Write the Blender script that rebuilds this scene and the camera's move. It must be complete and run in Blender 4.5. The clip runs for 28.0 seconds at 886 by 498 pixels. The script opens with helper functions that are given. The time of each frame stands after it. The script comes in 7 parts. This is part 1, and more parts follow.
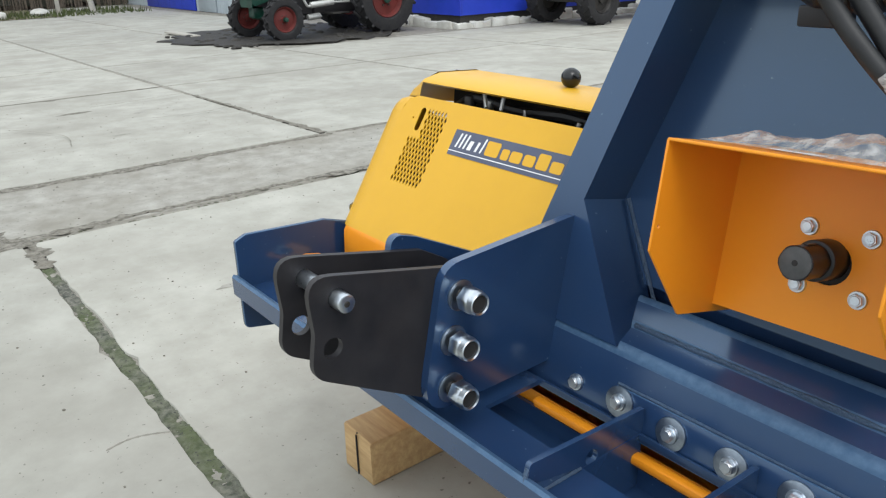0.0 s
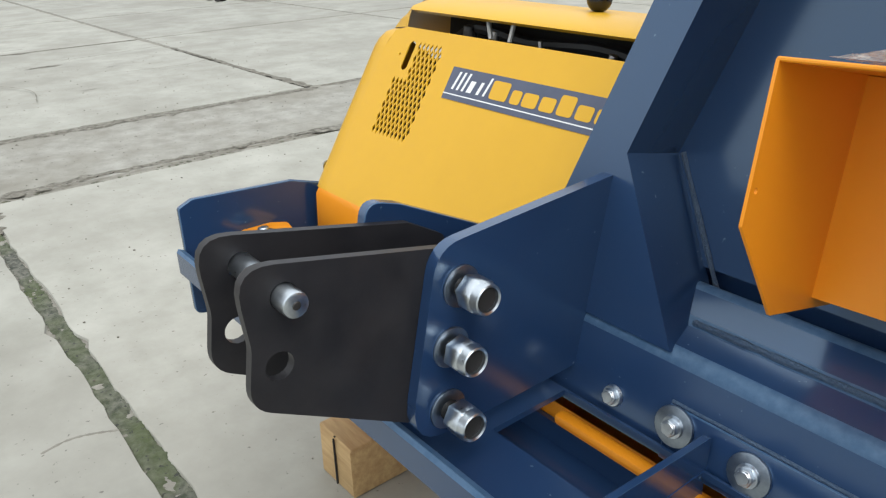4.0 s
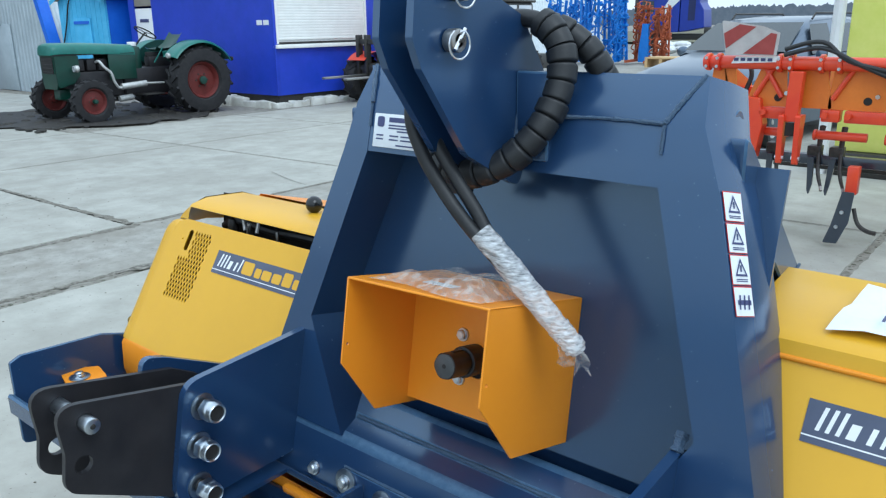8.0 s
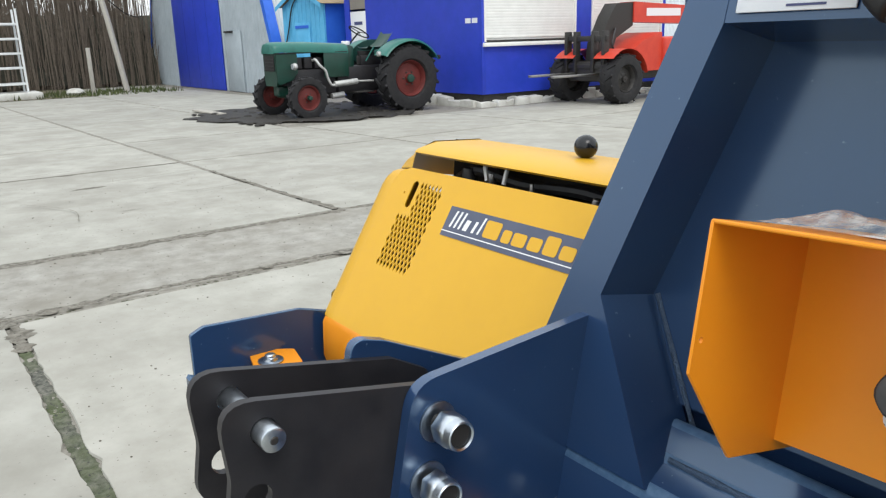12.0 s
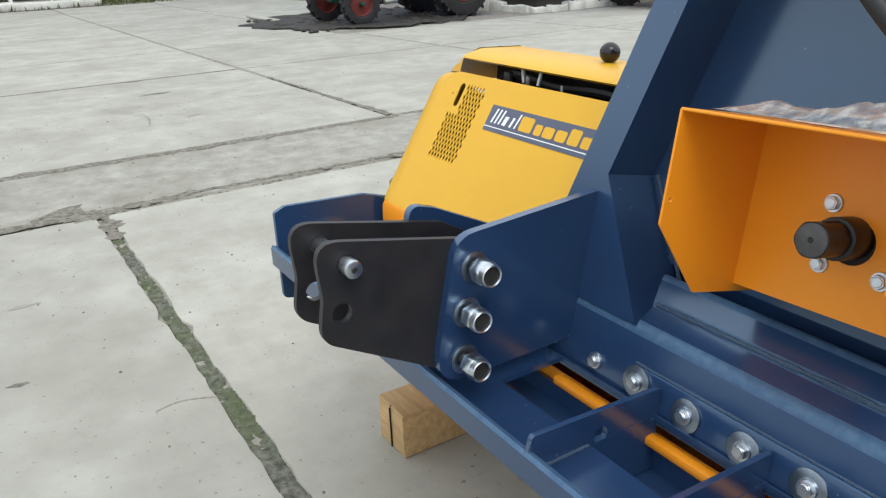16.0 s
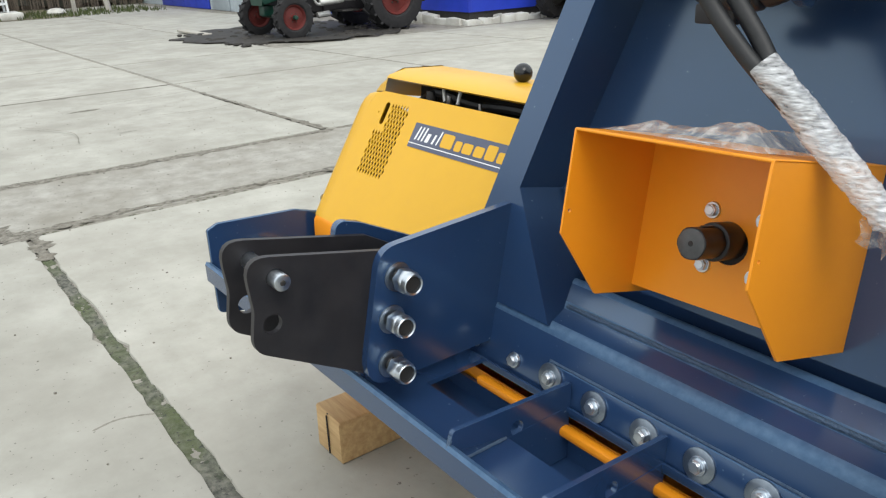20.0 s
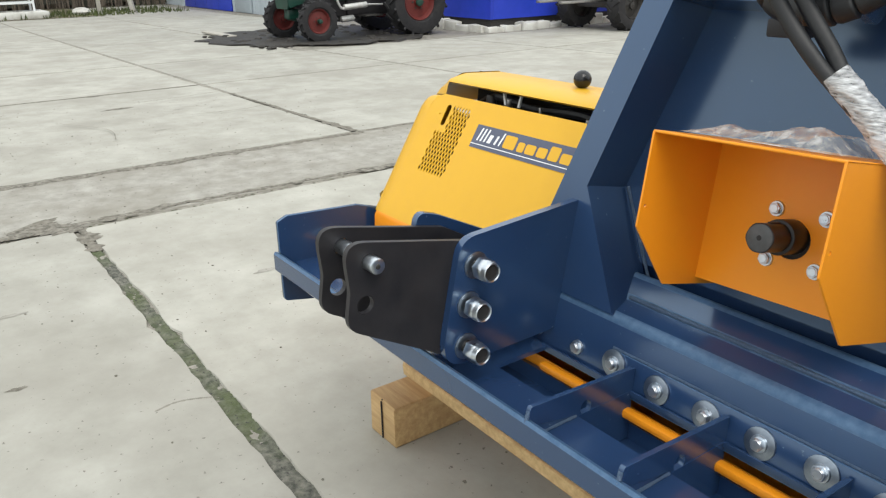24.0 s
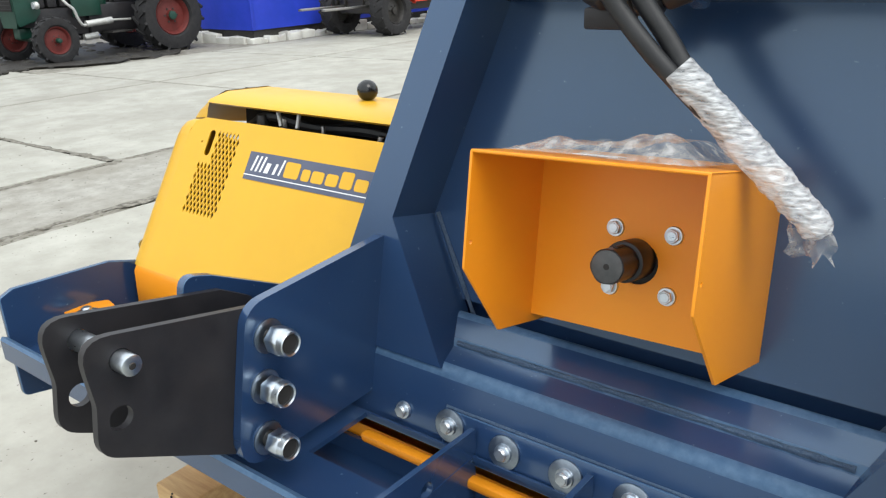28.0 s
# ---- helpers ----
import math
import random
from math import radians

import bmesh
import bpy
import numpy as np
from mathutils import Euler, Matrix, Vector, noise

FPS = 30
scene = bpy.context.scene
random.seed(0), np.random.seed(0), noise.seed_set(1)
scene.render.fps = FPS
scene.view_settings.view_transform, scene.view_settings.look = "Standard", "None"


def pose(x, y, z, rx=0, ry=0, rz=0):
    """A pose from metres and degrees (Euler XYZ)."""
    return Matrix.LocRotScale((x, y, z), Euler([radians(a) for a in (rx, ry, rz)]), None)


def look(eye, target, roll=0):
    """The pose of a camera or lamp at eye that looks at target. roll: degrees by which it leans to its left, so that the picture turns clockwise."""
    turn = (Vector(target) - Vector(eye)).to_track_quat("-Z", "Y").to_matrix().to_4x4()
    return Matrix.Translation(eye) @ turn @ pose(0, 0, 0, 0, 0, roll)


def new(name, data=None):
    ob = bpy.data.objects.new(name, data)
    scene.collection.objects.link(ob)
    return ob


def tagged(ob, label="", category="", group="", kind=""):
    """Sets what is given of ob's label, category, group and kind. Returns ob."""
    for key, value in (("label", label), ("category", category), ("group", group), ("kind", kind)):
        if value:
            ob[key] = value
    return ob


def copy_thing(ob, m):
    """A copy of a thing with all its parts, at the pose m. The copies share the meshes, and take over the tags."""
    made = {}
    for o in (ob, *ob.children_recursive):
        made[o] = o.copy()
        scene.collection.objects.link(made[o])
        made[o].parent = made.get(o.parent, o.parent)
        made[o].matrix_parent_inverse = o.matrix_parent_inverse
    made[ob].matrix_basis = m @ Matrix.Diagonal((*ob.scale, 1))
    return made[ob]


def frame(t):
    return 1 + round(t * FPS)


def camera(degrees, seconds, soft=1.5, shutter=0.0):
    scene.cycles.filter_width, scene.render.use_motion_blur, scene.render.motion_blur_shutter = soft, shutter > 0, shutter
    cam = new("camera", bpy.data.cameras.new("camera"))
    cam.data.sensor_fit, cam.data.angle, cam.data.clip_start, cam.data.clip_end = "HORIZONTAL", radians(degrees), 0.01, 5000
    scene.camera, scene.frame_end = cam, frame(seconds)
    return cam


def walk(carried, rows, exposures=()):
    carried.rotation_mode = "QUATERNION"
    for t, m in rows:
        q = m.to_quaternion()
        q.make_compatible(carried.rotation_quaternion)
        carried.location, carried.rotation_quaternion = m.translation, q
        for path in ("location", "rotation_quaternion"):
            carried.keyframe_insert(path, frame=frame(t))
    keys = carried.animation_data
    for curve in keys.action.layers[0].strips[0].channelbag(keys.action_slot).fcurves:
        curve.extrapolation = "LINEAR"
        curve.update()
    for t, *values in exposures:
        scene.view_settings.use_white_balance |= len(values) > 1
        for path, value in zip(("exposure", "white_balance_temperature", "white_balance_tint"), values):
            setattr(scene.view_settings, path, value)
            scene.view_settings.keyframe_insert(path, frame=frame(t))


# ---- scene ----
cam = camera(60.06, 28.0, soft=1.25)
PATH = [
    (0.0, 0.0619, 0.0500, 1.3981, 68.888, 1.492, 51.745),
    (0.5, -0.0335, 0.1214, 1.3697, 68.744, 1.643, 51.404),
    (1.0, -0.1264, 0.2110, 1.3495, 68.711, 1.762, 51.190),
    (1.5, -0.2125, 0.2807, 1.3117, 68.703, 1.583, 50.769),
    (2.0, -0.2892, 0.3132, 1.2457, 68.483, 1.643, 50.454),
    (2.5, -0.3413, 0.3494, 1.1951, 67.789, 1.816, 50.913),
    (4.5, -0.1205, 0.2167, 1.3157, 65.737, 1.317, 51.229),
    (5.0, 0.0091, 0.1660, 1.3442, 65.839, 1.326, 50.055),
    (5.5, 0.1582, 0.1494, 1.3583, 66.042, 1.338, 44.845),
    (6.0, 0.3300, 0.1204, 1.3643, 66.539, 1.794, 41.869),
    (6.5, 0.4630, 0.0496, 1.3508, 67.053, 2.053, 40.362),
    (7.0, 0.5160, 0.0132, 1.3612, 67.518, 1.960, 39.128),
    (7.5, 0.4863, 0.0246, 1.4728, 68.056, 1.897, 38.365),
    (8.0, 0.4287, 0.0261, 1.6030, 73.609, 0.699, 39.373),
    (8.5, 0.3903, 0.0300, 1.6520, 79.529, 0.547, 42.181),
    (9.0, 0.3698, 0.0396, 1.6118, 81.715, 0.680, 43.311),
    (9.5, 0.3347, 0.0330, 1.5304, 82.924, 0.627, 44.918),
    (10.0, 0.2318, 0.0485, 1.4658, 83.287, 0.720, 47.222),
    (10.5, 0.1189, 0.0706, 1.4343, 82.629, 0.781, 49.636),
    (11.0, 0.0161, 0.1302, 1.3959, 79.709, 0.858, 50.353),
    (11.5, -0.0653, 0.2224, 1.3537, 76.792, 0.918, 51.278),
    (12.0, -0.1323, 0.2905, 1.3306, 74.633, 1.564, 53.679),
    (12.5, -0.1492, 0.3135, 1.3111, 73.196, 1.742, 55.439),
    (13.0, -0.1450, 0.3149, 1.3033, 71.819, 1.668, 56.405),
    (13.5, -0.1236, 0.2994, 1.3094, 70.621, 1.589, 57.180),
    (15.5, 0.0947, 0.1458, 1.3657, 68.275, 1.801, 58.074),
    (16.0, 0.1295, 0.1294, 1.3688, 68.062, 2.042, 57.507),
    (16.5, 0.1419, 0.1239, 1.3795, 67.916, 2.230, 56.679),
    (17.0, 0.1467, 0.1206, 1.3937, 67.823, 2.371, 55.586),
    (17.5, 0.1520, 0.1189, 1.3951, 67.863, 2.381, 54.516),
    (18.0, 0.1582, 0.1132, 1.4008, 68.014, 2.281, 53.616),
    (18.5, 0.1637, 0.1069, 1.4019, 68.196, 2.131, 53.110),
    (19.0, 0.1752, 0.1003, 1.4030, 68.357, 2.055, 52.917),
    (19.5, 0.1898, 0.0928, 1.4041, 68.549, 1.990, 52.857),
    (20.0, 0.2257, 0.1079, 1.4049, 68.689, 1.950, 52.853),
    (20.5, 0.2931, 0.1106, 1.4120, 68.886, 1.816, 53.056),
    (21.0, 0.3406, 0.0779, 1.4131, 69.136, 1.315, 53.828),
    (21.5, 0.3803, 0.0539, 1.4163, 69.299, 1.070, 55.725),
    (22.0, 0.3847, 0.0317, 1.4172, 69.398, 0.816, 57.471),
    (22.5, 0.3359, -0.0255, 1.4154, 69.362, 0.833, 58.823),
    (24.5, 0.2215, -0.0690, 1.4223, 69.099, 1.335, 51.523),
    (25.0, 0.1811, -0.0338, 1.4147, 69.077, 1.840, 49.023),
    (25.5, 0.1028, 0.0527, 1.3997, 68.991, 2.065, 46.229),
    (26.0, 0.0425, 0.1143, 1.3859, 68.993, 2.348, 43.451),
    (26.5, 0.0124, 0.1173, 1.3833, 69.083, 2.433, 41.305),
    (27.0, 0.0005, 0.1186, 1.3791, 69.188, 2.346, 39.638),
    (27.5, -0.0057, 0.1324, 1.3833, 69.249, 2.174, 38.163),
    (28.0, 0.0035, 0.1322, 1.3868, 69.287, 2.009, 37.118),
]
walk(cam, [(t, pose(*row)) for t, *row in PATH],
     [(0, 0.55, 6250, 8), (2.5, 0.61, 6250, 8), (4.5, 0.51, 6400, 8), (6, 0.76, 6120, 6), (7, 0.47, 5600, 5), (7.6, 0.44, 5460, 3), (8.2, 0.4, 5360, 2), (8.6, -0.01, 5710, 3), (9, -0.31, 6350, 6), (9.7, -0.26, 6600, 8), (10.3, 0.01, 6700, 9), (11, 0.43, 6500, 9), (12, 0.56, 6350, 9), (13.5, 0.53, 6250, 8), (20, 0.61, 6450, 8), (25, 0.66, 6590, 8), (27, 0.74, 6490, 8), (28, 0.81, 6390, 8)])

# ---- light and sky ----
world = bpy.data.worlds.new("sky")
scene.world = world
world.use_nodes = True
wn = world.node_tree
wn.nodes.clear()
w_out = wn.nodes.new("ShaderNodeOutputWorld")
w_bg = wn.nodes.new("ShaderNodeBackground")
w_sky = wn.nodes.new("ShaderNodeTexSky")
w_sky.sky_type, w_sky.sun_disc = "NISHITA", False
w_sky.sun_elevation, w_sky.sun_rotation = radians(54), radians(114)
w_sky.air_density, w_sky.dust_density = 1.0, 3.0
w_gain = wn.nodes.new("ShaderNodeVectorMath")
w_gain.operation = "SCALE"
w_gain.inputs["Scale"].default_value = 0.10
w_noise = wn.nodes.new("ShaderNodeTexNoise")
w_noise.inputs["Scale"].default_value, w_noise.inputs["Detail"].default_value = 2.2, 5
w_map = wn.nodes.new("ShaderNodeMapping")
w_map.inputs["Scale"].default_value = (1, 1, 3.5)
w_tc = wn.nodes.new("ShaderNodeTexCoord")
w_ramp = wn.nodes.new("ShaderNodeValToRGB")
w_ramp.color_ramp.elements[0].position, w_ramp.color_ramp.elements[0].color = 0.32, (0.76, 0.79, 0.82, 1)
w_ramp.color_ramp.elements[1].position, w_ramp.color_ramp.elements[1].color = 0.68, (0.94, 0.95, 0.93, 1)
w_mix = wn.nodes.new("ShaderNodeMix")
w_mix.data_type = "RGBA"
w_mix.inputs[0].default_value = 0.85
wn.links.new(w_tc.outputs["Generated"], w_map.inputs["Vector"])
wn.links.new(w_map.outputs["Vector"], w_noise.inputs["Vector"])
wn.links.new(w_noise.outputs["Fac"], w_ramp.inputs["Fac"])
wn.links.new(w_sky.outputs["Color"], w_gain.inputs[0])
wn.links.new(w_gain.outputs["Vector"], w_mix.inputs[6])
wn.links.new(w_ramp.outputs["Color"], w_mix.inputs[7])
# overcast: brightest overhead
w_sep = wn.nodes.new("ShaderNodeSeparateXYZ")
w_fade = wn.nodes.new("ShaderNodeMapRange")
w_fade.inputs["From Max"].default_value = 0.9
w_fade.inputs["To Min"].default_value, w_fade.inputs["To Max"].default_value = 1.02, 1.45
w_mul = wn.nodes.new("ShaderNodeVectorMath")
w_mul.operation = "SCALE"
wn.links.new(w_tc.outputs["Generated"], w_sep.inputs["Vector"])
wn.links.new(w_sep.outputs["Z"], w_fade.inputs["Value"])
wn.links.new(w_mix.outputs[2], w_mul.inputs[0])
wn.links.new(w_fade.outputs["Result"], w_mul.inputs["Scale"])
wn.links.new(w_mul.outputs["Vector"], w_bg.inputs["Color"])
w_bg.inputs["Strength"].default_value = 0.95
wn.links.new(w_bg.outputs["Background"], w_out.inputs["Surface"])

sun_data = bpy.data.lights.new("sun", "SUN")
sun_data.energy, sun_data.angle, sun_data.color = 0.7, radians(30), (1.0, 0.97, 0.92)
sun = new("sun", sun_data)
sun.matrix_basis = look((8.0, -3.5, 12.0), (0, 0, 0))

# ---- materials ----
def mat(name, col, rough=0.5, metal=0.0, grain=None, bump=0.0, col2=None, spread=(0.35, 0.65), blotch=0.0, blotch_col=None,
        blotch_scale=2.0, coat=0.0, scale3=(1, 1, 1), random_value=0.0, rough_var=0.0, speck=None, spec=0.5, tint=(1, 1, 1)):
    """A surface with a fine grain (col to col2), larger blotches, relief and, for repeated pieces, a little random shade."""
    m = bpy.data.materials.new(name)
    m.use_nodes = True
    nt = m.node_tree
    b = nt.nodes["Principled BSDF"]
    b.inputs["Roughness"].default_value, b.inputs["Metallic"].default_value = rough, metal
    b.inputs["Specular IOR Level"].default_value, b.inputs["Specular Tint"].default_value = spec, (*tint, 1)
    b.inputs["Coat Weight"].default_value, b.inputs["Coat Roughness"].default_value = coat, 0.12
    b.inputs["Base Color"].default_value = (*col, 1)
    if grain is None:
        return m
    tc = nt.nodes.new("ShaderNodeTexCoord")
    mp = nt.nodes.new("ShaderNodeMapping")
    mp.inputs["Scale"].default_value = scale3
    geo = nt.nodes.new("ShaderNodeNewGeometry")
    nt.links.new(geo.outputs["Position"], mp.inputs["Vector"])
    nz = nt.nodes.new("ShaderNodeTexNoise")
    nz.inputs["Scale"].default_value, nz.inputs["Detail"].default_value = grain, 8
    nz.inputs["Roughness"].default_value = 0.65
    nt.links.new(mp.outputs["Vector"], nz.inputs["Vector"])
    ramp = nt.nodes.new("ShaderNodeValToRGB")
    e = ramp.color_ramp.elements
    e[0].position, e[0].color = spread[0], (*col, 1)
    e[1].position, e[1].color = spread[1], (*(col2 or col), 1)
    nt.links.new(nz.outputs["Fac"], ramp.inputs["Fac"])
    out = ramp.outputs["Color"]
    if blotch:
        n2 = nt.nodes.new("ShaderNodeTexNoise")
        n2.inputs["Scale"].default_value, n2.inputs["Detail"].default_value = blotch_scale, 6
        n2.inputs["Roughness"].default_value = 0.6
        nt.links.new(mp.outputs["Vector"], n2.inputs["Vector"])
        r2 = nt.nodes.new("ShaderNodeValToRGB")
        r2.color_ramp.elements[0].position, r2.color_ramp.elements[1].position = 0.42, 0.66
        r2.color_ramp.elements[0].color, r2.color_ramp.elements[1].color = (0, 0, 0, 1), (blotch, blotch, blotch, 1)
        nt.links.new(n2.outputs["Fac"], r2.inputs["Fac"])
        mx = nt.nodes.new("ShaderNodeMix")
        mx.data_type = "RGBA"
        mx.inputs[7].default_value = (*(blotch_col or col), 1)
        nt.links.new(r2.outputs["Color"], mx.inputs[0])
        nt.links.new(out, mx.inputs[6])
        out = mx.outputs[2]
    if speck:
        n3 = nt.nodes.new("ShaderNodeTexNoise")
        n3.inputs["Scale"].default_value, n3.inputs["Detail"].default_value = speck[0], 3
        nt.links.new(mp.outputs["Vector"], n3.inputs["Vector"])
        r3 = nt.nodes.new("ShaderNodeValToRGB")
        r3.color_ramp.elements[0].position, r3.color_ramp.elements[1].position = speck[1], speck[1] + 0.05
        nt.links.new(n3.outputs["Fac"], r3.inputs["Fac"])
        mx = nt.nodes.new("ShaderNodeMix")
        mx.data_type = "RGBA"
        mx.inputs[7].default_value = (*speck[2], 1)
        nt.links.new(r3.outputs["Color"], mx.inputs[0])
        nt.links.new(out, mx.inputs[6])
        out = mx.outputs[2]
    if random_value:
        oi = nt.nodes.new("ShaderNodeObjectInfo")
        mr = nt.nodes.new("ShaderNodeMapRange")
        mr.inputs["To Min"].default_value, mr.inputs["To Max"].default_value = 1 - random_value, 1 + random_value
        nt.links.new(oi.outputs["Random"], mr.inputs["Value"])
        hs = nt.nodes.new("ShaderNodeHueSaturation")
        nt.links.new(mr.outputs["Result"], hs.inputs["Value"])
        nt.links.new(out, hs.inputs["Color"])
        out = hs.outputs["Color"]
    nt.links.new(out, b.inputs["Base Color"])
    if bump:
        bp = nt.nodes.new("ShaderNodeBump")
        bp.inputs["Strength"].default_value, bp.inputs["Distance"].default_value = min(1, bump), 0.01
        nt.links.new(nz.outputs["Fac"], bp.inputs["Height"])
        nt.links.new(bp.outputs["Normal"], b.inputs["Normal"])
    if rough_var:
        mr = nt.nodes.new("ShaderNodeMapRange")
        mr.inputs["To Min"].default_value, mr.inputs["To Max"].default_value = rough - rough_var, rough + rough_var
        nt.links.new(nz.outputs["Fac"], mr.inputs["Value"])
        nt.links.new(mr.outputs["Result"], b.inputs["Roughness"])
    return m


BLUE = mat("navy_paint", (0.016, 0.043, 0.114), 0.21, 0, 9, 0.02, (0.018, 0.043, 0.111), blotch=0.4, blotch_col=(0.022, 0.049, 0.118),
           blotch_scale=5, rough_var=0.05, spec=1.0, tint=(0.58, 0.80, 1.0), coat=0.40, speck=(95, 0.725, (0.10, 0.15, 0.22)))
# edge tone of the navy: sky glint on bevels put into the colour
EDGEBLUE = mat("sky_lit_navy_edge", (0.042, 0.092, 0.178), 0.34, 0, 60, 0.1, (0.075, 0.135, 0.230), rough_var=0.08, tint=(0.6, 0.8, 1.0))
WELD = mat("painted_weld", (0.05, 0.10, 0.19), 0.4, 0, 300, 0.9, (0.13, 0.19, 0.28))
YELLOW = mat("yellow_paint", (0.66, 0.365, 0.015), 0.38, 0, 7, 0.02, (0.69, 0.385, 0.018), blotch=0.25, blotch_col=(0.63, 0.345, 0.02),
             blotch_scale=4, rough_var=0.06, spec=0.4)
# same yellow paint, made more orange to carry the shade on steeper faces
SHADEYELLOW = mat("shaded_yellow_paint", (0.80, 0.282, 0.011), 0.36, 0, 7, 0.02, (0.82, 0.297, 0.014), rough_var=0.06, spec=0.4)
BLACKSTEEL = mat("black_steel", (0.016, 0.016, 0.019), 0.44, 0, 14, 0.05, (0.026, 0.025, 0.028), blotch=0.5, blotch_col=(0.032, 0.028, 0.028),
                 blotch_scale=6, rough_var=0.1, spec=0.35)
STEEL = mat("bare_steel", (0.30, 0.29, 0.28), 0.42, 1, 60, 0.05, (0.48, 0.47, 0.45), rough_var=0.12)
# washer zinc darkened and blued: the reflected navy is in its colour
NAVYZINC = mat("navy_reflecting_zinc", (0.27, 0.32, 0.38), 0.34, 1, 90, 0.02, (0.36, 0.41, 0.47), rough_var=0.08)
ZINC = mat("zinc_plated_steel", (0.54, 0.59, 0.64), 0.30, 1, 90, 0.02, (0.66, 0.71, 0.76), rough_var=0.08, random_value=0.12)
DARKSTEEL = mat("dark_shaft_steel", (0.03, 0.03, 0.03), 0.45, 0.4, 50, 0.05, (0.06, 0.055, 0.05))
SHAFTBLACK = mat("blackened_shaft_steel", (0.009, 0.010, 0.012), 0.38, 0, 40, 0.04, (0.016, 0.017, 0.019), spec=0.4)
DARK = mat("dark_inside", (0.012, 0.012, 0.013), 0.8, 0, 20, 0.05, (0.02, 0.019, 0.018))
RUBBER = mat("black_rubber", (0.010, 0.011, 0.013), 0.5, 0, 30, 0.1, (0.017, 0.018, 0.020))
DUSTYRUBBER = mat("dusty_tyre_rubber", (0.009, 0.009, 0.011), 0.8, 0, 12, 0.2, (0.022, 0.021, 0.022))
KNOB = mat("black_plastic", (0.008, 0.009, 0.011), 0.22)
WOOD = mat("sawn_pine", (0.46, 0.29, 0.13), 0.75, 0, 7, 0.25, (0.62, 0.43, 0.21), scale3=(1, 9, 9), blotch=0.5, blotch_col=(0.36, 0.21, 0.09), blotch_scale=3)
WOODX = mat("sawn_pine_board", (0.50, 0.33, 0.15), 0.75, 0, 7, 0.25, (0.66, 0.47, 0.23), scale3=(9, 1, 9), blotch=0.4, blotch_col=(0.40, 0.25, 0.11), blotch_scale=3)
CONCRETE = mat("worn_concrete", (0.303, 0.296, 0.258), 0.85, 0, 3.2, 0.35, (0.400, 0.393, 0.350), blotch=0.6, blotch_col=(0.25, 0.238, 0.205),
               blotch_scale=0.9, random_value=0.07, speck=(52, 0.675, (0.16, 0.15, 0.13)))
GRIT = mat("gritty_concrete", (0.245, 0.235, 0.205), 0.9, 0, 7, 0.5, (0.36, 0.35, 0.315), blotch=0.6, blotch_col=(0.20, 0.185, 0.15), blotch_scale=1.5, speck=(45, 0.66, (0.13, 0.12, 0.10)))
JOINT = mat("joint_dirt", (0.10, 0.09, 0.07), 0.95, 0, 9, 0.7, (0.30, 0.285, 0.25), blotch=0.75, blotch_col=(0.27, 0.255, 0.22), blotch_scale=1.1)
MOSS = mat("moss_and_grit", (0.055, 0.060, 0.032), 0.95, 0, 30, 0.9, (0.16, 0.155, 0.12), blotch=0.6, blotch_col=(0.11, 0.105, 0.085), blotch_scale=4, random_value=0.2)
JOINTMOSS = mat("moss_filled_joint", (0.045, 0.050, 0.040), 0.95, 0, 34, 0.9, (0.19, 0.185, 0.155), spread=(0.36, 0.64), blotch=0.8, blotch_col=(0.070, 0.092, 0.030), blotch_scale=2.6, speck=(60, 0.63, (0.045, 0.045, 0.04)))
DIRT = mat("gritty_joint_dirt", (0.085, 0.078, 0.062), 0.95, 0, 24, 0.9, (0.25, 0.235, 0.20), spread=(0.38, 0.62), blotch=0.6, blotch_col=(0.17, 0.155, 0.125), blotch_scale=3.5, speck=(55, 0.64, (0.05, 0.046, 0.04)))
DECAL = mat("decal_navy_film", (0.055, 0.068, 0.115), 0.28, 0, 9, 0.0, (0.075, 0.088, 0.14))
WHITE = mat("white_print", (0.78, 0.79, 0.80), 0.4)
SHEET = mat("white_sheet", (0.80, 0.82, 0.84), 0.5, 0, 12, 0.3, (0.72, 0.76, 0.80))
INK = mat("dark_print", (0.05, 0.06, 0.16), 0.5)
REDINK = mat("red_print", (0.55, 0.03, 0.02), 0.5)
KIOSKBLUE = mat("kiosk_blue_paint", (0.015, 0.050, 0.46), 0.45, 0, 3, 0.02, (0.028, 0.058, 0.56), blotch=0.4, blotch_col=(0.022, 0.042, 0.43), blotch_scale=0.7)
TRIMBLUE = mat("bright_blue_trim", (0.02, 0.12, 0.62), 0.5, 0, 3, 0.03, (0.03, 0.15, 0.68))
SKYBLUE = mat("light_blue_boards", (0.09, 0.42, 0.72), 0.6, 0, 6, 0.1, (0.13, 0.48, 0.78), blotch=0.4, blotch_col=(0.07, 0.34, 0.60))
SHUTTER = mat("cream_shutter", (0.80, 0.80, 0.77), 0.45, 0, 4, 0.02, (0.86, 0.86, 0.83), random_value=0.03)
FASCIA = mat("dark_roof_edge", (0.022, 0.022, 0.026), 0.7, 0, 5, 0.1, (0.04, 0.04, 0.045))
TIN = mat("grey_roof_sheet", (0.53, 0.58, 0.61), 0.5, 0.1, 3, 0.03, (0.62, 0.67, 0.69), blotch=0.5, blotch_col=(0.46, 0.49, 0.51), blotch_scale=0.5, random_value=0.05)
TINWALL = mat("grey_wall_sheet", (0.37, 0.43, 0.47), 0.55, 0.1, 3, 0.03, (0.44, 0.50, 0.54), blotch=0.45, blotch_col=(0.32, 0.36, 0.39), blotch_scale=0.6)
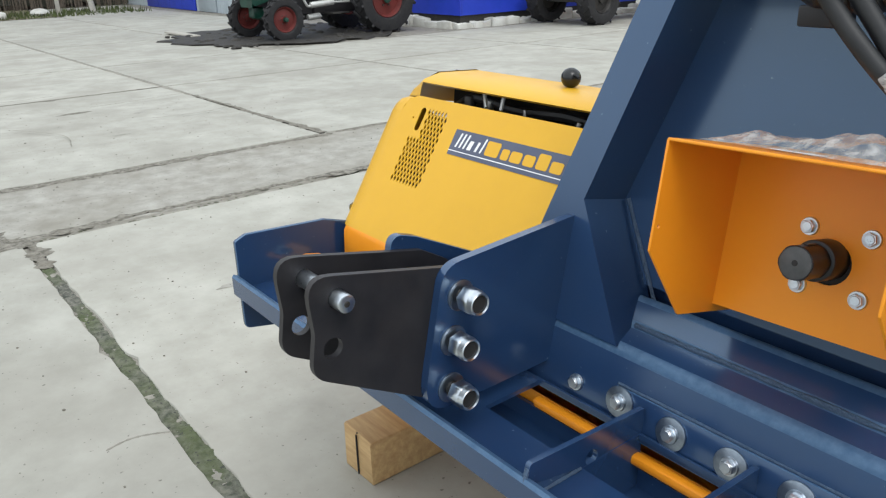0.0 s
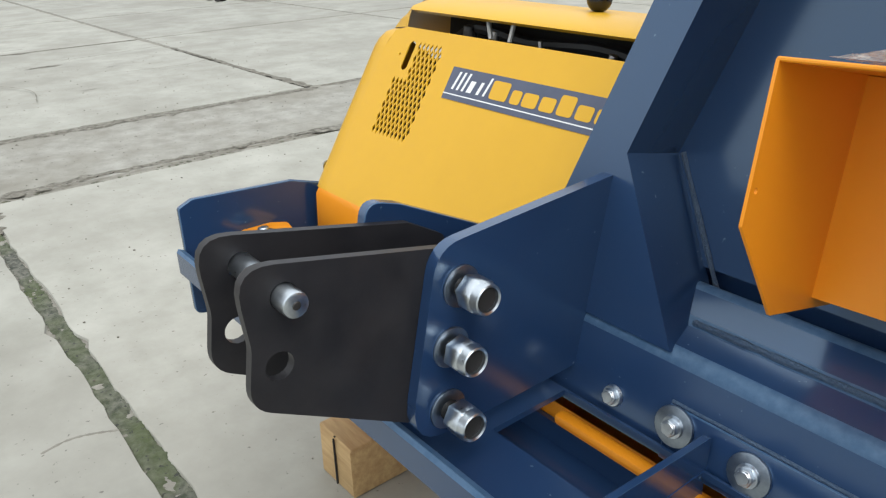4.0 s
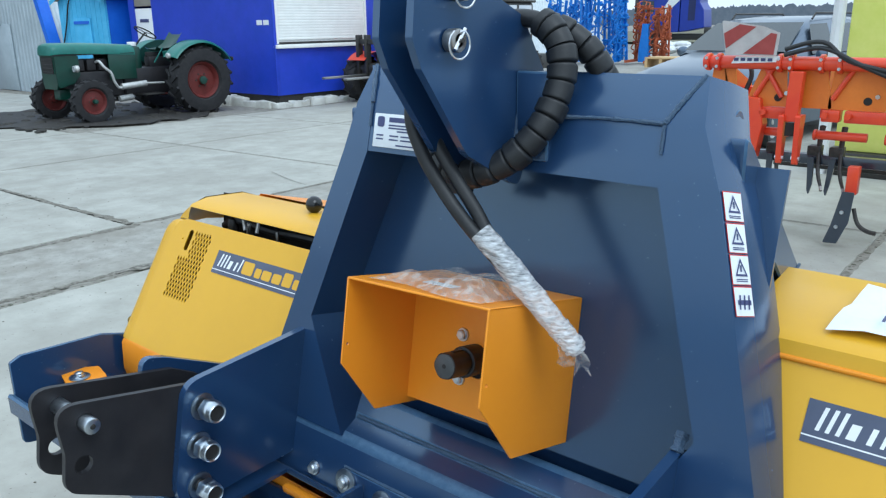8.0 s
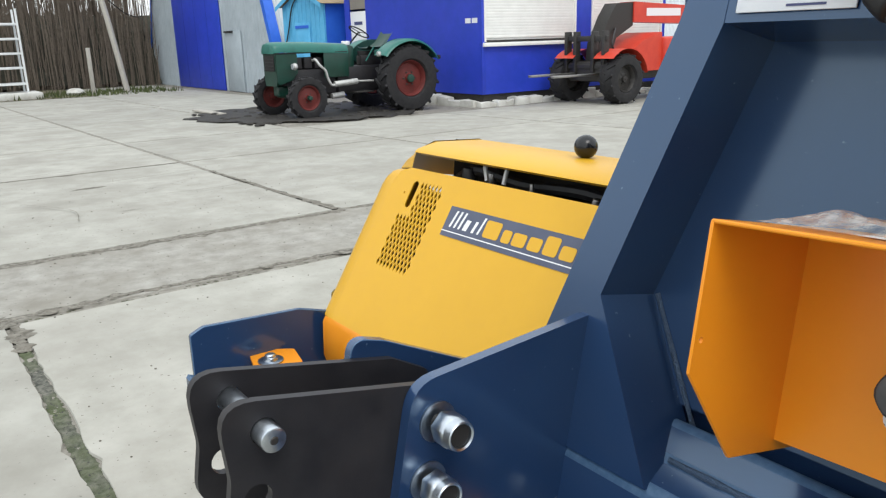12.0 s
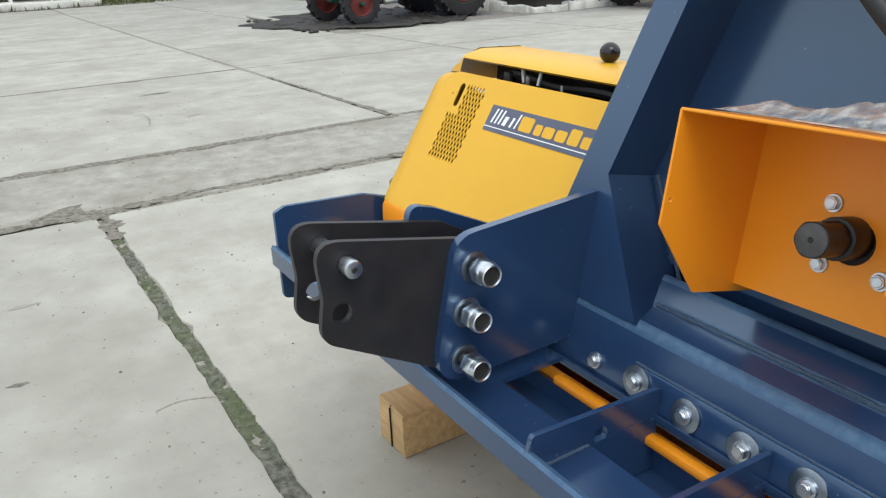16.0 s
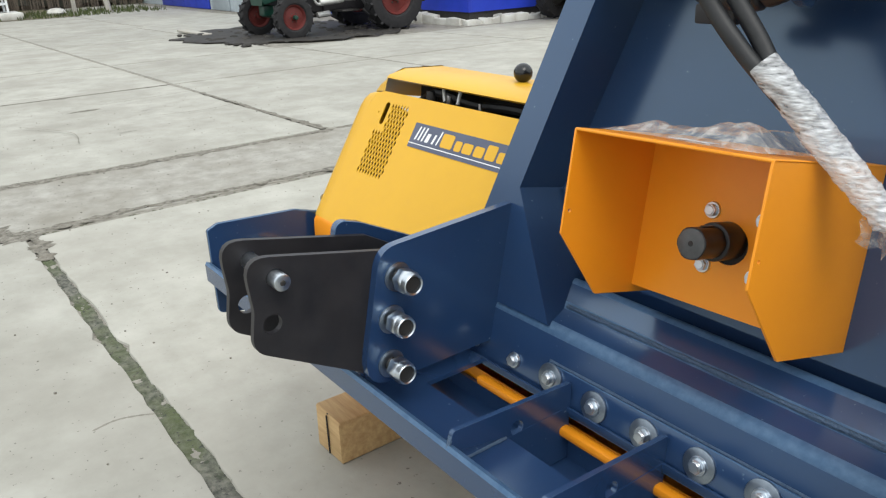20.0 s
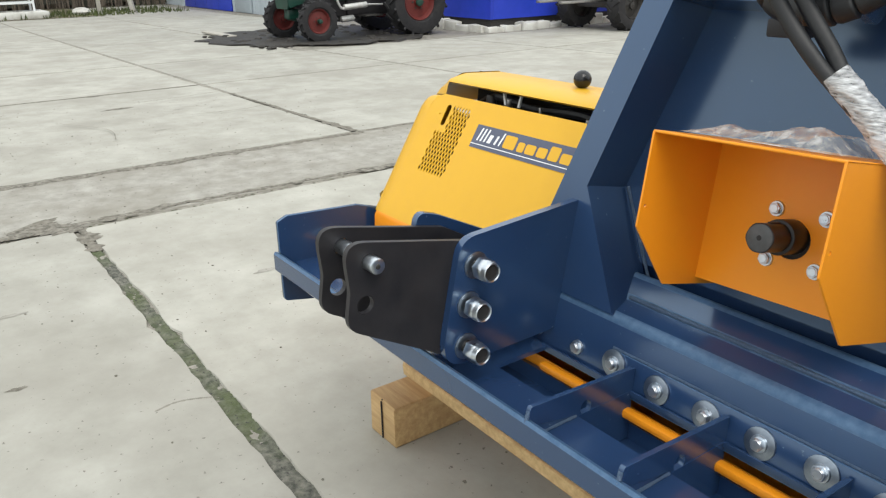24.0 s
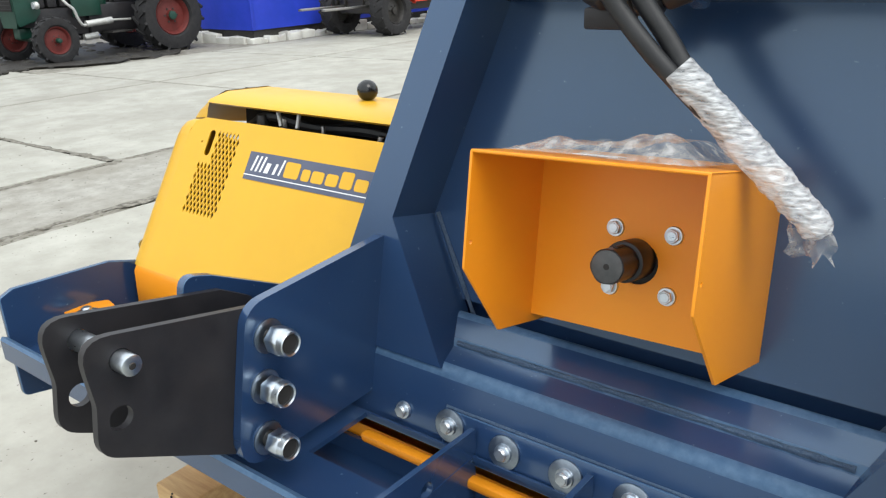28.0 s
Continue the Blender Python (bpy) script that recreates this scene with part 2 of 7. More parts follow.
RUSTBOARD = mat("weathered_board", (0.24, 0.22, 0.19), 0.8, 0, 4, 0.2, (0.32, 0.30, 0.26), blotch=0.5, blotch_col=(0.20, 0.18, 0.15))
ROOFTAN = mat("tan_roof_felt", (0.26, 0.19, 0.11), 0.85, 0, 6, 0.2, (0.34, 0.26, 0.16))
LIME = mat("whitewashed_kerb", (0.62, 0.62, 0.58), 0.85, 0, 5, 0.4, (0.74, 0.74, 0.70), blotch=0.7, blotch_col=(0.30, 0.28, 0.24), blotch_scale=2.5)
# tractor greens: side shade put into the dark one, top light into the teal
TRGREEN = mat("shaded_old_green_paint", (0.005, 0.036, 0.024), 0.36, 0, 5, 0.05, (0.008, 0.052, 0.036), blotch=0.5, blotch_col=(0.010, 0.036, 0.027), blotch_scale=3)
TRTEAL = mat("lit_teal_paint", (0.014, 0.13, 0.105), 0.36, 0, 5, 0.05, (0.022, 0.16, 0.13), blotch=0.4, blotch_col=(0.015, 0.09, 0.075), blotch_scale=4)
RIMRED = mat("faded_red_rim", (0.10, 0.011, 0.009), 0.65, 0, 8, 0.1, (0.145, 0.018, 0.014), blotch=0.5, blotch_col=(0.09, 0.016, 0.013), blotch_scale=5)
SILVER = mat("dull_silver_paint", (0.48, 0.48, 0.46), 0.45, 0.5, 12, 0.1, (0.62, 0.62, 0.60))
IMPRED = mat("implement_red_paint", (0.62, 0.038, 0.010), 0.36, 0, 5, 0.02, (0.68, 0.052, 0.014), blotch=0.4, blotch_col=(0.66, 0.09, 0.015), blotch_scale=2.5, coat=0.2)
TELERED = mat("telehandler_red_paint", (0.55, 0.045, 0.025), 0.4, 0, 5, 0.02, (0.62, 0.06, 0.03))
HARROWBLUE = mat("harrow_blue_paint", (0.02, 0.16, 0.56), 0.45, 0, 5, 0.02, (0.03, 0.20, 0.62))
CABBLUE = mat("lorry_blue_paint", (0.008, 0.026, 0.25), 0.4, 0, 2, 0.02, (0.012, 0.032, 0.30))
CARPAINT = mat("dark_grey_car_paint", (0.026, 0.038, 0.058), 0.28, 0.2, 3, 0.0, (0.034, 0.046, 0.068), coat=0.8)
SHAFTEND = mat("dull_grey_shaft_end", (0.055, 0.058, 0.060), 0.5, 0.2, 40, 0.05, (0.08, 0.083, 0.085))
# lorry blue darkened to carry the shade of the fairing's hollow
LORRYSHADE = mat("shaded_lorry_blue", (0.006, 0.012, 0.07), 0.5, 0, 2, 0.02, (0.008, 0.016, 0.09))
CARBODY = mat("blue_grey_metallic_paint", (0.10, 0.135, 0.19), 0.30, 0.75, 3, 0.0, (0.115, 0.15, 0.205), coat=0.5)
GLASS = mat("dark_glass", (0.02, 0.028, 0.032), 0.06, 0.0, spec=0.9)
CHROME = mat("chrome", (0.75, 0.76, 0.78), 0.12, 1.0)
LAMP = mat("headlamp_glass", (0.55, 0.57, 0.60), 0.12, 0.3)
PALEWOOD = mat("grey_weathered_wood", (0.34, 0.32, 0.28), 0.85, 0, 8, 0.2, (0.45, 0.43, 0.38), scale3=(6, 6, 1))
RACK = mat("whitish_rack_paint", (0.62, 0.64, 0.64), 0.55, 0, 5, 0.05, (0.70, 0.72, 0.72))
BARK = mat("bare_bark", (0.085, 0.068, 0.052), 0.9, 0, 12, 0.4, (0.14, 0.115, 0.09), random_value=0.25)
HEDGE = mat("dark_hedge", (0.035, 0.036, 0.028), 0.95, 0, 3, 0.8, (0.07, 0.066, 0.05), blotch=0.6, blotch_col=(0.03, 0.035, 0.02))
GRASS = mat("rough_grass", (0.035, 0.055, 0.014), 0.9, 0, 10, 0.5, (0.09, 0.105, 0.035), random_value=0.25)
SOIL = mat("far_soil", (0.12, 0.10, 0.075), 0.95, 0, 0.3, 0.3, (0.17, 0.145, 0.10), blotch=0.6, blotch_col=(0.10, 0.115, 0.05), blotch_scale=0.06)
# woods' pale blue-grey carries the distance haze in its colour
FARWOOD = mat("hazed_woods", (0.125, 0.15, 0.19), 0.95, 0, 0.35, 0.0, (0.175, 0.20, 0.235))
FADEDWHITE = mat("faded_white_board", (0.34, 0.32, 0.31), 0.6, 0, 8, 0.05, (0.44, 0.42, 0.41), blotch=0.4, blotch_col=(0.36, 0.27, 0.25), blotch_scale=9)
FADEDRED = mat("faded_red_stripe", (0.22, 0.024, 0.020), 0.6, 0, 8, 0.05, (0.28, 0.045, 0.038))
AMBER = mat("amber_plate_paint", (0.66, 0.17, 0.012), 0.4, 0, 5, 0.02, (0.74, 0.21, 0.018), blotch=0.5, blotch_col=(0.50, 0.13, 0.015), blotch_scale=3)
RUSTRED = mat("rusty_orange_paint", (0.30, 0.06, 0.02), 0.7, 0, 6, 0.1, (0.48, 0.11, 0.03), blotch=0.6, blotch_col=(0.16, 0.06, 0.03), blotch_scale=1.5)
PAD = mat("oily_earth_pad", (0.010, 0.009, 0.008), 0.75, 0, 9, 0.6, (0.030, 0.027, 0.023), blotch=0.5, blotch_col=(0.05, 0.043, 0.034), blotch_scale=3)
LIMEYELLOW = mat("faded_lime_panel", (0.62, 0.66, 0.12), 0.5, 0, 4, 0.05, (0.70, 0.72, 0.18))


def clear_film(name, tint, haze, stretch=(1, 1, 1), grain=55):
    """Thin crumpled plastic: mostly see-through, with glossy creases."""
    m = bpy.data.materials.new(name)
    m.use_nodes = True
    nt = m.node_tree
    b = nt.nodes["Principled BSDF"]
    b.inputs["Base Color"].default_value = (*tint, 1)
    b.inputs["Roughness"].default_value = 0.16
    b.inputs["Specular IOR Level"].default_value = 0.8
    nz = nt.nodes.new("ShaderNodeTexNoise")
    nz.inputs["Scale"].default_value, nz.inputs["Detail"].default_value = grain, 4
    mp = nt.nodes.new("ShaderNodeMapping")
    mp.inputs["Scale"].default_value, mp.inputs["Rotation"].default_value = stretch, (0.0, radians(42), 0.0)
    geo = nt.nodes.new("ShaderNodeNewGeometry")
    nt.links.new(geo.outputs["Position"], mp.inputs["Vector"])
    nt.links.new(mp.outputs["Vector"], nz.inputs["Vector"])
    mr = nt.nodes.new("ShaderNodeMapRange")
    mr.inputs["From Min"].default_value, mr.inputs["From Max"].default_value = 0.35, 0.7
    mr.inputs["To Min"].default_value, mr.inputs["To Max"].default_value = haze[0], haze[1]
    nt.links.new(nz.outputs["Fac"], mr.inputs["Value"])
    nt.links.new(mr.outputs["Result"], b.inputs["Alpha"])
    bp = nt.nodes.new("ShaderNodeBump")
    bp.inputs["Strength"].default_value, bp.inputs["Distance"].default_value = 0.6, 0.01
    nt.links.new(nz.outputs["Fac"], bp.inputs["Height"])
    nt.links.new(bp.outputs["Normal"], b.inputs["Normal"])
    return m


BAGFILM = clear_film("clear_bag_film", (0.74, 0.72, 0.68), (0.12, 0.55))
WRAPFILM = clear_film("stretch_wrap_film", (0.74, 0.76, 0.78), (0.30, 0.92), (0.35, 0.35, 1.5), 150)

# ---- mesh helpers ----
def thing(name, loc, label, category, group="", kind=""):
    ob = new(name)
    ob.matrix_basis = Matrix.Translation(loc)
    return tagged(ob, label, category, group, kind)


def finish(bm, name, material, smooth=35):
    me = bpy.data.meshes.new(name)
    bmesh.ops.recalc_face_normals(bm, faces=bm.faces)
    bm.to_mesh(me)
    bm.free()
    if material:
        me.materials.append(material)
        if material is BLUE:
            me.materials.append(EDGEBLUE)    # paler blue holds the sky's highlight along rubbed edges
    if smooth:
        me.shade_smooth()
        me.set_sharp_from_angle(angle=radians(smooth))
    return me


def hang(ob, parent):
    """Makes ob, whose mesh is in world coordinates, a part of parent."""
    ob.parent = parent
    ob.matrix_parent_inverse = parent.matrix_basis.inverted()
    return ob


def part(name, bm, material, parent, label="", smooth=35):
    ob = hang(new(name, finish(bm, name, material, smooth)), parent)
    return tagged(ob, label)


def solo(name, bm, material, label, category, group="", kind="", smooth=35):
    return tagged(new(name, finish(bm, name, material, smooth)), label, category, group, kind)


def again(name, mesh, m, parent, label=""):
    """Another part on shared mesh data, at the world pose m."""
    ob = hang(new(name, mesh), parent)
    ob.matrix_basis = m
    return tagged(ob, label)


def bevel_all(bm, r, seg=2, angle=30):
    if r <= 0:
        return bm
    edges = [e for e in bm.edges if len(e.link_faces) == 2 and e.calc_face_angle(0) > radians(angle)]
    bmesh.ops.bevel(bm, geom=edges, offset=r, segments=seg, affect="EDGES", profile=0.5, clamp_overlap=True, material=1)
    return bm


def box(x0, x1, y0, y1, z0, z1, r=0.0, m=None, bm=None):
    b = bmesh.new()
    bmesh.ops.create_cube(b, size=1)
    bmesh.ops.transform(b, matrix=Matrix.Translation(((x0 + x1) / 2, (y0 + y1) / 2, (z0 + z1) / 2)) @ Matrix.Diagonal((abs(x1 - x0), abs(y1 - y0), abs(z1 - z0), 1)), verts=b.verts)
    bevel_all(b, r)
    return merge(b, m, bm)


def merge(b, m=None, bm=None):
    if m is not None:
        bmesh.ops.transform(b, matrix=m, verts=b.verts)
    if bm is None:
        return b
    tmp = bpy.data.meshes.new("tmp")
    b.to_mesh(tmp)
    b.free()
    bm.from_mesh(tmp)
    bpy.data.meshes.remove(tmp)
    return bm


def rounded(pts, radii, seg=5):
    """A 2D outline with its corners rounded; radii one number or one for each corner."""
    if not isinstance(radii, (list, tuple)):
        radii = [radii] * len(pts)
    out = []
    n = len(pts)
    for i, p in enumerate(pts):
        p, a, c = Vector(p), Vector(pts[i - 1]), Vector(pts[(i + 1) % n])
        r = radii[i]
        if r <= 0:
            out.append(tuple(p))
            continue
        da, dc = (a - p), (c - p)
        ang = da.angle(dc)
        t = min(r / max(math.tan(ang / 2), 1e-4), da.length * 0.49, dc.length * 0.49)
        p0, p1 = p + da.normalized() * t, p + dc.normalized() * t
        for k in range(seg + 1):
            s = k / seg
            out.append(tuple((1 - s) ** 2 * p0 + 2 * s * (1 - s) * p + s * s * p1))
    return out


def ring(cx, cy, r, n=16):
    return [(cx + r * math.cos(2 * math.pi * i / n), cy + r * math.sin(2 * math.pi * i / n)) for i in range(n)]


def plate(outline, t0, t1, axis="x", holes=(), r=0.0, m=None, bm=None):
    """A plate with holes: 2D outline (the two other axes in order x, y, z), from t0 to t1 along axis."""
    b = bmesh.new()
    def to3(p, t):
        return {"x": (t, p[0], p[1]), "y": (p[0], t, p[1]), "z": (p[0], p[1], t)}[axis]
    if not holes:
        f = b.faces.new([b.verts.new(to3(p, t0)) for p in outline])
        faces = [f]
    else:
        edges = []
        for loop in (outline, *holes):
            vs = [b.verts.new(to3(p, t0)) for p in loop]
            edges += [b.edges.new((vs[i], vs[(i + 1) % len(vs)])) for i in range(len(vs))]
        faces = [g for g in bmesh.ops.triangle_fill(b, use_beauty=True, use_dissolve=False, edges=edges)["geom"] if isinstance(g, bmesh.types.BMFace)]
    ext = bmesh.ops.extrude_face_region(b, geom=faces)
    d = Vector(to3((0, 0), t1 - t0))
    bmesh.ops.translate(b, vec=d, verts=[g for g in ext["geom"] if isinstance(g, bmesh.types.BMVert)])
    bmesh.ops.recalc_face_normals(b, faces=b.faces)
    if r:
        bevel_all(b, r, 1, 50)
    return merge(b, m, bm)


def cyl(p0, p1, r0, r1=None, n=20, r=0.0, bm=None, caps=True):
    b = bmesh.new()
    p0, p1 = Vector(p0), Vector(p1)
    bmesh.ops.create_cone(b, cap_ends=caps, cap_tris=False, segments=n, radius1=r0, radius2=r0 if r1 is None else r1, depth=(p1 - p0).length)
    if r:
        bevel_all(b, r, 2, 50)
    q = (p1 - p0).to_track_quat("Z", "Y").to_matrix().to_4x4()
    bmesh.ops.transform(b, matrix=Matrix.Translation((p0 + p1) / 2) @ q, verts=b.verts)
    return merge(b, None, bm)


def ball(c, r, n=16, squash=(1, 1, 1), bm=None):
    b = bmesh.new()
    bmesh.ops.create_uvsphere(b, u_segments=n, v_segments=max(6, n // 2), radius=r)
    bmesh.ops.transform(b, matrix=Matrix.Translation(c) @ Matrix.Diagonal((*squash, 1)), verts=b.verts)
    return merge(b, None, bm)


def smooth_path(pts, k=6):
    """Catmull-Rom through the points."""
    pts = [Vector(p) for p in pts]
    out = []
    for i in range(len(pts) - 1):
        a, b, c, d = pts[max(i - 1, 0)], pts[i], pts[i + 1], pts[min(i + 2, len(pts) - 1)]
        for s in range(k):
            t = s / k
            out.append(0.5 * (2 * b + (c - a) * t + (2 * a - 5 * b + 4 * c - d) * t * t + (3 * b - a - 3 * c + d) * t ** 3))
    out.append(pts[-1])
    return out


def tube(pts, r, n=10, bm=None, radius=None):
    """A round tube along a line of points; radius(i, count) may vary it."""
    b = bmesh.new()
    pts = [Vector(p) for p in pts]
    up = None
    prev = None
    for i, p in enumerate(pts):
        d = (pts[min(i + 1, len(pts) - 1)] - pts[max(i - 1, 0)]).normalized()
        if up is None:
            up = d.orthogonal().normalized()
        up = (up - d * up.dot(d)).normalized()
        side = d.cross(up)
        rr = r if radius is None else radius(i, len(pts))
        loop = [b.verts.new(p + rr * (math.cos(2 * math.pi * k / n) * up + math.sin(2 * math.pi * k / n) * side)) for k in range(n)]
        if prev:
            for k in range(n):
                b.faces.new((prev[k], prev[(k + 1) % n], loop[(k + 1) % n], loop[k]))
        else:
            b.faces.new(loop[::-1])
        prev = loop
    b.faces.new(prev)
    return merge(b, None, bm)


def loft(rows, closed=False, bm=None, m=None, caps=False):
    """Faces between rows of points."""
    b = bmesh.new()
    vs = [[b.verts.new(p) for p in row] for row in rows]
    n = len(rows[0])
    for i in range(len(rows) - 1):
        for k in range(n if closed else n - 1):
            j = (k + 1) % n
            b.faces.new((vs[i][k], vs[i][j], vs[i + 1][j], vs[i + 1][k]))
    if caps:
        b.faces.new(vs[0][::-1])
        b.faces.new(vs[-1])
    return merge(b, m, bm)

# ---- ground ----
def sheet(x0, x1, y0, y1, z, bm=None):
    return loft([[(x0, y0, z), (x1, y0, z)], [(x0, y1, z), (x1, y1, z)]], bm=bm)


def fall(x):
    """The yard falls gently away towards the hall."""
    return -0.2 * min(1, max(0, (-5.62 - x) / 18.88))


XS = [-400, -60, -36, -27, -24.5, -20, -17, -12, -5.62, 14, 60, 400]
ground = solo("ground", loft([[(x, y, fall(x) - 0.009) for x in XS] for y in (-400, -30, -8, 20, 46, 400)]), JOINT,
              "grey earth yard under the concrete slabs", "ground", kind="structure")


def slab(x0, x1, y0, y1, material=CONCRETE, rough_edge=0.012):
    """One cast slab with worn, uneven edges."""
    rnd = random.Random(round(x0 * 31 + y0 * 57, 2))
    nx, ny = max(3, min(60, int((x1 - x0) / 0.07))), max(3, min(60, int((y1 - y0) / 0.07)))
    loop = [(x0 + (x1 - x0) * i / nx, y0) for i in range(nx)] + [(x1, y0 + (y1 - y0) * i / ny) for i in range(ny)]
    loop += [(x1 - (x1 - x0) * i / nx, y1) for i in range(nx)] + [(x0, y1 - (y1 - y0) * i / ny) for i in range(ny)]
    b = bmesh.new()
    top, low = [], []
    for x, y in loop:
        ex, ey = (rnd.uniform(0, rough_edge) for _ in range(2))
        wob = noise.noise(Vector((x * 2.3, y * 2.3, 1.7))) + 0.6 * noise.noise(Vector((x * 9, y * 9, 4.2)))
        ex, ey = ex + 0.012 * max(0, wob), ey + 0.012 * max(0, wob)
        if rnd.random() < 0.05:
            ex, ey = ex * 2.6, ey * 2.6
        sx = 1 if x == x0 else -1 if x == x1 else 0
        sy = 1 if y == y0 else -1 if y == y1 else 0
        px, py = x + sx * ex, y + sy * ey
        z = fall(px)
        top.append(b.verts.new((px + sx * 0.012, py + sy * 0.012, z)))
        low.append(b.verts.new((px, py, z - 0.035)))
    b.faces.new(top)
    n = len(top)
    for i in range(n):
        b.faces.new((low[i], low[(i + 1) % n], top[(i + 1) % n], top[i]))
    return part("slab", b, material, ground, smooth=0)


# columns of slabs, from near the machine outwards: x from, x to, joints in y
g = 0.024
COLUMNS = [(-0.57, 2.4, (-5.5, -2.5, 0.5, 3.4, 6.4, 9.4, 12.4, 15.4)), (2.4, 5.4, (-5.5, -2.5, 0.5, 3.4, 6.4, 9.4, 12.4, 15.4)), (5.4, 8.4, (-5.5, -2.5, 0.5, 3.4, 6.4, 9.4, 12.4)),
           (-4.38, -0.57, (-7.4, -2.4, 0.65, 3.3, 6.6, 9.8, 13.0, 16.2)), (-9.55, -5.62, (-6.0, -2.8, 0.2, 3.2, 6.2, 9.2, 12.2, 15.2)),
           (-12.4, -9.55, (-6.0, -2.8, 0.2, 3.2, 6.2, 9.2, 12.2, 15.2, 18.2)), (-16.5, -12.4, (-6.0, -2.8, 0.2, 3.2, 6.0)), (-20.5, -16.5, (-6.0, -2.8, 0.2, 3.2, 6.0, 9.0)),
           (-24.5, -20.5, (-6.0, -2.8, 0.2, 3.2, 6.2, 9.6)), (-27.6, -24.5, (-2.8, 0.2, 3.2, 6.2, 9.6)), (-33.0, -27.6, (6.4, 9.6))]
for x0, x1, ys in COLUMNS:
    for y0, y1 in zip(ys, ys[1:]):
        slab(x0 + g / 2, x1 - g / 2, y0 + g / 2, y1 - g / 2)
# the long strip of rougher infill between two rows
for y0, y1 in ((-8, -2.5), (-2.5, 8.0), (8.0, 17)):
    slab(-5.62 + g / 2, -4.38 - g / 2, y0 + 0.004, y1 - 0.004, GRIT, 0.02)
# far yard past the slabs
for x0, x1, y0, y1 in ((-9.0, 30, 16.25, 60), (8.45, 30, -30, 16.2), (-24, -9.05, 18.3, 60), (-24, 8.4, -30, -8.1)):
    rows = [[(x, y, fall(x) - 0.004) for x in (x0, max(x0, min(-24.5, x1)), max(x0, min(-5.62, x1)), x1)] for y in (y0, (y0 + y1) / 2, y1)]
    solo("yard_surface", loft(rows), GRIT, "worn gravelly concrete yard", "yard", kind="structure")


def moss(n, x0, x1, y0, y1, name="joint_moss", size=(0.008, 0.03)):
    """Low cushions of moss and grit along a joint."""
    rnd = random.Random(n)
    b = bmesh.new()
    for i in range(n):
        x, y = rnd.uniform(x0, x1), rnd.uniform(y0, y1)
        r = rnd.uniform(*size)
        ball((x, y, fall(x) - 0.012), r, 6, (rnd.uniform(0.8, 1.8), rnd.uniform(0.7, 1.2), rnd.uniform(0.25, 0.5)), b)
    return solo(name, b, MOSS, "green-brown moss and grit in the slab joint", "moss", kind="stuff")


moss(520, -3.95, -0.9, 0.615, 0.685, size=(0.003, 0.011))
rnd = random.Random(77)
rows = []
for k in range(341):
    x = -4.10 + 3.35 * k / 340
    row = []
    wide = (0.050 + 0.040 * min(1, k / 290)) * (1 + 0.15 * noise.noise(Vector((x * 5, 3.3, 0))))
    for j in range(7):
        y = 0.65 + (j / 6 - 0.5) * wide + (0.007 * noise.noise(Vector((x * 17, j * 5.0, 1.0))) + rnd.uniform(-0.008, 0.008) * min(1.2, 0.4 + k / 280)) * (1 if j in (0, 6) else 0.5)
        row.append((x, y, -0.004 + 0.010 * noise.noise(Vector((x * 14, y * 30, 2.0))) + 0.005 * noise.noise(Vector((x * 60, y * 60, 5.0))) - (0.006 if j in (0, 6) else 0)))
    rows.append(row)
solo("joint_moss", loft(rows), JOINTMOSS, "green-brown moss and grit in the slab joint", "moss", kind="stuff")
moss(320, -3.9, -0.9, 0.56, 0.76, size=(0.0015, 0.0045))
moss(420, -2.3, -0.9, 0.68, 0.76, size=(0.002, 0.007))
moss(160, -5.66, -5.58, 0.0, 3.4, size=(0.006, 0.02))
moss(120, -4.42, -4.34, 0.2, 2.8, size=(0.006, 0.02))
moss(80, -8.5, -5.6, 3.18, 3.23, size=(0.006, 0.018))
moss(120, -0.60, -0.54, 3.0, 7.5, size=(0.006, 0.02))

def dirt(pts, w0, w1, seed, rag=0.5):
    """A ragged film of grit and dirt lying along a joint, w0 to w1 wide."""
    p = smooth_path([(x, y, 0) for x, y in pts], 26)
    rows = []
    for k, q in enumerate(p):
        d = (p[min(k + 1, len(p) - 1)] - p[max(k - 1, 0)]).normalized()
        side = Vector((-d.y, d.x, 0))
        w = (w0 + (w1 - w0) * k / len(p)) * (1 + 0.7 * noise.noise(q * 2.1 + Vector((seed, 0, 0)))) * (0.25 if k in (0, len(p) - 1) else 1)
        row = []
        for j, u in enumerate((-0.5, -0.25, 0.0, 0.25, 0.5)):
            e = rag * w * (noise.noise(q * 9 + Vector((seed, j * 3.0, 0))) + 0.7 * noise.noise(q * 31 + Vector((0, j * 3.0, seed)))) * (1 if j in (0, 4) else 0.3)
            v = q + side * (u * w + e)
            row.append((v.x, v.y, fall(v.x) + (0.0012 if j in (0, 4) else 0.004 + 0.003 * noise.noise(v * 25))))
        rows.append(row)
    return solo("joint_dirt", loft(rows), DIRT, "dark grit and dirt along the slab joint", "dirt", kind="stuff")


dirt([(-5.60, -2.6), (-5.60, 0.0), (-5.57, 1.6), (-5.58, 2.6), (-5.57, 3.25)], 0.13, 0.09, 1)
dirt([(-4.42, -1.0), (-4.44, 0.55), (-4.47, 1.3), (-4.45, 2.2), (-4.42, 3.4)], 0.09, 0.05, 2, 0.7)
dirt([(-4.62, 0.45), (-4.46, 0.55), (-4.30, 0.66), (-4.12, 0.655), (-3.9, 0.65)], 0.26, 0.05, 3, 0.6)
dirt([(-5.65, 3.22), (-6.6, 3.20), (-7.6, 3.21), (-8.6, 3.20)], 0.07, 0.03, 4)
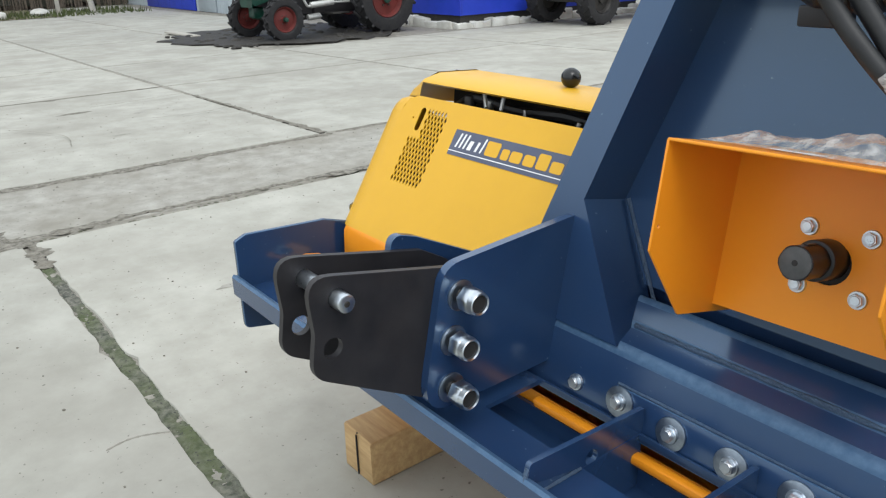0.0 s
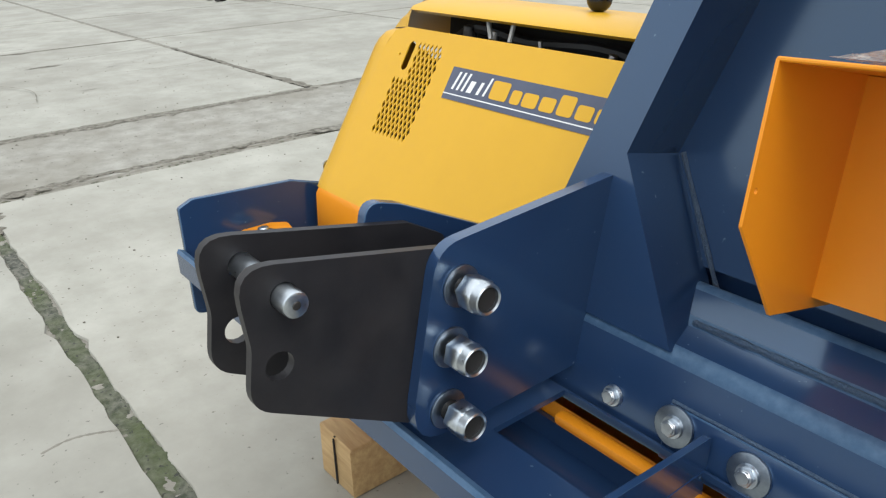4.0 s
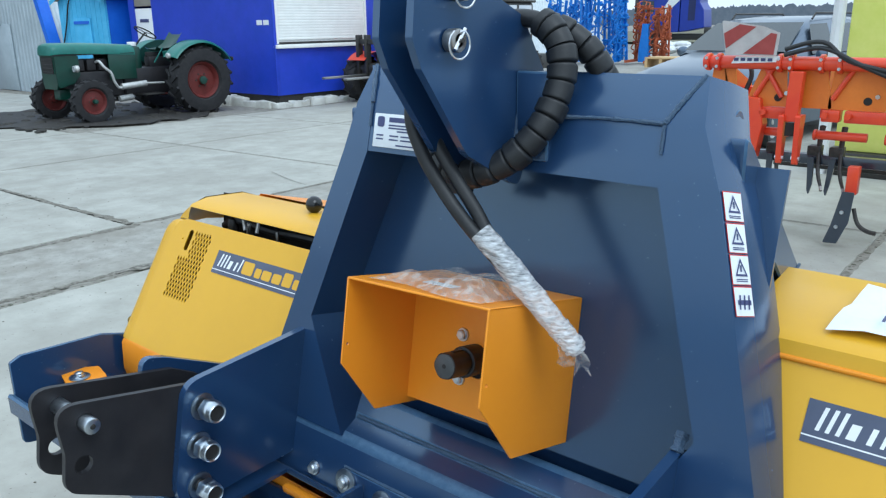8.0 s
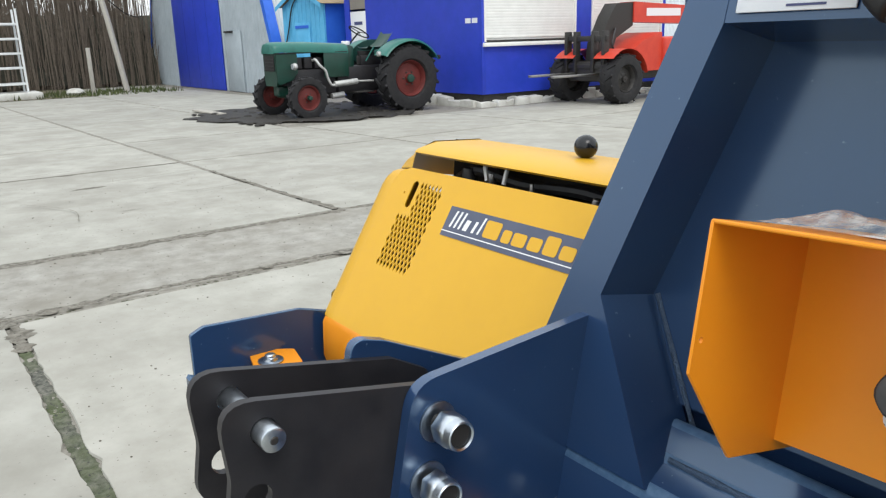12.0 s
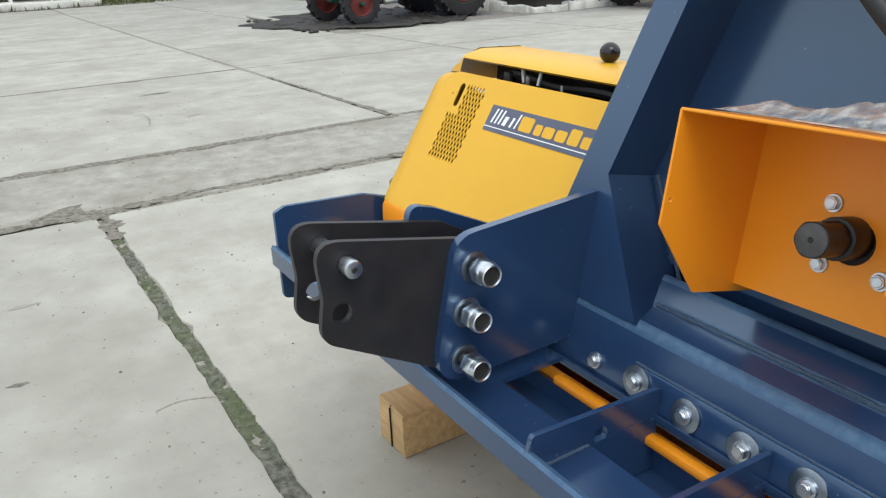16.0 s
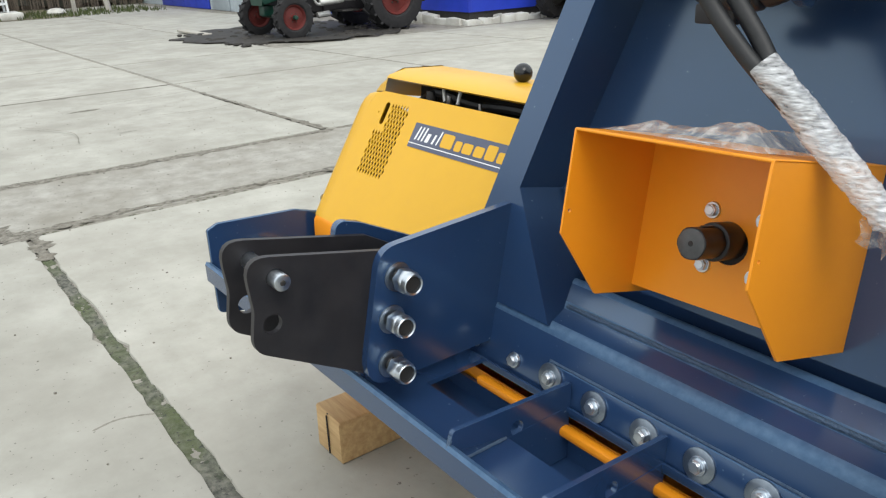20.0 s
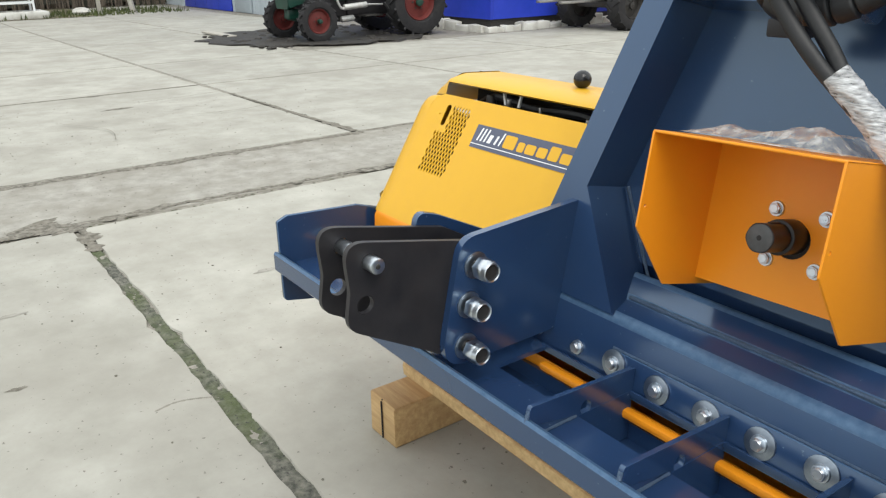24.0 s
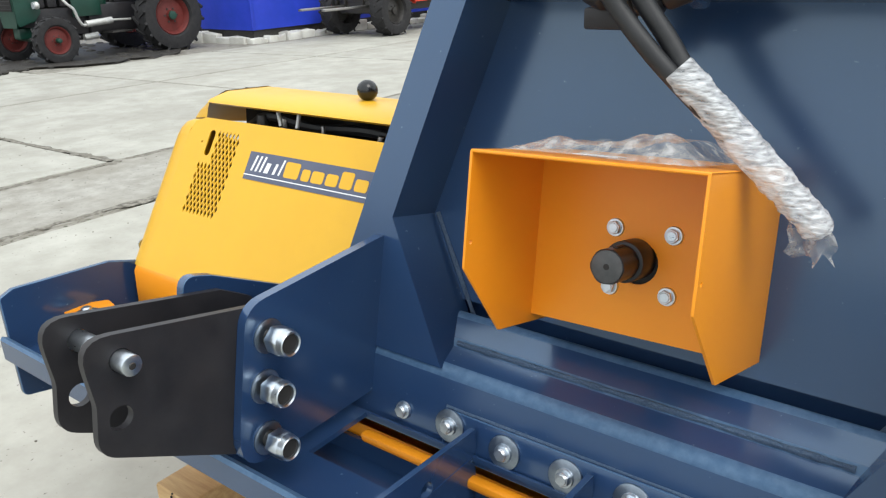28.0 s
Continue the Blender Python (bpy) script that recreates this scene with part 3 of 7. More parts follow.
dirt([(-5.60, 3.3), (-5.60, 5.2), (-5.61, 7.5)], 0.05, 0.03, 5)
dirt([(-9.55, -2.0), (-9.54, 0.9), (-9.56, 3.2)], 0.05, 0.04, 6)
dirt([(-4.41, 3.4), (-4.40, 5.5), (-4.39, 7.8)], 0.04, 0.03, 7)

for k, pts in enumerate((((-2.15, 0.43), (-2.165, 0.50), (-2.15, 0.56), (-2.12, 0.62)), ((-6.6, 5.47), (-6.1, 5.30), (-5.7, 5.2)), ((-3.9, 4.78), (-3.3, 4.6), (-2.9, 4.55), (-2.3, 4.3)), ((-7.8, 1.2), (-7.2, 1.5), (-6.7, 1.45)), ((-9.56, 1.35), (-9.52, 1.6), (-9.55, 1.95)), ((-8.48, 2.07), (-8.52, 2.5), (-8.63, 3.15)), ((-7.4, 2.35), (-7.35, 2.9), (-7.5, 3.2)))):
    b = tube(smooth_path([(x, y, 0.0) for x, y in pts], 6), 0.004, 5, radius=lambda i, n: 0.002 + 0.004 * abs(math.sin(i * 1.9 + k)))
    for v in b.verts:
        v.co.z = v.co.z * 0.15 + 0.0005
    part("crack", b, JOINT, ground)

# loose grit, small stains and pits on the slabs
rnd = random.Random(31)
b = bmesh.new()
for k in range(620):
    x, y = rnd.uniform(-9.0, -0.8), rnd.uniform(-2.0, 4.0)
    ball((x, y, fall(x) + 0.001), rnd.uniform(0.002, 0.006) * (1 if k % 12 else 1.3), 5, (1.3, 1, 0.6), b)
solo("loose_grit", b, DIRT, "small dark crumbs of grit on the concrete", "grit", kind="stuff")
for k, (x, y, r) in enumerate(((-9.50, 1.90, 0.09), (-8.39, 1.91, 0.16), (-2.6, 0.08, 0.035), (-3.1, 1.25, 0.06), (-6.9, 1.9, 0.08), (-7.9, 2.4, 0.09), (-3.3, 0.15, 0.05))):
    q = random.Random(k)
    pts = []
    for j in range(26):
        a = 2 * math.pi * j / 26
        d = r * (0.55 + 0.9 * abs(noise.noise(Vector((math.cos(a) * 1.6, math.sin(a) * 1.6, k * 3.1)))) + q.uniform(-0.12, 0.12))
        pts.append((x + 0.45 * d * math.cos(a), y + 1.2 * d * math.sin(a)))
    b = bmesh.new()
    b.faces.new([b.verts.new((px, py, fall(px) + 0.0015)) for px, py in pts])
    part("spalled_patch", b, DIRT if k < 3 else GRIT, ground, smooth=0)

# grass verge and field behind
solo("field", loft([[(x, y, z) for x, z in ((-400, 0.5), (-120, 0.2), (-36, -0.19), (-27.6, -0.19))] for y in (-200, 2, 6.3)]), SOIL, "dull brown winter field", "field", kind="structure")
solo("far_field", loft([[(x, y, z) for x in (-60, 60, 500)] for y, z in ((60, -0.02), (120, 0.0), (420, 1.5))]), SOIL, "far brown ploughed field", "field", kind="structure")
rnd = random.Random(5)
b = bmesh.new()
for i in range(1500):
    x, y = rnd.uniform(-31, -27.7), rnd.uniform(1.5, 9.2)
    h, a = rnd.uniform(0.06, 0.22), rnd.uniform(0, 6.28)
    c, s = 0.03 * math.cos(a), 0.03 * math.sin(a)
    z = fall(x) - 0.02
    vs = [b.verts.new(p) for p in ((x - c, y - s, z), (x + c, y + s, z), (x + rnd.uniform(-0.06, 0.06), y + rnd.uniform(-0.06, 0.06), z + h))]
    b.faces.new(vs)
solo("grass", b, GRASS, "rough green grass tufts along the yard's edge", "grass", kind="stuff", smooth=0)

# ---- the crusher ----
XC = -0.42
crusher = thing("stone_crusher", (XC, 1.3, 0.0), "navy and yellow tractor-mounted stone crusher resting on wooden beams", "machine")
MA = Matrix.Translation((XC, 1.05, 0.61)) @ Matrix.Rotation(radians(-11.85), 4, "X")


def weld(pts, r=0.006, name="weld_seam", parent=None):
    """A slightly lumpy weld bead along a line."""
    p = smooth_path(pts, 10)
    rnd = random.Random(round(p[0].x * 1000))
    part(name, tube(p, r, 6, radius=lambda i, n: r * rnd.uniform(0.75, 1.2)), WELD, parent or crusher)


def A(x, y, z):
    return MA @ Vector((x, y, z))


# lower cross beam
prof = [(0, -0.05), (0, 0.086), (0.0015, 0.093), (0.005, 0.099), (0.010, 0.104), (0.016, 0.108), (0.056, 0.126), (0.060, 0.132), (0.066, 0.139), (0.094, 0.169), (0.099, 0.174), (0.105, 0.177), (0.111, 0.177), (0.116, 0.173), (0.118, 0.165), (0.118, -0.05)]
bm = loft([[(x, y, z) for y, z in prof] for x in (-0.685, 0.685)], closed=True, m=MA, caps=True)
# narrow fold faces take the painted edge highlight
for f in bm.faces:
    if len(f.verts) == 4 and min(e.calc_length() for e in f.edges) < 0.0105:
        f.material_index = 1
part("cross_beam", bm, BLUE, crusher)
weld([A(-0.33, 0.058, 0.133), A(-0.1, 0.059, 0.133), A(0.12, 0.059, 0.133), A(0.33, 0.058, 0.133)], 0.005)
part("mounting_rail", box(-0.30, 0.30, -0.006, 0.004, -0.05, 0.034, 0.002, MA), BLUE, crusher)
weld([A(-0.30, 0.0, 0.036), A(0.30, 0.0, 0.036)], 0.003)

# upright frame: two legs and a head beam, folded plate
def inner(z):
    return 0.335 + (0.745 - z) * 0.3157


def outer(z, s=1):
    return 0.462 + (0.66 - z) * 0.28 if s > 0 else 0.434 + (0.66 - z) * 0.325


def leg(s):
    rows = []
    for z, i in ((0.1, 0.322), (0.349, inner(0.349)), (0.55, inner(0.55)), (0.745, inner(0.745))):
        o = outer(z, s)
        rows.append([(s * i, 0.132, z), (s * i, 0, z), (s * o, 0, z), (s * (o + 0.022), 0.05, z), (s * (o + 0.022), 0.16, z)])
    e = 0.397 if s > 0 else 0.379
    rows.append([(s * 0.331, 0.132, 0.85), (s * 0.331, 0, 0.85), (s * e, 0, 0.85), (s * (e + 0.021), 0.05, 0.85), (s * (e + 0.021), 0.16, 0.85)])
    rows.append([(s * 0.370, 0.165, 0.934), (s * 0.371, 0.044, 0.935), (s * 0.378, 0.040, 0.934), (s * 0.400, 0.075, 0.930), (s * 0.400, 0.165, 0.930)])
    bm = loft(rows)
    bevel_all(bm, 0.006, 2, 20)
    bmesh.ops.transform(bm, matrix=MA, verts=bm.verts)
    part("frame_leg", bm, BLUE, crusher)


leg(-1)
leg(1)
hp = ((0.132, 0.745, 0.336), (0.001, 0.746, 0.336), (0.001, 0.85, 0.332), (0.045, 0.935, 0.372), (0.17, 0.935, 0.372))
bm = loft([[(q * (x + (0.018 if q < 0 and z > 0.9 else 0)), y, z) for y, z, x in hp] for q in (-1, -0.5, 0, 0.5, 1)])
bevel_all(bm, 0.006, 2, 20)
bmesh.ops.transform(bm, matrix=MA, verts=bm.verts)
part("frame_head", bm, BLUE, crusher)
for s in (-1, 1):
    weld([A(s * 0.331, -0.002, 0.85), A(s * 0.350, 0.018, 0.892), A(s * 0.372, 0.042, 0.935)], 0.0045)
    weld([A(s * 0.332, -0.002, 0.80), A(s * 0.331, -0.002, 0.848)], 0.003)
    weld([A(s * 0.322, 0.126, 0.13), A(s * 0.452, 0.128, 0.352)], 0.004)
weld([A(0.02, -0.001, 0.851), A(0.12, -0.001, 0.849), A(0.22, -0.001, 0.852), A(0.33, -0.001, 0.850)], 0.0035)
part("back_plate", box(-0.5, 0.5, 0.128, 0.136, 0.195, 0.80, 0, MA), BLUE, crusher)
part("frame_back", loft([[(-0.385, 0.168, 0.932), (0.385, 0.168, 0.932)], [(-0.62, 0.16, 0.1), (0.62, 0.16, 0.1)]], m=MA), BLUE, crusher)
# rear braces behind the frame: folded channels with a dark hollow inside
for s in (-1, 1):
    x = XC + s * 0.432
    o_pts = [(1.27, 1.425), (1.30, 1.412), (1.68, 1.105), (1.68, 0.72), (1.605, 0.72), (1.605, 1.07), (1.27, 1.345)]
    part("rear_brace", plate(rounded(o_pts, [0.01, 0.02, 0.03, 0, 0, 0.02, 0]), x - 0.018, x + 0.018, "x", r=0.004), BLUE, crusher)
    weld([(x + s * 0.019, 1.60, 1.085), (x + s * 0.019, 1.675, 1.112)], 0.003)
part("rear_cover", loft([[(XC + s * 0.413, y, z) for s in (-1, 1)] for y, z in ((1.25, 1.415), (1.30, 1.400), (1.665, 1.10), (1.665, 0.72))]), BLUE, crusher)
part("inner_bulkhead", box(XC - 0.02, XC + 0.02, 1.30, 1.66, 0.72, 1.05), BLUE, crusher)
part("pivot_boss", plate(ring(1.335, 1.432, 0.027, 24), -0.06, -0.008, "x", [ring(1.335, 1.432, 0.015, 16)], 0.002), BLUE, crusher)

# three-point hitch cheeks
cheek = rounded([(0.732, 0.618), (1.080, 0.622), (1.150, 0.910), (1.135, 0.918), (0.79, 0.897)], [0.06, 0.0, 0.0, 0.004, 0.05], 6)
outer_cheek = rounded([(0.730, 0.606), (1.085, 0.590), (1.125, 0.765), (0.835, 0.905), (0.78, 0.922)], [0.045, 0.0, 0.0, 0.05, 0.045], 6)
HOLES = ((0.825, 0.835), (0.806, 0.752), (0.798, 0.659))
holes = [ring(y, z, 0.014, 14) for y, z in HOLES]
for x, shape in ((-0.905, cheek), (-1.045, outer_cheek), (0.012, cheek), (0.117, outer_cheek)):
    up = 0.008 if x > 0 else 0.0
    part("hitch_cheek", plate([(y, z + up) for y, z in shape], x - 0.009, x + 0.009, "x", [[(y, z + up) for y, z in h] for h in holes], 0.0035), BLUE, crusher)
    s = 1 if x in (-0.905, 0.117) else -1
    top = 0.905 if shape is cheek else 0.76
    weld([(x + s * 0.011, 1.085, 0.57), (x + s * 0.011, 1.075 + top * 0.033, 0.5 * (0.57 + top)), (x + s * 0.011, 1.135 if top > 0.8 else 1.112, top)], 0.006)
weld([(-0.905, 1.125, 0.915), (-0.905, 1.148, 0.94)], 0.012)
weld([(0.012, 1.125, 0.923), (0.012, 1.148, 0.948)], 0.012)
# black extension plates on one side
ext = rounded([(0.536, 0.944), (0.838, 0.880), (0.90, 0.845), (0.88, 0.655), (0.748, 0.648), (0.534, 0.768), (0.546, 0.842)], [0.058, 0.02, 0.01, 0.01, 0.02, 0.04, 0.06], 6)
ext_holes = [ring(0.591, 0.893, 0.0170, 18), ring(0.576, 0.810, 0.0180, 18)]
for x in (-0.9215, -1.0285):
    part("extension_plate", plate(ext, x - 0.0065, x + 0.0065, "x", ext_holes, 0.0015), BLACKSTEEL, crusher, "black steel extension plate")


def hexagon(r, n=6):
    return [(r * math.cos(math.pi * (2 * i + 1) / n), r * math.sin(math.pi * (2 * i + 1) / n)) for i in range(n)]


def nut_mesh():
    """A lock nut with washer and thread end, its axis along +x."""
    b = plate(hexagon(0.0205), 0.008, 0.032, "x", [ring(0, 0, 0.0132, 20)], 0.0018)
    cyl((0.031, 0, 0), (0.040, 0, 0), 0.0188, 0.0172, 24, bm=b, caps=False)
    cyl((0.0400, 0, 0), (0.0412, 0, 0), 0.0172, 0.0160, 24, bm=b, caps=False)
    cyl((0.0412, 0, 0), (0.0398, 0, 0), 0.0160, 0.0140, 24, bm=b, caps=False)
    cyl((0.0398, 0, 0), (0.012, 0, 0), 0.0140, 0.0132, 24, bm=b, caps=False)
    return finish(b, "nut", ZINC)


def washer_mesh(r, t=0.004):
    return finish(cyl((0, 0, 0), (t, 0, 0), r, r, 24, 0.001), "washer", NAVYZINC)


def thread_mesh(r, l):
    b = tube([(l * i / 24, 0, 0) for i in range(25)], r, 10, radius=lambda i, n: r * (1 if i % 2 else 0.86))
    return finish(b, "thread", SHAFTBLACK)


def bolt_mesh(af=0.013, h=0.013):
    """A flanged hexagon bolt head with a dished top, axis along +x."""
    b = cyl((0, 0, 0), (0.005, 0, 0), af * 1.3, af * 1.2, 20)
    plate(hexagon(af), 0.004, h, "x", [], 0.0012, bm=b)
    cyl((h, 0, 0), (h + 0.0012, 0, 0), af * 0.7, af * 0.62, 16, bm=b)
    return finish(b, "bolt_head", ZINC)


# near-black plug that paints the shade inside the nut
BORE = finish(cyl((0.030, 0, 0), (0.0362, 0, 0), 0.0139, 0.0139, 20), "nut_bore", DARK)
NUT, BIGWASH, SMALLWASH, THREAD, BOLT = nut_mesh(), washer_mesh(0.029), washer_mesh(0.030, 0.005), thread_mesh(0.0154, 0.043), bolt_mesh()
for k, (y, z) in enumerate(HOLES):
    turn = Matrix.Rotation(radians((13, 47, 31)[k]), 4, "X")
    base = Matrix.Translation((-0.896, y, z))
    stud = again("hitch_bolt", THREAD, base, crusher, "zinc bolt with lock nut")
    again("washer", BIGWASH, base, stud)
    at = base @ Matrix.Translation(((0.006, 0.003, 0.009)[k], 0, 0)) @ turn @ Matrix.Scale(1.2, 4)
    again("nut", NUT, at, stud)
    again("nut_bore", BORE, at, stud)
    again("bolt_head", BOLT, Matrix.Translation((-1.054, y, z)) @ Matrix.Rotation(math.pi, 4, "Z"), crusher)
# hitch pins
b = cyl((-1.075, 0.591, 0.893), (-0.886, 0.591, 0.893), 0.0158, None, 20, 0.003)
pin = part("hitch_pin", b, ZINC, crusher, "bare steel hitch pin")
part("pin_end", cyl((-0.8865, 0.591, 0.893), (-0.8850, 0.591, 0.893), 0.006, 0.004, 14), DARKSTEEL, pin)
b = cyl((-0.018, 0.803, 0.866), (0.147, 0.803, 0.866), 0.0150, None, 20, 0.002)
cyl((0.147, 0.803, 0.866), (0.157, 0.803, 0.866), 0.021, None, 20, 0.002, bm=b)
pin = part("hitch_pin", b, STEEL, crusher, "bare steel hitch pin")
part("pin_end", cyl((0.157, 0.803, 0.866), (0.1585, 0.803, 0.866), 0.007, 0.005, 14), DARKSTEEL, pin)
part("collar", cyl((-0.006, 0.803, 0.866), (0.001, 0.803, 0.866), 0.026, None, 20, 0.002), ZINC, pin)

# bolts along the cross beam
for k, x in enumerate((-0.705, -0.590, -0.474, -0.362, -0.250, -0.138)):
    base = MA @ Matrix.Translation((x - XC, -0.006, (0.006, -0.003, -0.003, -0.001, 0.004, -0.002)[k])) @ Matrix.Rotation(radians(-90), 4, "Z")
    w = again("washer", SMALLWASH, base, crusher, "large zinc washer with bolt")
    again("bolt_head", BOLT, base @ Matrix.Translation((0.004, 0, 0)) @ Matrix.Rotation(radians(17 + 23 * k), 4, "X"), w)
for x in (-0.815, -0.94, 0.214, 0.10):
    base = MA @ Matrix.Translation((x - XC, -0.001, -0.002)) @ Matrix.Rotation(radians(-90), 4, "Z")
    again("bolt_head", BOLT, base @ Matrix.Rotation(radians(40 * x * 10), 4, "X"), crusher)

# front shelf with lip, ribs and end plates
SX0, SX1 = -1.738, 0.90
RIBS = (-0.652, -0.430, -0.205)
cut = []
for a, c in ((-0.895, -0.658), (-0.646, -0.436), (-0.424, -0.211), (-0.199, 0.0), (0.13, 0.62)):
    cut.append([(a, 0.880), (c, 0.880), (c, 1.030), (a, 1.030)])
part("front_shelf", plate([(SX0, 0.757), (SX1, 0.757), (SX1, 1.035), (SX0, 1.035)], 0.574, 0.584, "z", cut), BLUE, crusher)
bm = loft([[(x, y, z) for y, z in ((0.757, 0.572), (0.757, 0.624), (0.746, 0.629), (0.741, 0.622), (0.741, 0.574), (0.750, 0.563))] for x in (SX0, -1.2, -0.5, 0.2, SX1)], closed=True, caps=True)
# top of the lip gets the pale highlight colour too
for f in bm.faces:
    if f.calc_center_median().z > 0.6235:
        f.material_index = 1
part("shelf_lip", bm, BLUE, crusher)
part("shelf_underplate", box(SX0 + 0.01, SX1 - 0.01, 0.90, 1.05, 0.458, 0.466, 0), BLUE, crusher)
part("front_apron", box(SX0 + 0.01, SX1 - 0.01, 1.036, 1.046, 0.30, 0.506, 0), BLUE, crusher)
for x in RIBS:
    shape = [(0.748, 0.612), (0.758, 0.650), (1.042, 0.634), (1.034, 0.47), (0.884, 0.47), (0.879, 0.586)]
    part("rib", plate(rounded(shape, [0.004, 0.008, 0.004, 0, 0.01, 0.004]), x - 0.005, x + 0.005, "x", [ring(0.903, 0.595, 0.015, 14)], 0.0025), BLUE, crusher)
    weld([(x + 0.004, 0.746, 0.622), (x, 0.757, 0.640)], 0.0045)
    weld([(x + 0.007, 0.77, 0.587), (x + 0.007, 0.875, 0.587)], 0.003)
for x in (SX0, SX1):
    shape = rounded([(0.758, 0.47), (1.12, 0.40), (1.12, 0.690), (1.02, 0.720), (0.79, 0.732), (0.758, 0.718)], [0.02, 0, 0, 0.03, 0.02, 0.01])
    part("end_plate", plate(shape, x - 0.006, x + 0.006, "x", r=0.002), BLUE, crusher)
# the yellow body behind and below
part("rotor_housing", loft([[(x, y, z) for y, z in ((1.052, 0.532), (1.048, 0.500), (1.075, 0.30), (1.6, 0.22), (2.0, 0.35), (2.0, 0.95), (1.62, 1.05))] for x in (-1.70, 0.86)], caps=True), SHADEYELLOW, crusher)
part("housing_ledge", box(-0.90, 0.80, 1.012, 1.0355, 0.526, 0.546, 0.007), SHADEYELLOW, crusher, "yellow lip of the rotor housing, toned orange for shade")
part("skid", box(-1.70, -1.62, 1.27, 1.95, 0.19, 0.40, 0.01), BLUE, crusher)
part("skid", box(0.78, 0.86, 1.27, 1.95, 0.19, 0.40, 0.01), BLUE, crusher)

# ---- yellow hoods ----
SLOPE = math.atan(0.62)
MH = Matrix.Translation((0, 1.055, 0.665)) @ Matrix.Rotation(-SLOPE, 4, "X")   # x, depth, way up the slope


def sticker(parent, m, x0, z0, w, h, name="decal"):
    """A navy film with a light first half and a yellow second half of a trade mark, drawn as plain blocks, and two thin lines."""
    d = part(name, box(x0, x0 + w, -0.0015, -0.0005, z0, z0 + h, 0, m), DECAL, parent, "navy film with white and yellow blocks", 0)
    x = x0 + 0.035 * w
    for bw, hh in ((0.018, 0.56), (0.018, 0.56), (0.018, 0.56), (0.046, 0.36), (0.026, 0.38), (0.016, 0.56)):
        lean = 0.22 * hh * h
        lo, hi, z1 = x, x + 0.62 * bw * w if bw > 0.02 else x + 0.72 * bw * w, z0 + (0.32 + hh) * h
        part("white_block", loft([[(lo, -0.002, z0 + 0.32 * h), (lo + lean, -0.002, z1)], [(hi, -0.002, z0 + 0.32 * h), (hi + lean, -0.002, z1)]], m=m), WHITE, d, smooth=0)
        x += bw * w + 0.012 * w
    x += 0.008 * w
    for bw, hh in ((0.112, 0.55), (0.062, 0.40), (0.088, 0.40), (0.084, 0.40), (0.086, 0.56), (0.086, 0.40), (0.058, 0.40)):
        u, z1 = bw * w * 0.84, z0 + (0.30 + hh) * h
        block = rounded([(x, z0 + 0.30 * h), (x + u, z0 + 0.30 * h), (x + u, z1), (x, z1)], 0.007, 4)
        part("yellow_block", plate(block, -0.0022, -0.0018, "y", m=m), YELLOW, d, smooth=0)
        x += bw * w
    part("line", box(x0, x0 + 0.86 * w, -0.0022, -0.002, z0 + 0.15 * h, z0 + 0.185 * h, 0, m), WHITE, d, smooth=0)
    part("line", box(x0 + 0.88 * w, x0 + 0.95 * w, -0.0022, -0.002, z0 + 0.10 * h, z0 + 0.22 * h, 0, m), WHITE, d, smooth=0)
    return d


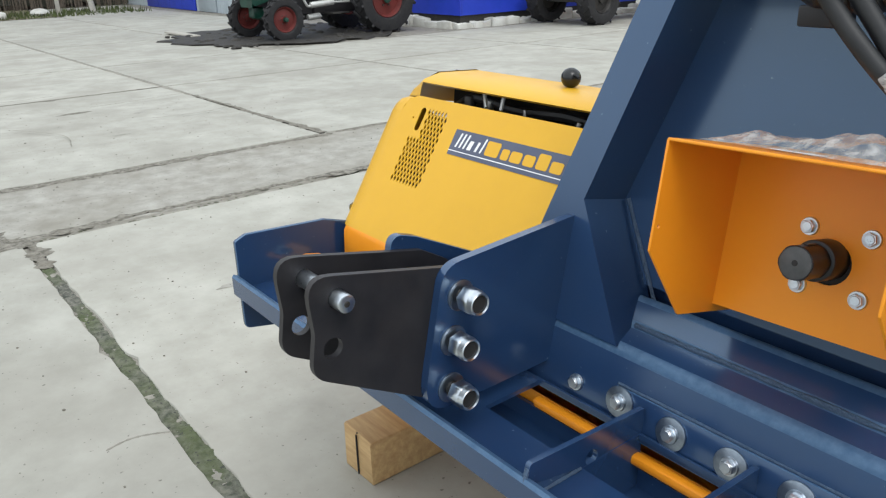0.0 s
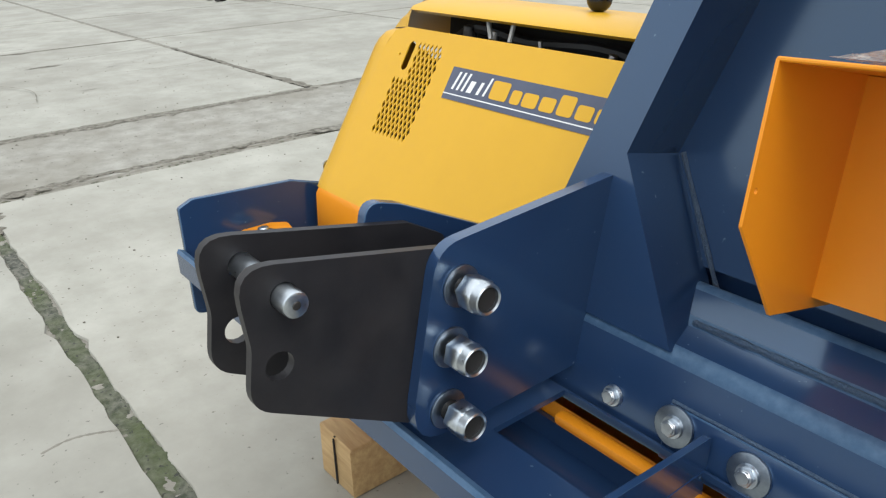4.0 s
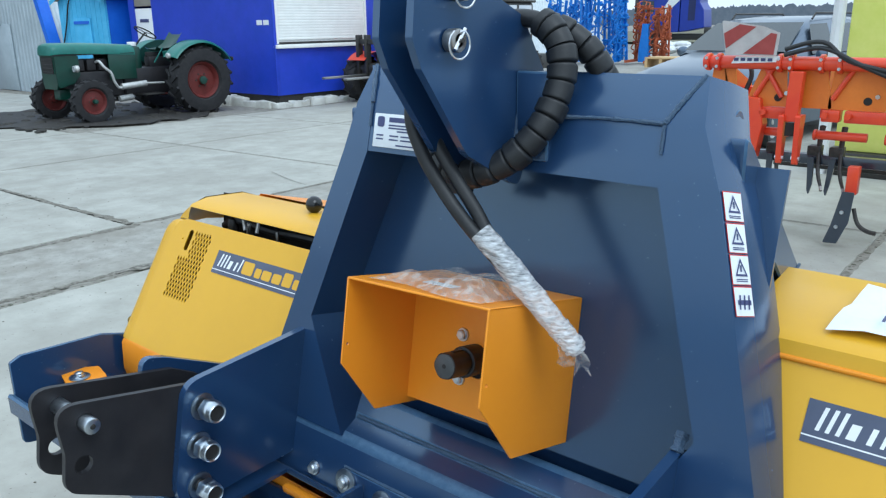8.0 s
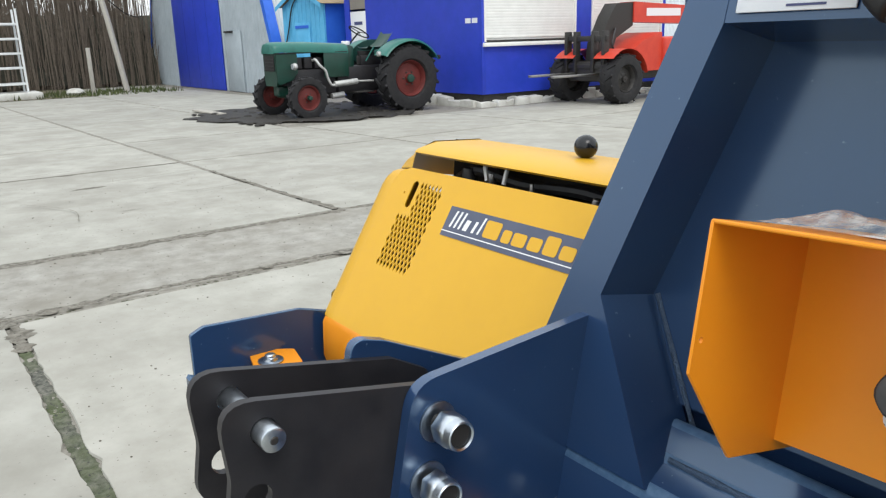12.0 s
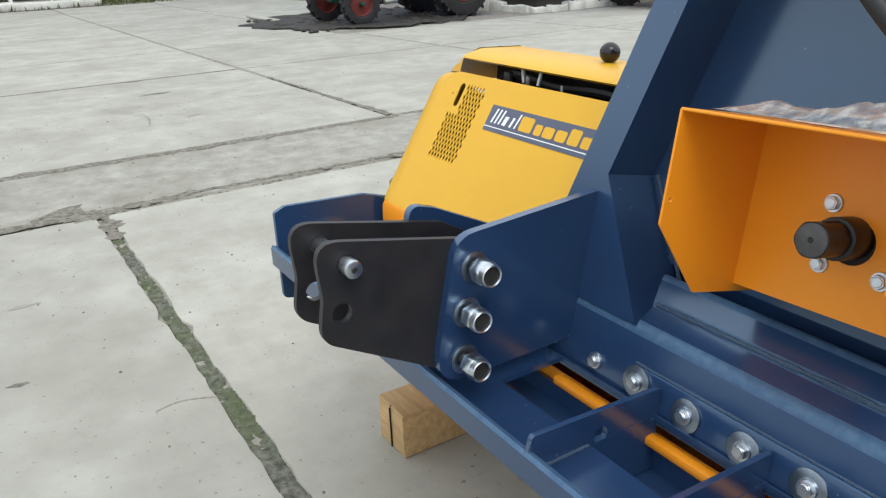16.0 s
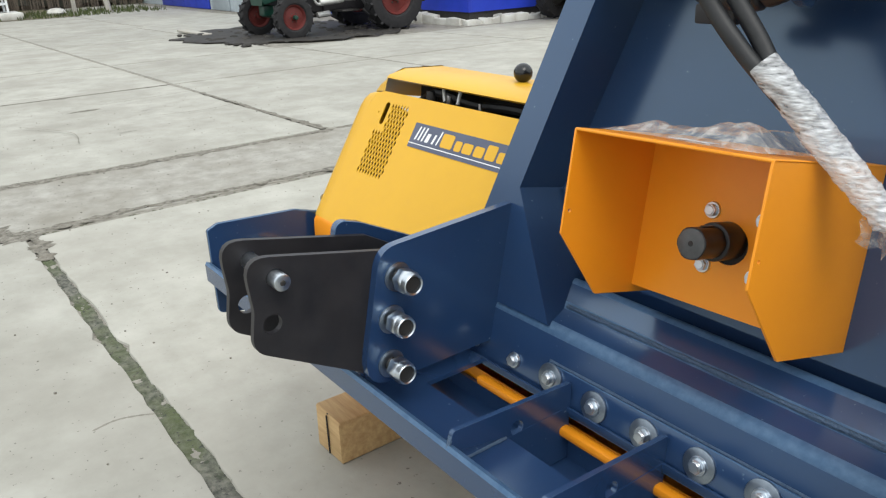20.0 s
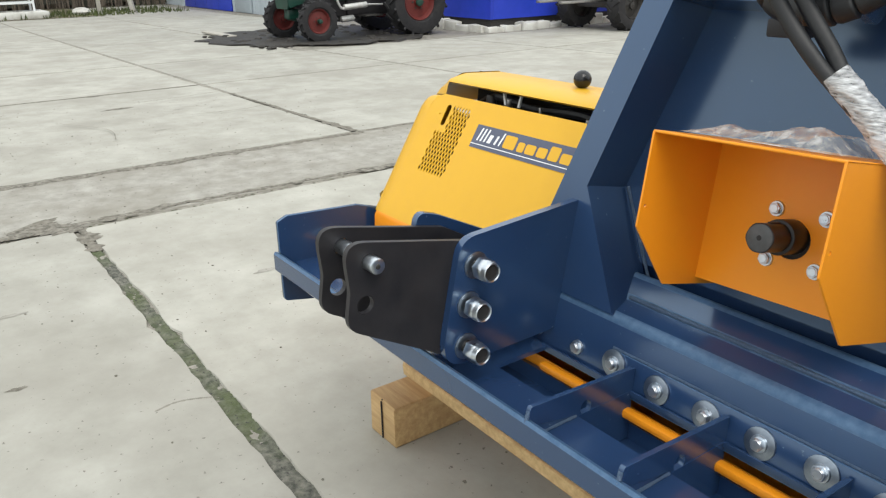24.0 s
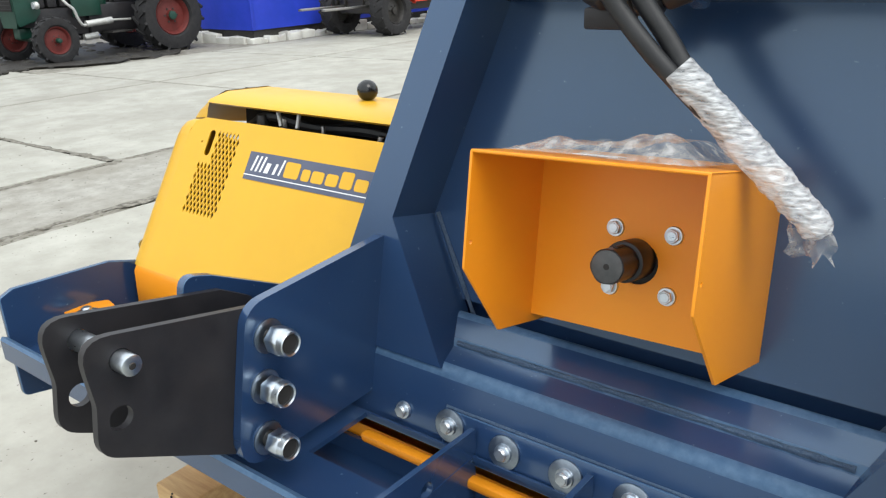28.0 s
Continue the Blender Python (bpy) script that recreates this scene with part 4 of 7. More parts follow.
def hood(x0, x1, up, grille):
    top, fold = 0.440 + up, 0.038 + up * 0.5
    holes = []
    if grille:
        nx, nz = 9, 15
        for j in range(nz):
            for i in range(nx):
                cx = -1.597 + (i + 0.5 * (j % 2)) * 0.0138
                cz = 0.207 + j * 0.0139
                if cx > -1.476 or (cz > 0.325 and cx < -1.558):
                    continue
                holes.append([(cx - 0.0052, cz), (cx, cz - 0.0105), (cx + 0.0052, cz), (cx, cz + 0.0105)])
        holes.append([(-1.581 + dx, 0.378 + dz) for dx, dz in [(0.011 * math.cos(a), 0.011 * math.sin(a) + (0.022 if math.sin(a) >= 0 else -0.022)) for a in [2 * math.pi * k / 16 for k in range(16)]]])
        holes.append(ring(-1.612, 0.378, 0.003, 8))
    if grille:
        pts = [(x0 + 0.09, fold), (-1.087, fold), (-1.087, 0.10), (-1.03, 0.101), (-0.95, 0.33), (-0.88, top), (x0 + 0.14, top), (x0 + 0.104, top - 0.012), (x0 + 0.09, top - 0.05)]
    else:
        pts = [(0.246, fold), (x1 - 0.09, fold), (x1 - 0.09, top - 0.05), (x1 - 0.14, top), (0.05, top), (0.10, 0.33), (0.19, 0.102), (0.246, 0.101)]
    bm = plate(pts, 0.0, 0.003, "y", holes, m=MH)
    hd = part("hood", bm, YELLOW, crusher, "bright yellow sheet steel engine hood", 0)
    # rounded ends and lower apron
    W, D = 0.09, 0.055
    arc = [k / 6 * math.pi / 2 for k in range(7)]
    for s, xe in (((1, x0),) if grille else ((-1, x1),)):
        rows = [[(xe + s * (W - W * math.sin(a)), D - D * math.cos(a), z) for z in (fold, 0.2, 0.32, top - 0.05)] for a in arc]
        rows.append([(xe, d, z) for z, d in ((fold, 0.12), (0.2, 0.30), (0.32, 0.36), (top - 0.05, 0.40))])
        part("end_fold", loft(rows, m=MH), YELLOW, hd)
        rows = []
        for u, z in ((0.0, top - 0.05), (0.004, top - 0.03), (0.014, top - 0.012), (0.03, top - 0.003), (0.05, top)):
            rows.append([(xe + s * (u + W - W * math.sin(a)), D - D * math.cos(a) + u * 0.3, z) for a in arc] + [(xe + s * u, 0.32, z - 0.02)])
        part("corner", loft(rows, m=MH), YELLOW, hd)
    p = MH @ Vector((0, 0, fold))
    # apron turns inward: its shade is in the orange tone
    part("apron", loft([[(x, y, z) for y, z in ((p.y, p.z), (p.y - 0.008, p.z - 0.012), (p.y - 0.012, 0.60), (p.y + 0.02, 0.50))] for x in ((x0 + 0.06, -1.088) if grille else (0.247, x1))]), SHADEYELLOW, hd, "yellow lower apron, toned orange for shade")
    # inside: dark floor and machinery under the open lid
    part("inside_floor", loft([[(x, 1.10, 0.70), (x, 1.42, 0.93), (x, 1.75, 0.95)] for x in ((x0 + 0.02, -1.12) if grille else (0.30, x1 - 0.02))]), DARK, hd)
    return hd


left_hood = hood(-1.765, -0.90, 0.0, True)
part("inside_back", loft([[(x, y, z) for y, z in ((1.44, 0.90), (1.46, 1.085))] for x in (-1.68, -0.88)]), DARK, left_hood)
lid = part("lid", loft([[(x, y, z) for y, z in ((1.318, 1.066), (1.302, 1.074), (1.312, 1.081), (1.365, 1.092), (1.50, 1.084), (1.72, 0.99))] for x in (-1.633, -0.80)]), YELLOW, left_hood, "propped-up yellow lid")
part("slot_end", loft([[(-1.625, 1.288, 1.039), (-1.632, 1.30, 1.060), (-1.636, 1.312, 1.078), (-1.636, 1.362, 1.094), (-1.636, 1.50, 1.086), (-1.636, 1.72, 1.0)],
                       [(-1.690, 1.300, 1.030), (-1.694, 1.32, 1.046), (-1.696, 1.34, 1.056), (-1.70, 1.39, 1.066), (-1.72, 1.50, 1.05), (-1.74, 1.72, 0.96)],
                       [(-1.76, 1.36, 0.99), (-1.765, 1.38, 0.99), (-1.765, 1.40, 0.99), (-1.765, 1.44, 0.99), (-1.765, 1.55, 0.97), (-1.765, 1.72, 0.9)]]), YELLOW, left_hood, smooth=60)
sticker(left_hood, MH, -1.422, 0.308, 0.50, 0.067)
k = part("lid_knob", ball((-1.22, 1.444, 1.110), 0.0245, 20), KNOB, left_hood, "glossy black ball knob")
part("stem", cyl((-1.22, 1.444, 1.085), (-1.22, 1.444, 1.10), 0.008, None, 10), ZINC, k)
# hydraulic fittings under the lid
for i, (x, y, z, r, l) in enumerate(((-1.50, 1.36, 1.045, 0.018, 0.05), (-1.44, 1.37, 1.04, 0.012, 0.07), (-1.29, 1.36, 1.035, 0.006, 0.06), (-1.12, 1.36, 1.03, 0.010, 0.04))):
    part("fitting", cyl((x, y, z - l), (x + 0.012 * (i % 2), y, z), r, r * 0.8, 12, 0.002), STEEL if i != 0 else DARKSTEEL, left_hood)
part("prop_rod", cyl((-1.40, 1.33, 1.03), (-1.425, 1.345, 1.075), 0.005, None, 8), SILVER, left_hood)
part("prop_rod", cyl((-1.345, 1.33, 1.03), (-1.345, 1.345, 1.075), 0.005, None, 8), SILVER, left_hood)
part("cable_loom", tube(smooth_path([(-1.60, 1.40, 1.0), (-1.48, 1.37, 1.04), (-1.35, 1.39, 1.02), (-1.15, 1.38, 1.03), (-1.0, 1.40, 1.0)]), 0.012, 8), RUBBER, left_hood)
# small bolts on the end of the hood
again("bolt_head", BOLT, Matrix.Translation((-1.762, 1.14, 0.72)) @ Matrix.Rotation(math.pi, 4, "Z"), left_hood)

right_hood = hood(0.10, 0.88, 0.032, False)
part("lid", loft([[(x, y, z) for y, z in ((1.300, 1.056), (1.296, 1.062), (1.303, 1.090), (1.32, 1.10), (1.60, 1.125), (1.75, 1.05))] for x in (0.03, 0.89)]), YELLOW, right_hood, "closed yellow lid")
part("hinge", cyl((0.06, 1.297, 1.062), (0.88, 1.297, 1.062), 0.005, None, 10), SHADEYELLOW, right_hood)
sticker(right_hood, MH, 0.170, 0.338, 0.50, 0.071)
base = Matrix.Translation((0.34, 1.028, 0.635)) @ Matrix.Rotation(radians(-90), 4, "Z")
w = again("washer", washer_mesh(0.034, 0.005), base, right_hood, "large zinc washer with bolt")
again("bolt_head", BOLT, base @ Matrix.Translation((0.005, 0, 0)) @ Matrix.Scale(1.25, 4), w)
# yellow corner bracket on the shelf
br = part("corner_bracket", plate(rounded([(-1.775, 0.90), (-1.66, 0.87), (-1.62, 0.97), (-1.71, 0.99)], 0.012), 0.626, 0.634, "z", r=0.001), SHADEYELLOW, crusher, "small yellow bracket plate")
part("bracket_leg", box(-1.70, -1.66, 0.90, 0.96, 0.584, 0.626, 0.003), SHADEYELLOW, br)
base = Matrix.Translation((-1.675, 0.915, 0.634)) @ Matrix.Rotation(radians(-90), 4, "Y")
again("washer", BIGWASH, base, br)
again("bolt_head", BOLT, base @ Matrix.Translation((0.004, 0, 0)), br)

# ---- drive shaft guard ----
t = 0.004
gy0, gy1 = -0.165, 0.127
side = rounded([(gy0, 0.505), (gy1, 0.505), (gy1, 0.214), (gy0 + 0.108, 0.222), (gy0, 0.334)], [0.004, 0, 0, 0.003, 0.004], 3)
MG = MA @ Matrix.Translation((-0.19, 0, 0.504)) @ Matrix.Rotation(radians(-1.8), 4, "Y") @ Matrix.Translation((0.19, 0, -0.506))
FLARE = Matrix.Identity(4)
FLARE[0][1], FLARE[0][3] = 0.05, -0.05 * gy0      # one side opens out a little towards the back
guard = part("shaft_guard", plate([(-0.186, 0.50), (0.152, 0.50), (0.152, 0.232), (-0.186, 0.232)], gy1 - 0.085, gy1 - 0.081, "y", [ring(-0.012, 0.348, 0.034, 24)], m=MG), SHADEYELLOW, crusher, "yellow folded steel drive shaft guard, toned orange for shade")
bm = plate(side, -0.190, -0.186, "x", [ring(gy0 + 0.012, 0.372, 0.0035, 10)], 0.001, MG)
part("side_panel", bm, SHADEYELLOW, guard)
bm = plate(side, 0.144, 0.148, "x", [ring(gy0 + 0.012, 0.372, 0.0035, 10)], 0.001, MG @ FLARE)
part("side_panel", bm, SHADEYELLOW, guard)
part("top_panel", plate([(-0.190, gy0), (0.148, gy0), (0.148 + 0.05 * (gy1 - gy0), gy1), (-0.190, gy1)], 0.501, 0.506, "z", r=0.0015, m=MG), SHADEYELLOW, guard)
part("mount_block", box(-0.15, 0.12, gy1 - 0.080, gy1 + 0.0, 0.27, 0.49, 0, MG), DARK, guard)
yb = gy1 - 0.085
SHAFTX = -0.010
for dx, z in ((-0.046, 0.397), (0.046, 0.397), (-0.046, 0.305), (0.046, 0.305)):
    base = MG @ Matrix.Translation((dx - 0.005, yb, z)) @ Matrix.Rotation(radians(-90), 4, "Z")
    again("bolt_head", BOLT, base @ Matrix.Scale(0.86, 4) @ Matrix.Rotation(radians(300 * dx), 4, "X"), guard)
shaft = part("drive_shaft", cyl(A(SHAFTX, yb + 0.02, 0.357), A(SHAFTX, -0.004, 0.357), 0.0315, 0.0315, 28, 0.003), SHAFTBLACK, crusher, "black splined drive shaft stub")
b = bmesh.new()
spl = []
for i in range(24):
    r = 0.0262 if i % 4 < 2 else 0.0254
    a = 2 * math.pi * i / 24
    spl.append((SHAFTX + r * math.cos(a), 0.357 + r * math.sin(a)))
part("spline", plate(spl, -0.060, -0.004, "y", r=0.001, m=MA), SHAFTBLACK, shaft)
part("end_face", cyl(A(SHAFTX, -0.0602, 0.357), A(SHAFTX, -0.0615, 0.357), 0.0238, 0.0212, 24), SHAFTEND, shaft, "dull grey shaft end")
part("centre_hole", cyl(A(SHAFTX, -0.0610, 0.357), A(SHAFTX, -0.0622, 0.357), 0.005, 0.004, 14), DARK, shaft)
part("key_slot", box(SHAFTX - 0.004, SHAFTX + 0.004, -0.04, -0.01, 0.382, 0.3845, 0.001, MA), BLACKSTEEL, shaft)

# ---- top link bracket ----
cheek_t = rounded([(0.934, 1.66), (0.985, 1.695), (1.045, 1.685), (1.225, 1.615), (1.31, 1.50), (1.24, 1.36), (1.222, 1.302), (1.06, 1.386), (0.945, 1.535), (0.925, 1.58)],
                  [0.03, 0.03, 0.02, 0.05, 0.02, 0, 0.03, 0.04, 0.02, 0.02], 5)
th = [ring(1.026, 1.655, 0.013, 14), ring(1.010, 1.577, 0.013, 14)]
for x in (-0.377, -0.4475):
    part("top_link_cheek", plate(cheek_t, x - 0.0075, x + 0.0075, "x", th, 0.002), BLUE, crusher)
    weld([(x + 0.009, 1.205, 1.40), (x + 0.009, 1.225, 1.515)], 0.006)
    part("gusset", box(x + 0.008, x + 0.077, 1.205, 1.219, 1.36, 1.520, 0.004) if x > -0.4 else box(x - 0.077, x - 0.008, 1.205, 1.219, 1.36, 1.520, 0.004), BLUE, crusher)
for y, z in ((1.026, 1.655), (1.010, 1.577)):
    pn = part("top_link_pin", cyl((-0.475, y, z), (-0.345, y, z), 0.0128, None, 18, 0.002), STEEL, crusher, "zinc top link pin with spring clip")
    part("collar", cyl((-0.367, y, z), (-0.345, y, z), 0.0185, None, 24, 0.0015), STEEL, pn)
    part("centre_hole", cyl((-0.3385, y, z), (-0.3375, y, z), 0.0045, 0.004, 12), DARKSTEEL, pn)
    lp = [(-0.345, y, z + 0.014)] + [(-0.345 + 0.004 * math.sin(a), y + 0.021 * math.sin(a), z - 0.006 + 0.023 * math.cos(a)) for a in [0.5 + 5.3 * i / 10 for i in range(11)]]
    part("spring_clip", tube(smooth_path(lp, 4), 0.0018, 6), CHROME, pn)
    part("clip_peg", cyl((-0.345, y - 0.012, z - 0.014), (-0.345, y + 0.014, z + 0.018), 0.0035, None, 8), CHROME, pn)

# ---- hoses in spiral guard ----
def spiral(pts, r, name, parent, label):
    """A hose in a coarse spiral guard: one turn after another, each a swollen band."""
    path = smooth_path(pts, 24)
    return part(name, tube(path, r, 12, radius=lambda i, n: r * (0.78 if i % 15 == 0 else 0.95 if i % 15 in (1, 14) else 1.0 + 0.05 * math.sin(i // 15 * 2.3))), RUBBER, parent, label, smooth=60)


for dx, dy, dz in ((0, 0, 0), (0.020, 0.019, 0.014)):
    part("hose", tube(smooth_path([(-0.455 + dx * 0.4, 1.20 + dy, 1.56 + dz), (-0.492 + dx, 1.10 + dy, 1.52 + dz), (-0.494 + dx, 1.058 + dy, 1.455 + dz), (-0.472 + dx, 1.055 + dy, 1.39 + dz), (-0.430 + dx, 1.06 + dy, 1.325 + dz), (-0.384 + dx * 0.8, 1.066 + dy, 1.270 + dz * 0.8), (-0.338 + dx * 0.4, 1.076 + dy * 0.5, 1.222 + dz * 0.3), (-0.284 + dx * 0.2, 1.088 + dy * 0.2, 1.170 + dz * 0.2)], 8), 0.0125, 12), RUBBER, crusher, "black rubber hydraulic hose")
part("hose", tube(smooth_path([(-0.47, 1.25, 1.575), (-0.44, 1.245, 1.600), (-0.40, 1.235, 1.611), (-0.35, 1.232, 1.608), (-0.318, 1.232, 1.594)], 8), 0.016, 12), RUBBER, crusher, "black rubber hydraulic hose")
spiral([(-0.338, 1.233, 1.605), (-0.312, 1.232, 1.588), (-0.292, 1.231, 1.556), (-0.285, 1.222, 1.508), (-0.290, 1.202, 1.458), (-0.305, 1.178, 1.415), (-0.336, 1.158, 1.376), (-0.38, 1.146, 1.348), (-0.43, 1.140, 1.334), (-0.49, 1.145, 1.342), (-0.535, 1.155, 1.375), (-0.555, 1.16, 1.42), (-0.562, 1.17, 1.47), (-0.54, 1.21, 1.515)], 0.027, "spiral_guard", crusher, "coarse black spiral hose guard")
spiral([(-0.345, 1.262, 1.600), (-0.312, 1.275, 1.588), (-0.276, 1.290, 1.560), (-0.252, 1.305, 1.522), (-0.240, 1.33, 1.478), (-0.242, 1.36, 1.41), (-0.25, 1.39, 1.34)], 0.0245, "spiral_guard", crusher, "coarse black spiral hose guard")
part("hose_clamp", box(-0.53, -0.46, 1.165, 1.20, 1.285, 1.315, 0.004), BLACKSTEEL, crusher)
rnd = random.Random(3)
wpts = smooth_path([(-0.352, 1.076, 1.250), (-0.305, 1.086, 1.200), (-0.252, 1.096, 1.143), (-0.206, 1.105, 1.096), (-0.180, 1.111, 1.068), (-0.170, 1.115, 1.054)], 16)
wrap = tube(wpts, 0.024, 40, radius=lambda i, n: (0.0205 + 0.0015 * math.sin(3.14 * i / n) - 0.0025 * i / n - (0.0022 if abs(i - n * 0.56) < 2 else 0) + 0.0006 * math.sin(i * 0.31) + 0.0004 * math.sin(i * 0.83)) * (1 if i < n - 10 else 0.97 - 0.03 * (i - n + 10)))
for v in wrap.verts:
    c = min(wpts, key=lambda c: (c - v.co).length)
    d = v.co - c
    along = c.z * 60
    q = noise.noise(Vector((d.x * 130, d.y * 130, along))) * 0.0026 + noise.noise(Vector((d.x * 420, d.y * 420, along * 2.5))) * 0.0018 + noise.noise(v.co * 140) * 0.0008
    v.co += (v.co - min(wpts, key=lambda c: (c - v.co).length)).normalized() * q
part("film_wrap", wrap, WRAPFILM, crusher, "crinkled clear stretch film round the hose ends", smooth=60)
tail = loft([[(-0.19 + 0.03 * u + 0.004 * math.sin(7 * v + 5 * u), 1.12 + 0.012 * math.sin(5 * u + 2 * v), 1.062 - 0.045 * v + 0.01 * math.sin(9 * u)) for u in (-0.6, -0.3, 0, 0.3, 0.6, 0.9, 1.2)] for v in (0, 0.35, 0.7, 1.0)])
part("film_tail", tail, BAGFILM, crusher, smooth=0)

# ---- plates and stickers on the frame ----
pl = part("maker_plate", box(-0.318, -0.165, -0.004, -0.001, 0.757, 0.828, 0.001, MA), SHEET, crusher, "white printed maker's plate")
bars = [(-0.275, -0.180, 0.811, 0.010), (-0.275, -0.195, 0.803, 0.003), (-0.275, -0.185, 0.797, 0.003), (-0.25, -0.21, 0.791, 0.003), (-0.25, -0.20, 0.762, 0.003)]
bars += [(x0, x1, 0.781 - j * 0.008, 0.003) for j in range(2) for x0, x1 in ((-0.308, -0.288), (-0.27, -0.245), (-0.238, -0.205))]
for x0, x1, z, h in bars:
    part("print_bar", box(x0, x1, -0.0048, -0.0042, z, z + h, 0, MA), INK, pl, smooth=0)
part("emblem", plate(rounded([(-0.308, 0.80), (-0.288, 0.80), (-0.288, 0.822), (-0.308, 0.822)], 0.006), -0.0048, -0.0042, "y", m=MA), INK, pl, smooth=0)


def outer_edge(z, u):
    """A point on the bevelled outer strip of the leg, u from its front edge."""
    return (outer(z) + 0.022 * u, 0.05 * u - 0.0015, z)


for k in range(4):
    z1, z0 = 0.754 - k * 0.048, 0.754 - k * 0.048 - 0.046
    quad = lambda a, c, lo, hi, off: loft([[tuple(Vector(outer_edge(lo, a)) + Vector((0.0008, -0.0006, 0)) * off), tuple(Vector(outer_edge(hi, a)) + Vector((0.0008, -0.0006, 0)) * off)],
                                           [tuple(Vector(outer_edge(lo, c)) + Vector((0.0008, -0.0006, 0)) * off), tuple(Vector(outer_edge(hi, c)) + Vector((0.0008, -0.0006, 0)) * off)]], m=MA)
    def patch(pts, off):
        b = bmesh.new()
        b.faces.new([b.verts.new(Vector(outer_edge(z0 + v * (z1 - z0), u)) + Vector((0.0008, -0.0006, 0)) * off) for u, v in pts])
        return merge(b, MA)
    st = part("warning_sticker", quad(0.10, 0.86, z0, z1, 1), REDINK, crusher, "white warning sticker with red border", 0)
    part("sticker_face", quad(0.12, 0.84, z0 + 0.0015, z1 - 0.0015, 2), SHEET, st, smooth=0)
    lo, hi = (0.30, 0.90) if k < 3 else (0.3, 0.3)
    if k < 3:
        a, c, e = (0.24, lo), (0.74, lo), (0.49, hi)
        b = patch([a, c, (0.66, lo + 0.07), (0.32, lo + 0.07)], 3)
        merge(patch([a, (0.32, lo + 0.07), (0.49, hi - 0.14), e], 3), None, b)
        merge(patch([c, e, (0.49, hi - 0.14), (0.66, lo + 0.07)], 3), None, b)
        merge(patch([(0.46, 0.45), (0.52, 0.45), (0.52, 0.66), (0.46, 0.66)], 3), None, b)
        for q in (0.12, 0.18):
            merge(patch([(0.26, q), (0.72, q), (0.72, q + 0.03), (0.26, q + 0.03)], 3), None, b)
    else:
        b = patch([(0.22, 0.40), (0.76, 0.40), (0.76, 0.56), (0.22, 0.56)], 3)
        for q in (0.30, 0.48, 0.66):
            merge(patch([(q - 0.04, 0.25), (q + 0.02, 0.25), (q + 0.06, 0.72), (q, 0.72)], 3), None, b)
    part("symbol", b, INK, st, smooth=0)
part("type_label", box(0.06, 0.13, 0.02, 0.05, 0.5075, 0.5085, 0, MG @ Matrix.Translation((-0.14, -0.09, 0))), SHEET, guard, "small white label")

# ---- loose things on the machine ----
rnd = random.Random(11)
nx, ny = 44, 16
rows = []
for j in range(ny + 1):
    row = []
    for i in range(nx + 1):
        u, v = i / nx, j / ny
        x, y = -0.145 + 0.27 * u, -0.155 + 0.20 * v + 0.015 * math.sin(6 * u)
        q = noise.noise(Vector((x * 14, y * 14, 3.1))) * 0.5 + noise.noise(Vector((x * 38, y * 38, 8.2))) * 0.25
        edge = min(1, 6 * u, 6 * (1 - u), 5 * v)
        lift = 0.003 + edge * (0.016 + 0.026 * q + 0.05 * max(0, u - 0.55))
        row.append(MG @ Vector((x, y, 0.507 + max(0.002, lift))))
    rows.append(row)
solo("plastic_bag", loft(rows), BAGFILM, "crumpled clear plastic bag lying on the shaft guard", "bag", smooth=50)
rows = [[(0.165 + 0.50 * i / 9 + 0.02 * j / 5, 1.335 + 0.20 * j / 5 + 0.01 * math.sin(i), 1.110 + 0.02 * j / 5 + 0.010 * math.sin(i * 1.1 + j) ** 2) for i in range(10)] for j in range(6)]
doc = solo("document_sleeve", loft(rows), SHEET, "white papers in a clear sleeve on the yellow lid", "papers", smooth=60)
for k in range(5):
    part("print_bar", box(0.24 + 0.06 * k, 0.245 + 0.06 * k, 1.36, 1.43 + 0.02 * (k % 3), 1.134, 1.1345, 0), INK, doc, smooth=0)

# ---- wooden supports ----
def beam(x0, x1, y0, y1, z0, z1, material, label):
    b = box(x0, x1, y0, y1, z0, z1, 0.006)
    rnd = random.Random(round(x0 * 100))
    for v in b.verts:
        v.co += Vector([rnd.uniform(-0.003, 0.003) for _ in range(3)])
    return solo("wooden_beam", b, material, label, "beam", "timber supports")


bmA = beam(-1.62, -1.475, 0.965, 2.0, 0.0, 0.14, WOOD, "pale sawn timber block lying on the concrete")
beam(-0.50, -0.36, 1.02, 2.0, 0.0, 0.14, WOOD, "pale sawn timber block lying on the concrete")
beam(0.55, 0.69, 0.98, 2.0, 0.0, 0.14, WOOD, "pale sawn timber block lying on the concrete")
beam(-1.64, 0.85, 1.105, 1.25, 0.14, 0.185, WOODX, "long pale timber board under the machine")
part("crack", box(-1.549, -1.545, 0.9615, 0.9655, 0.004, 0.136, 0), DARK, bmA)
part("crack", box(-1.550, -1.546, 0.966, 1.10, 0.1385, 0.1415, 0), DARK, bmA)

# ---- hall ----
HX, HY0, HY1 = -28.2, 10.2, 42.0
HB, HK, HZ1, HZ2 = 6.6, 4.55, 5.38, 7.14     # half widths at base and break, heights of break and ridge
hall = thing("hall", (HX, 26, -0.2), "large grey corrugated hangar with blue door and blue gable trim", "building")


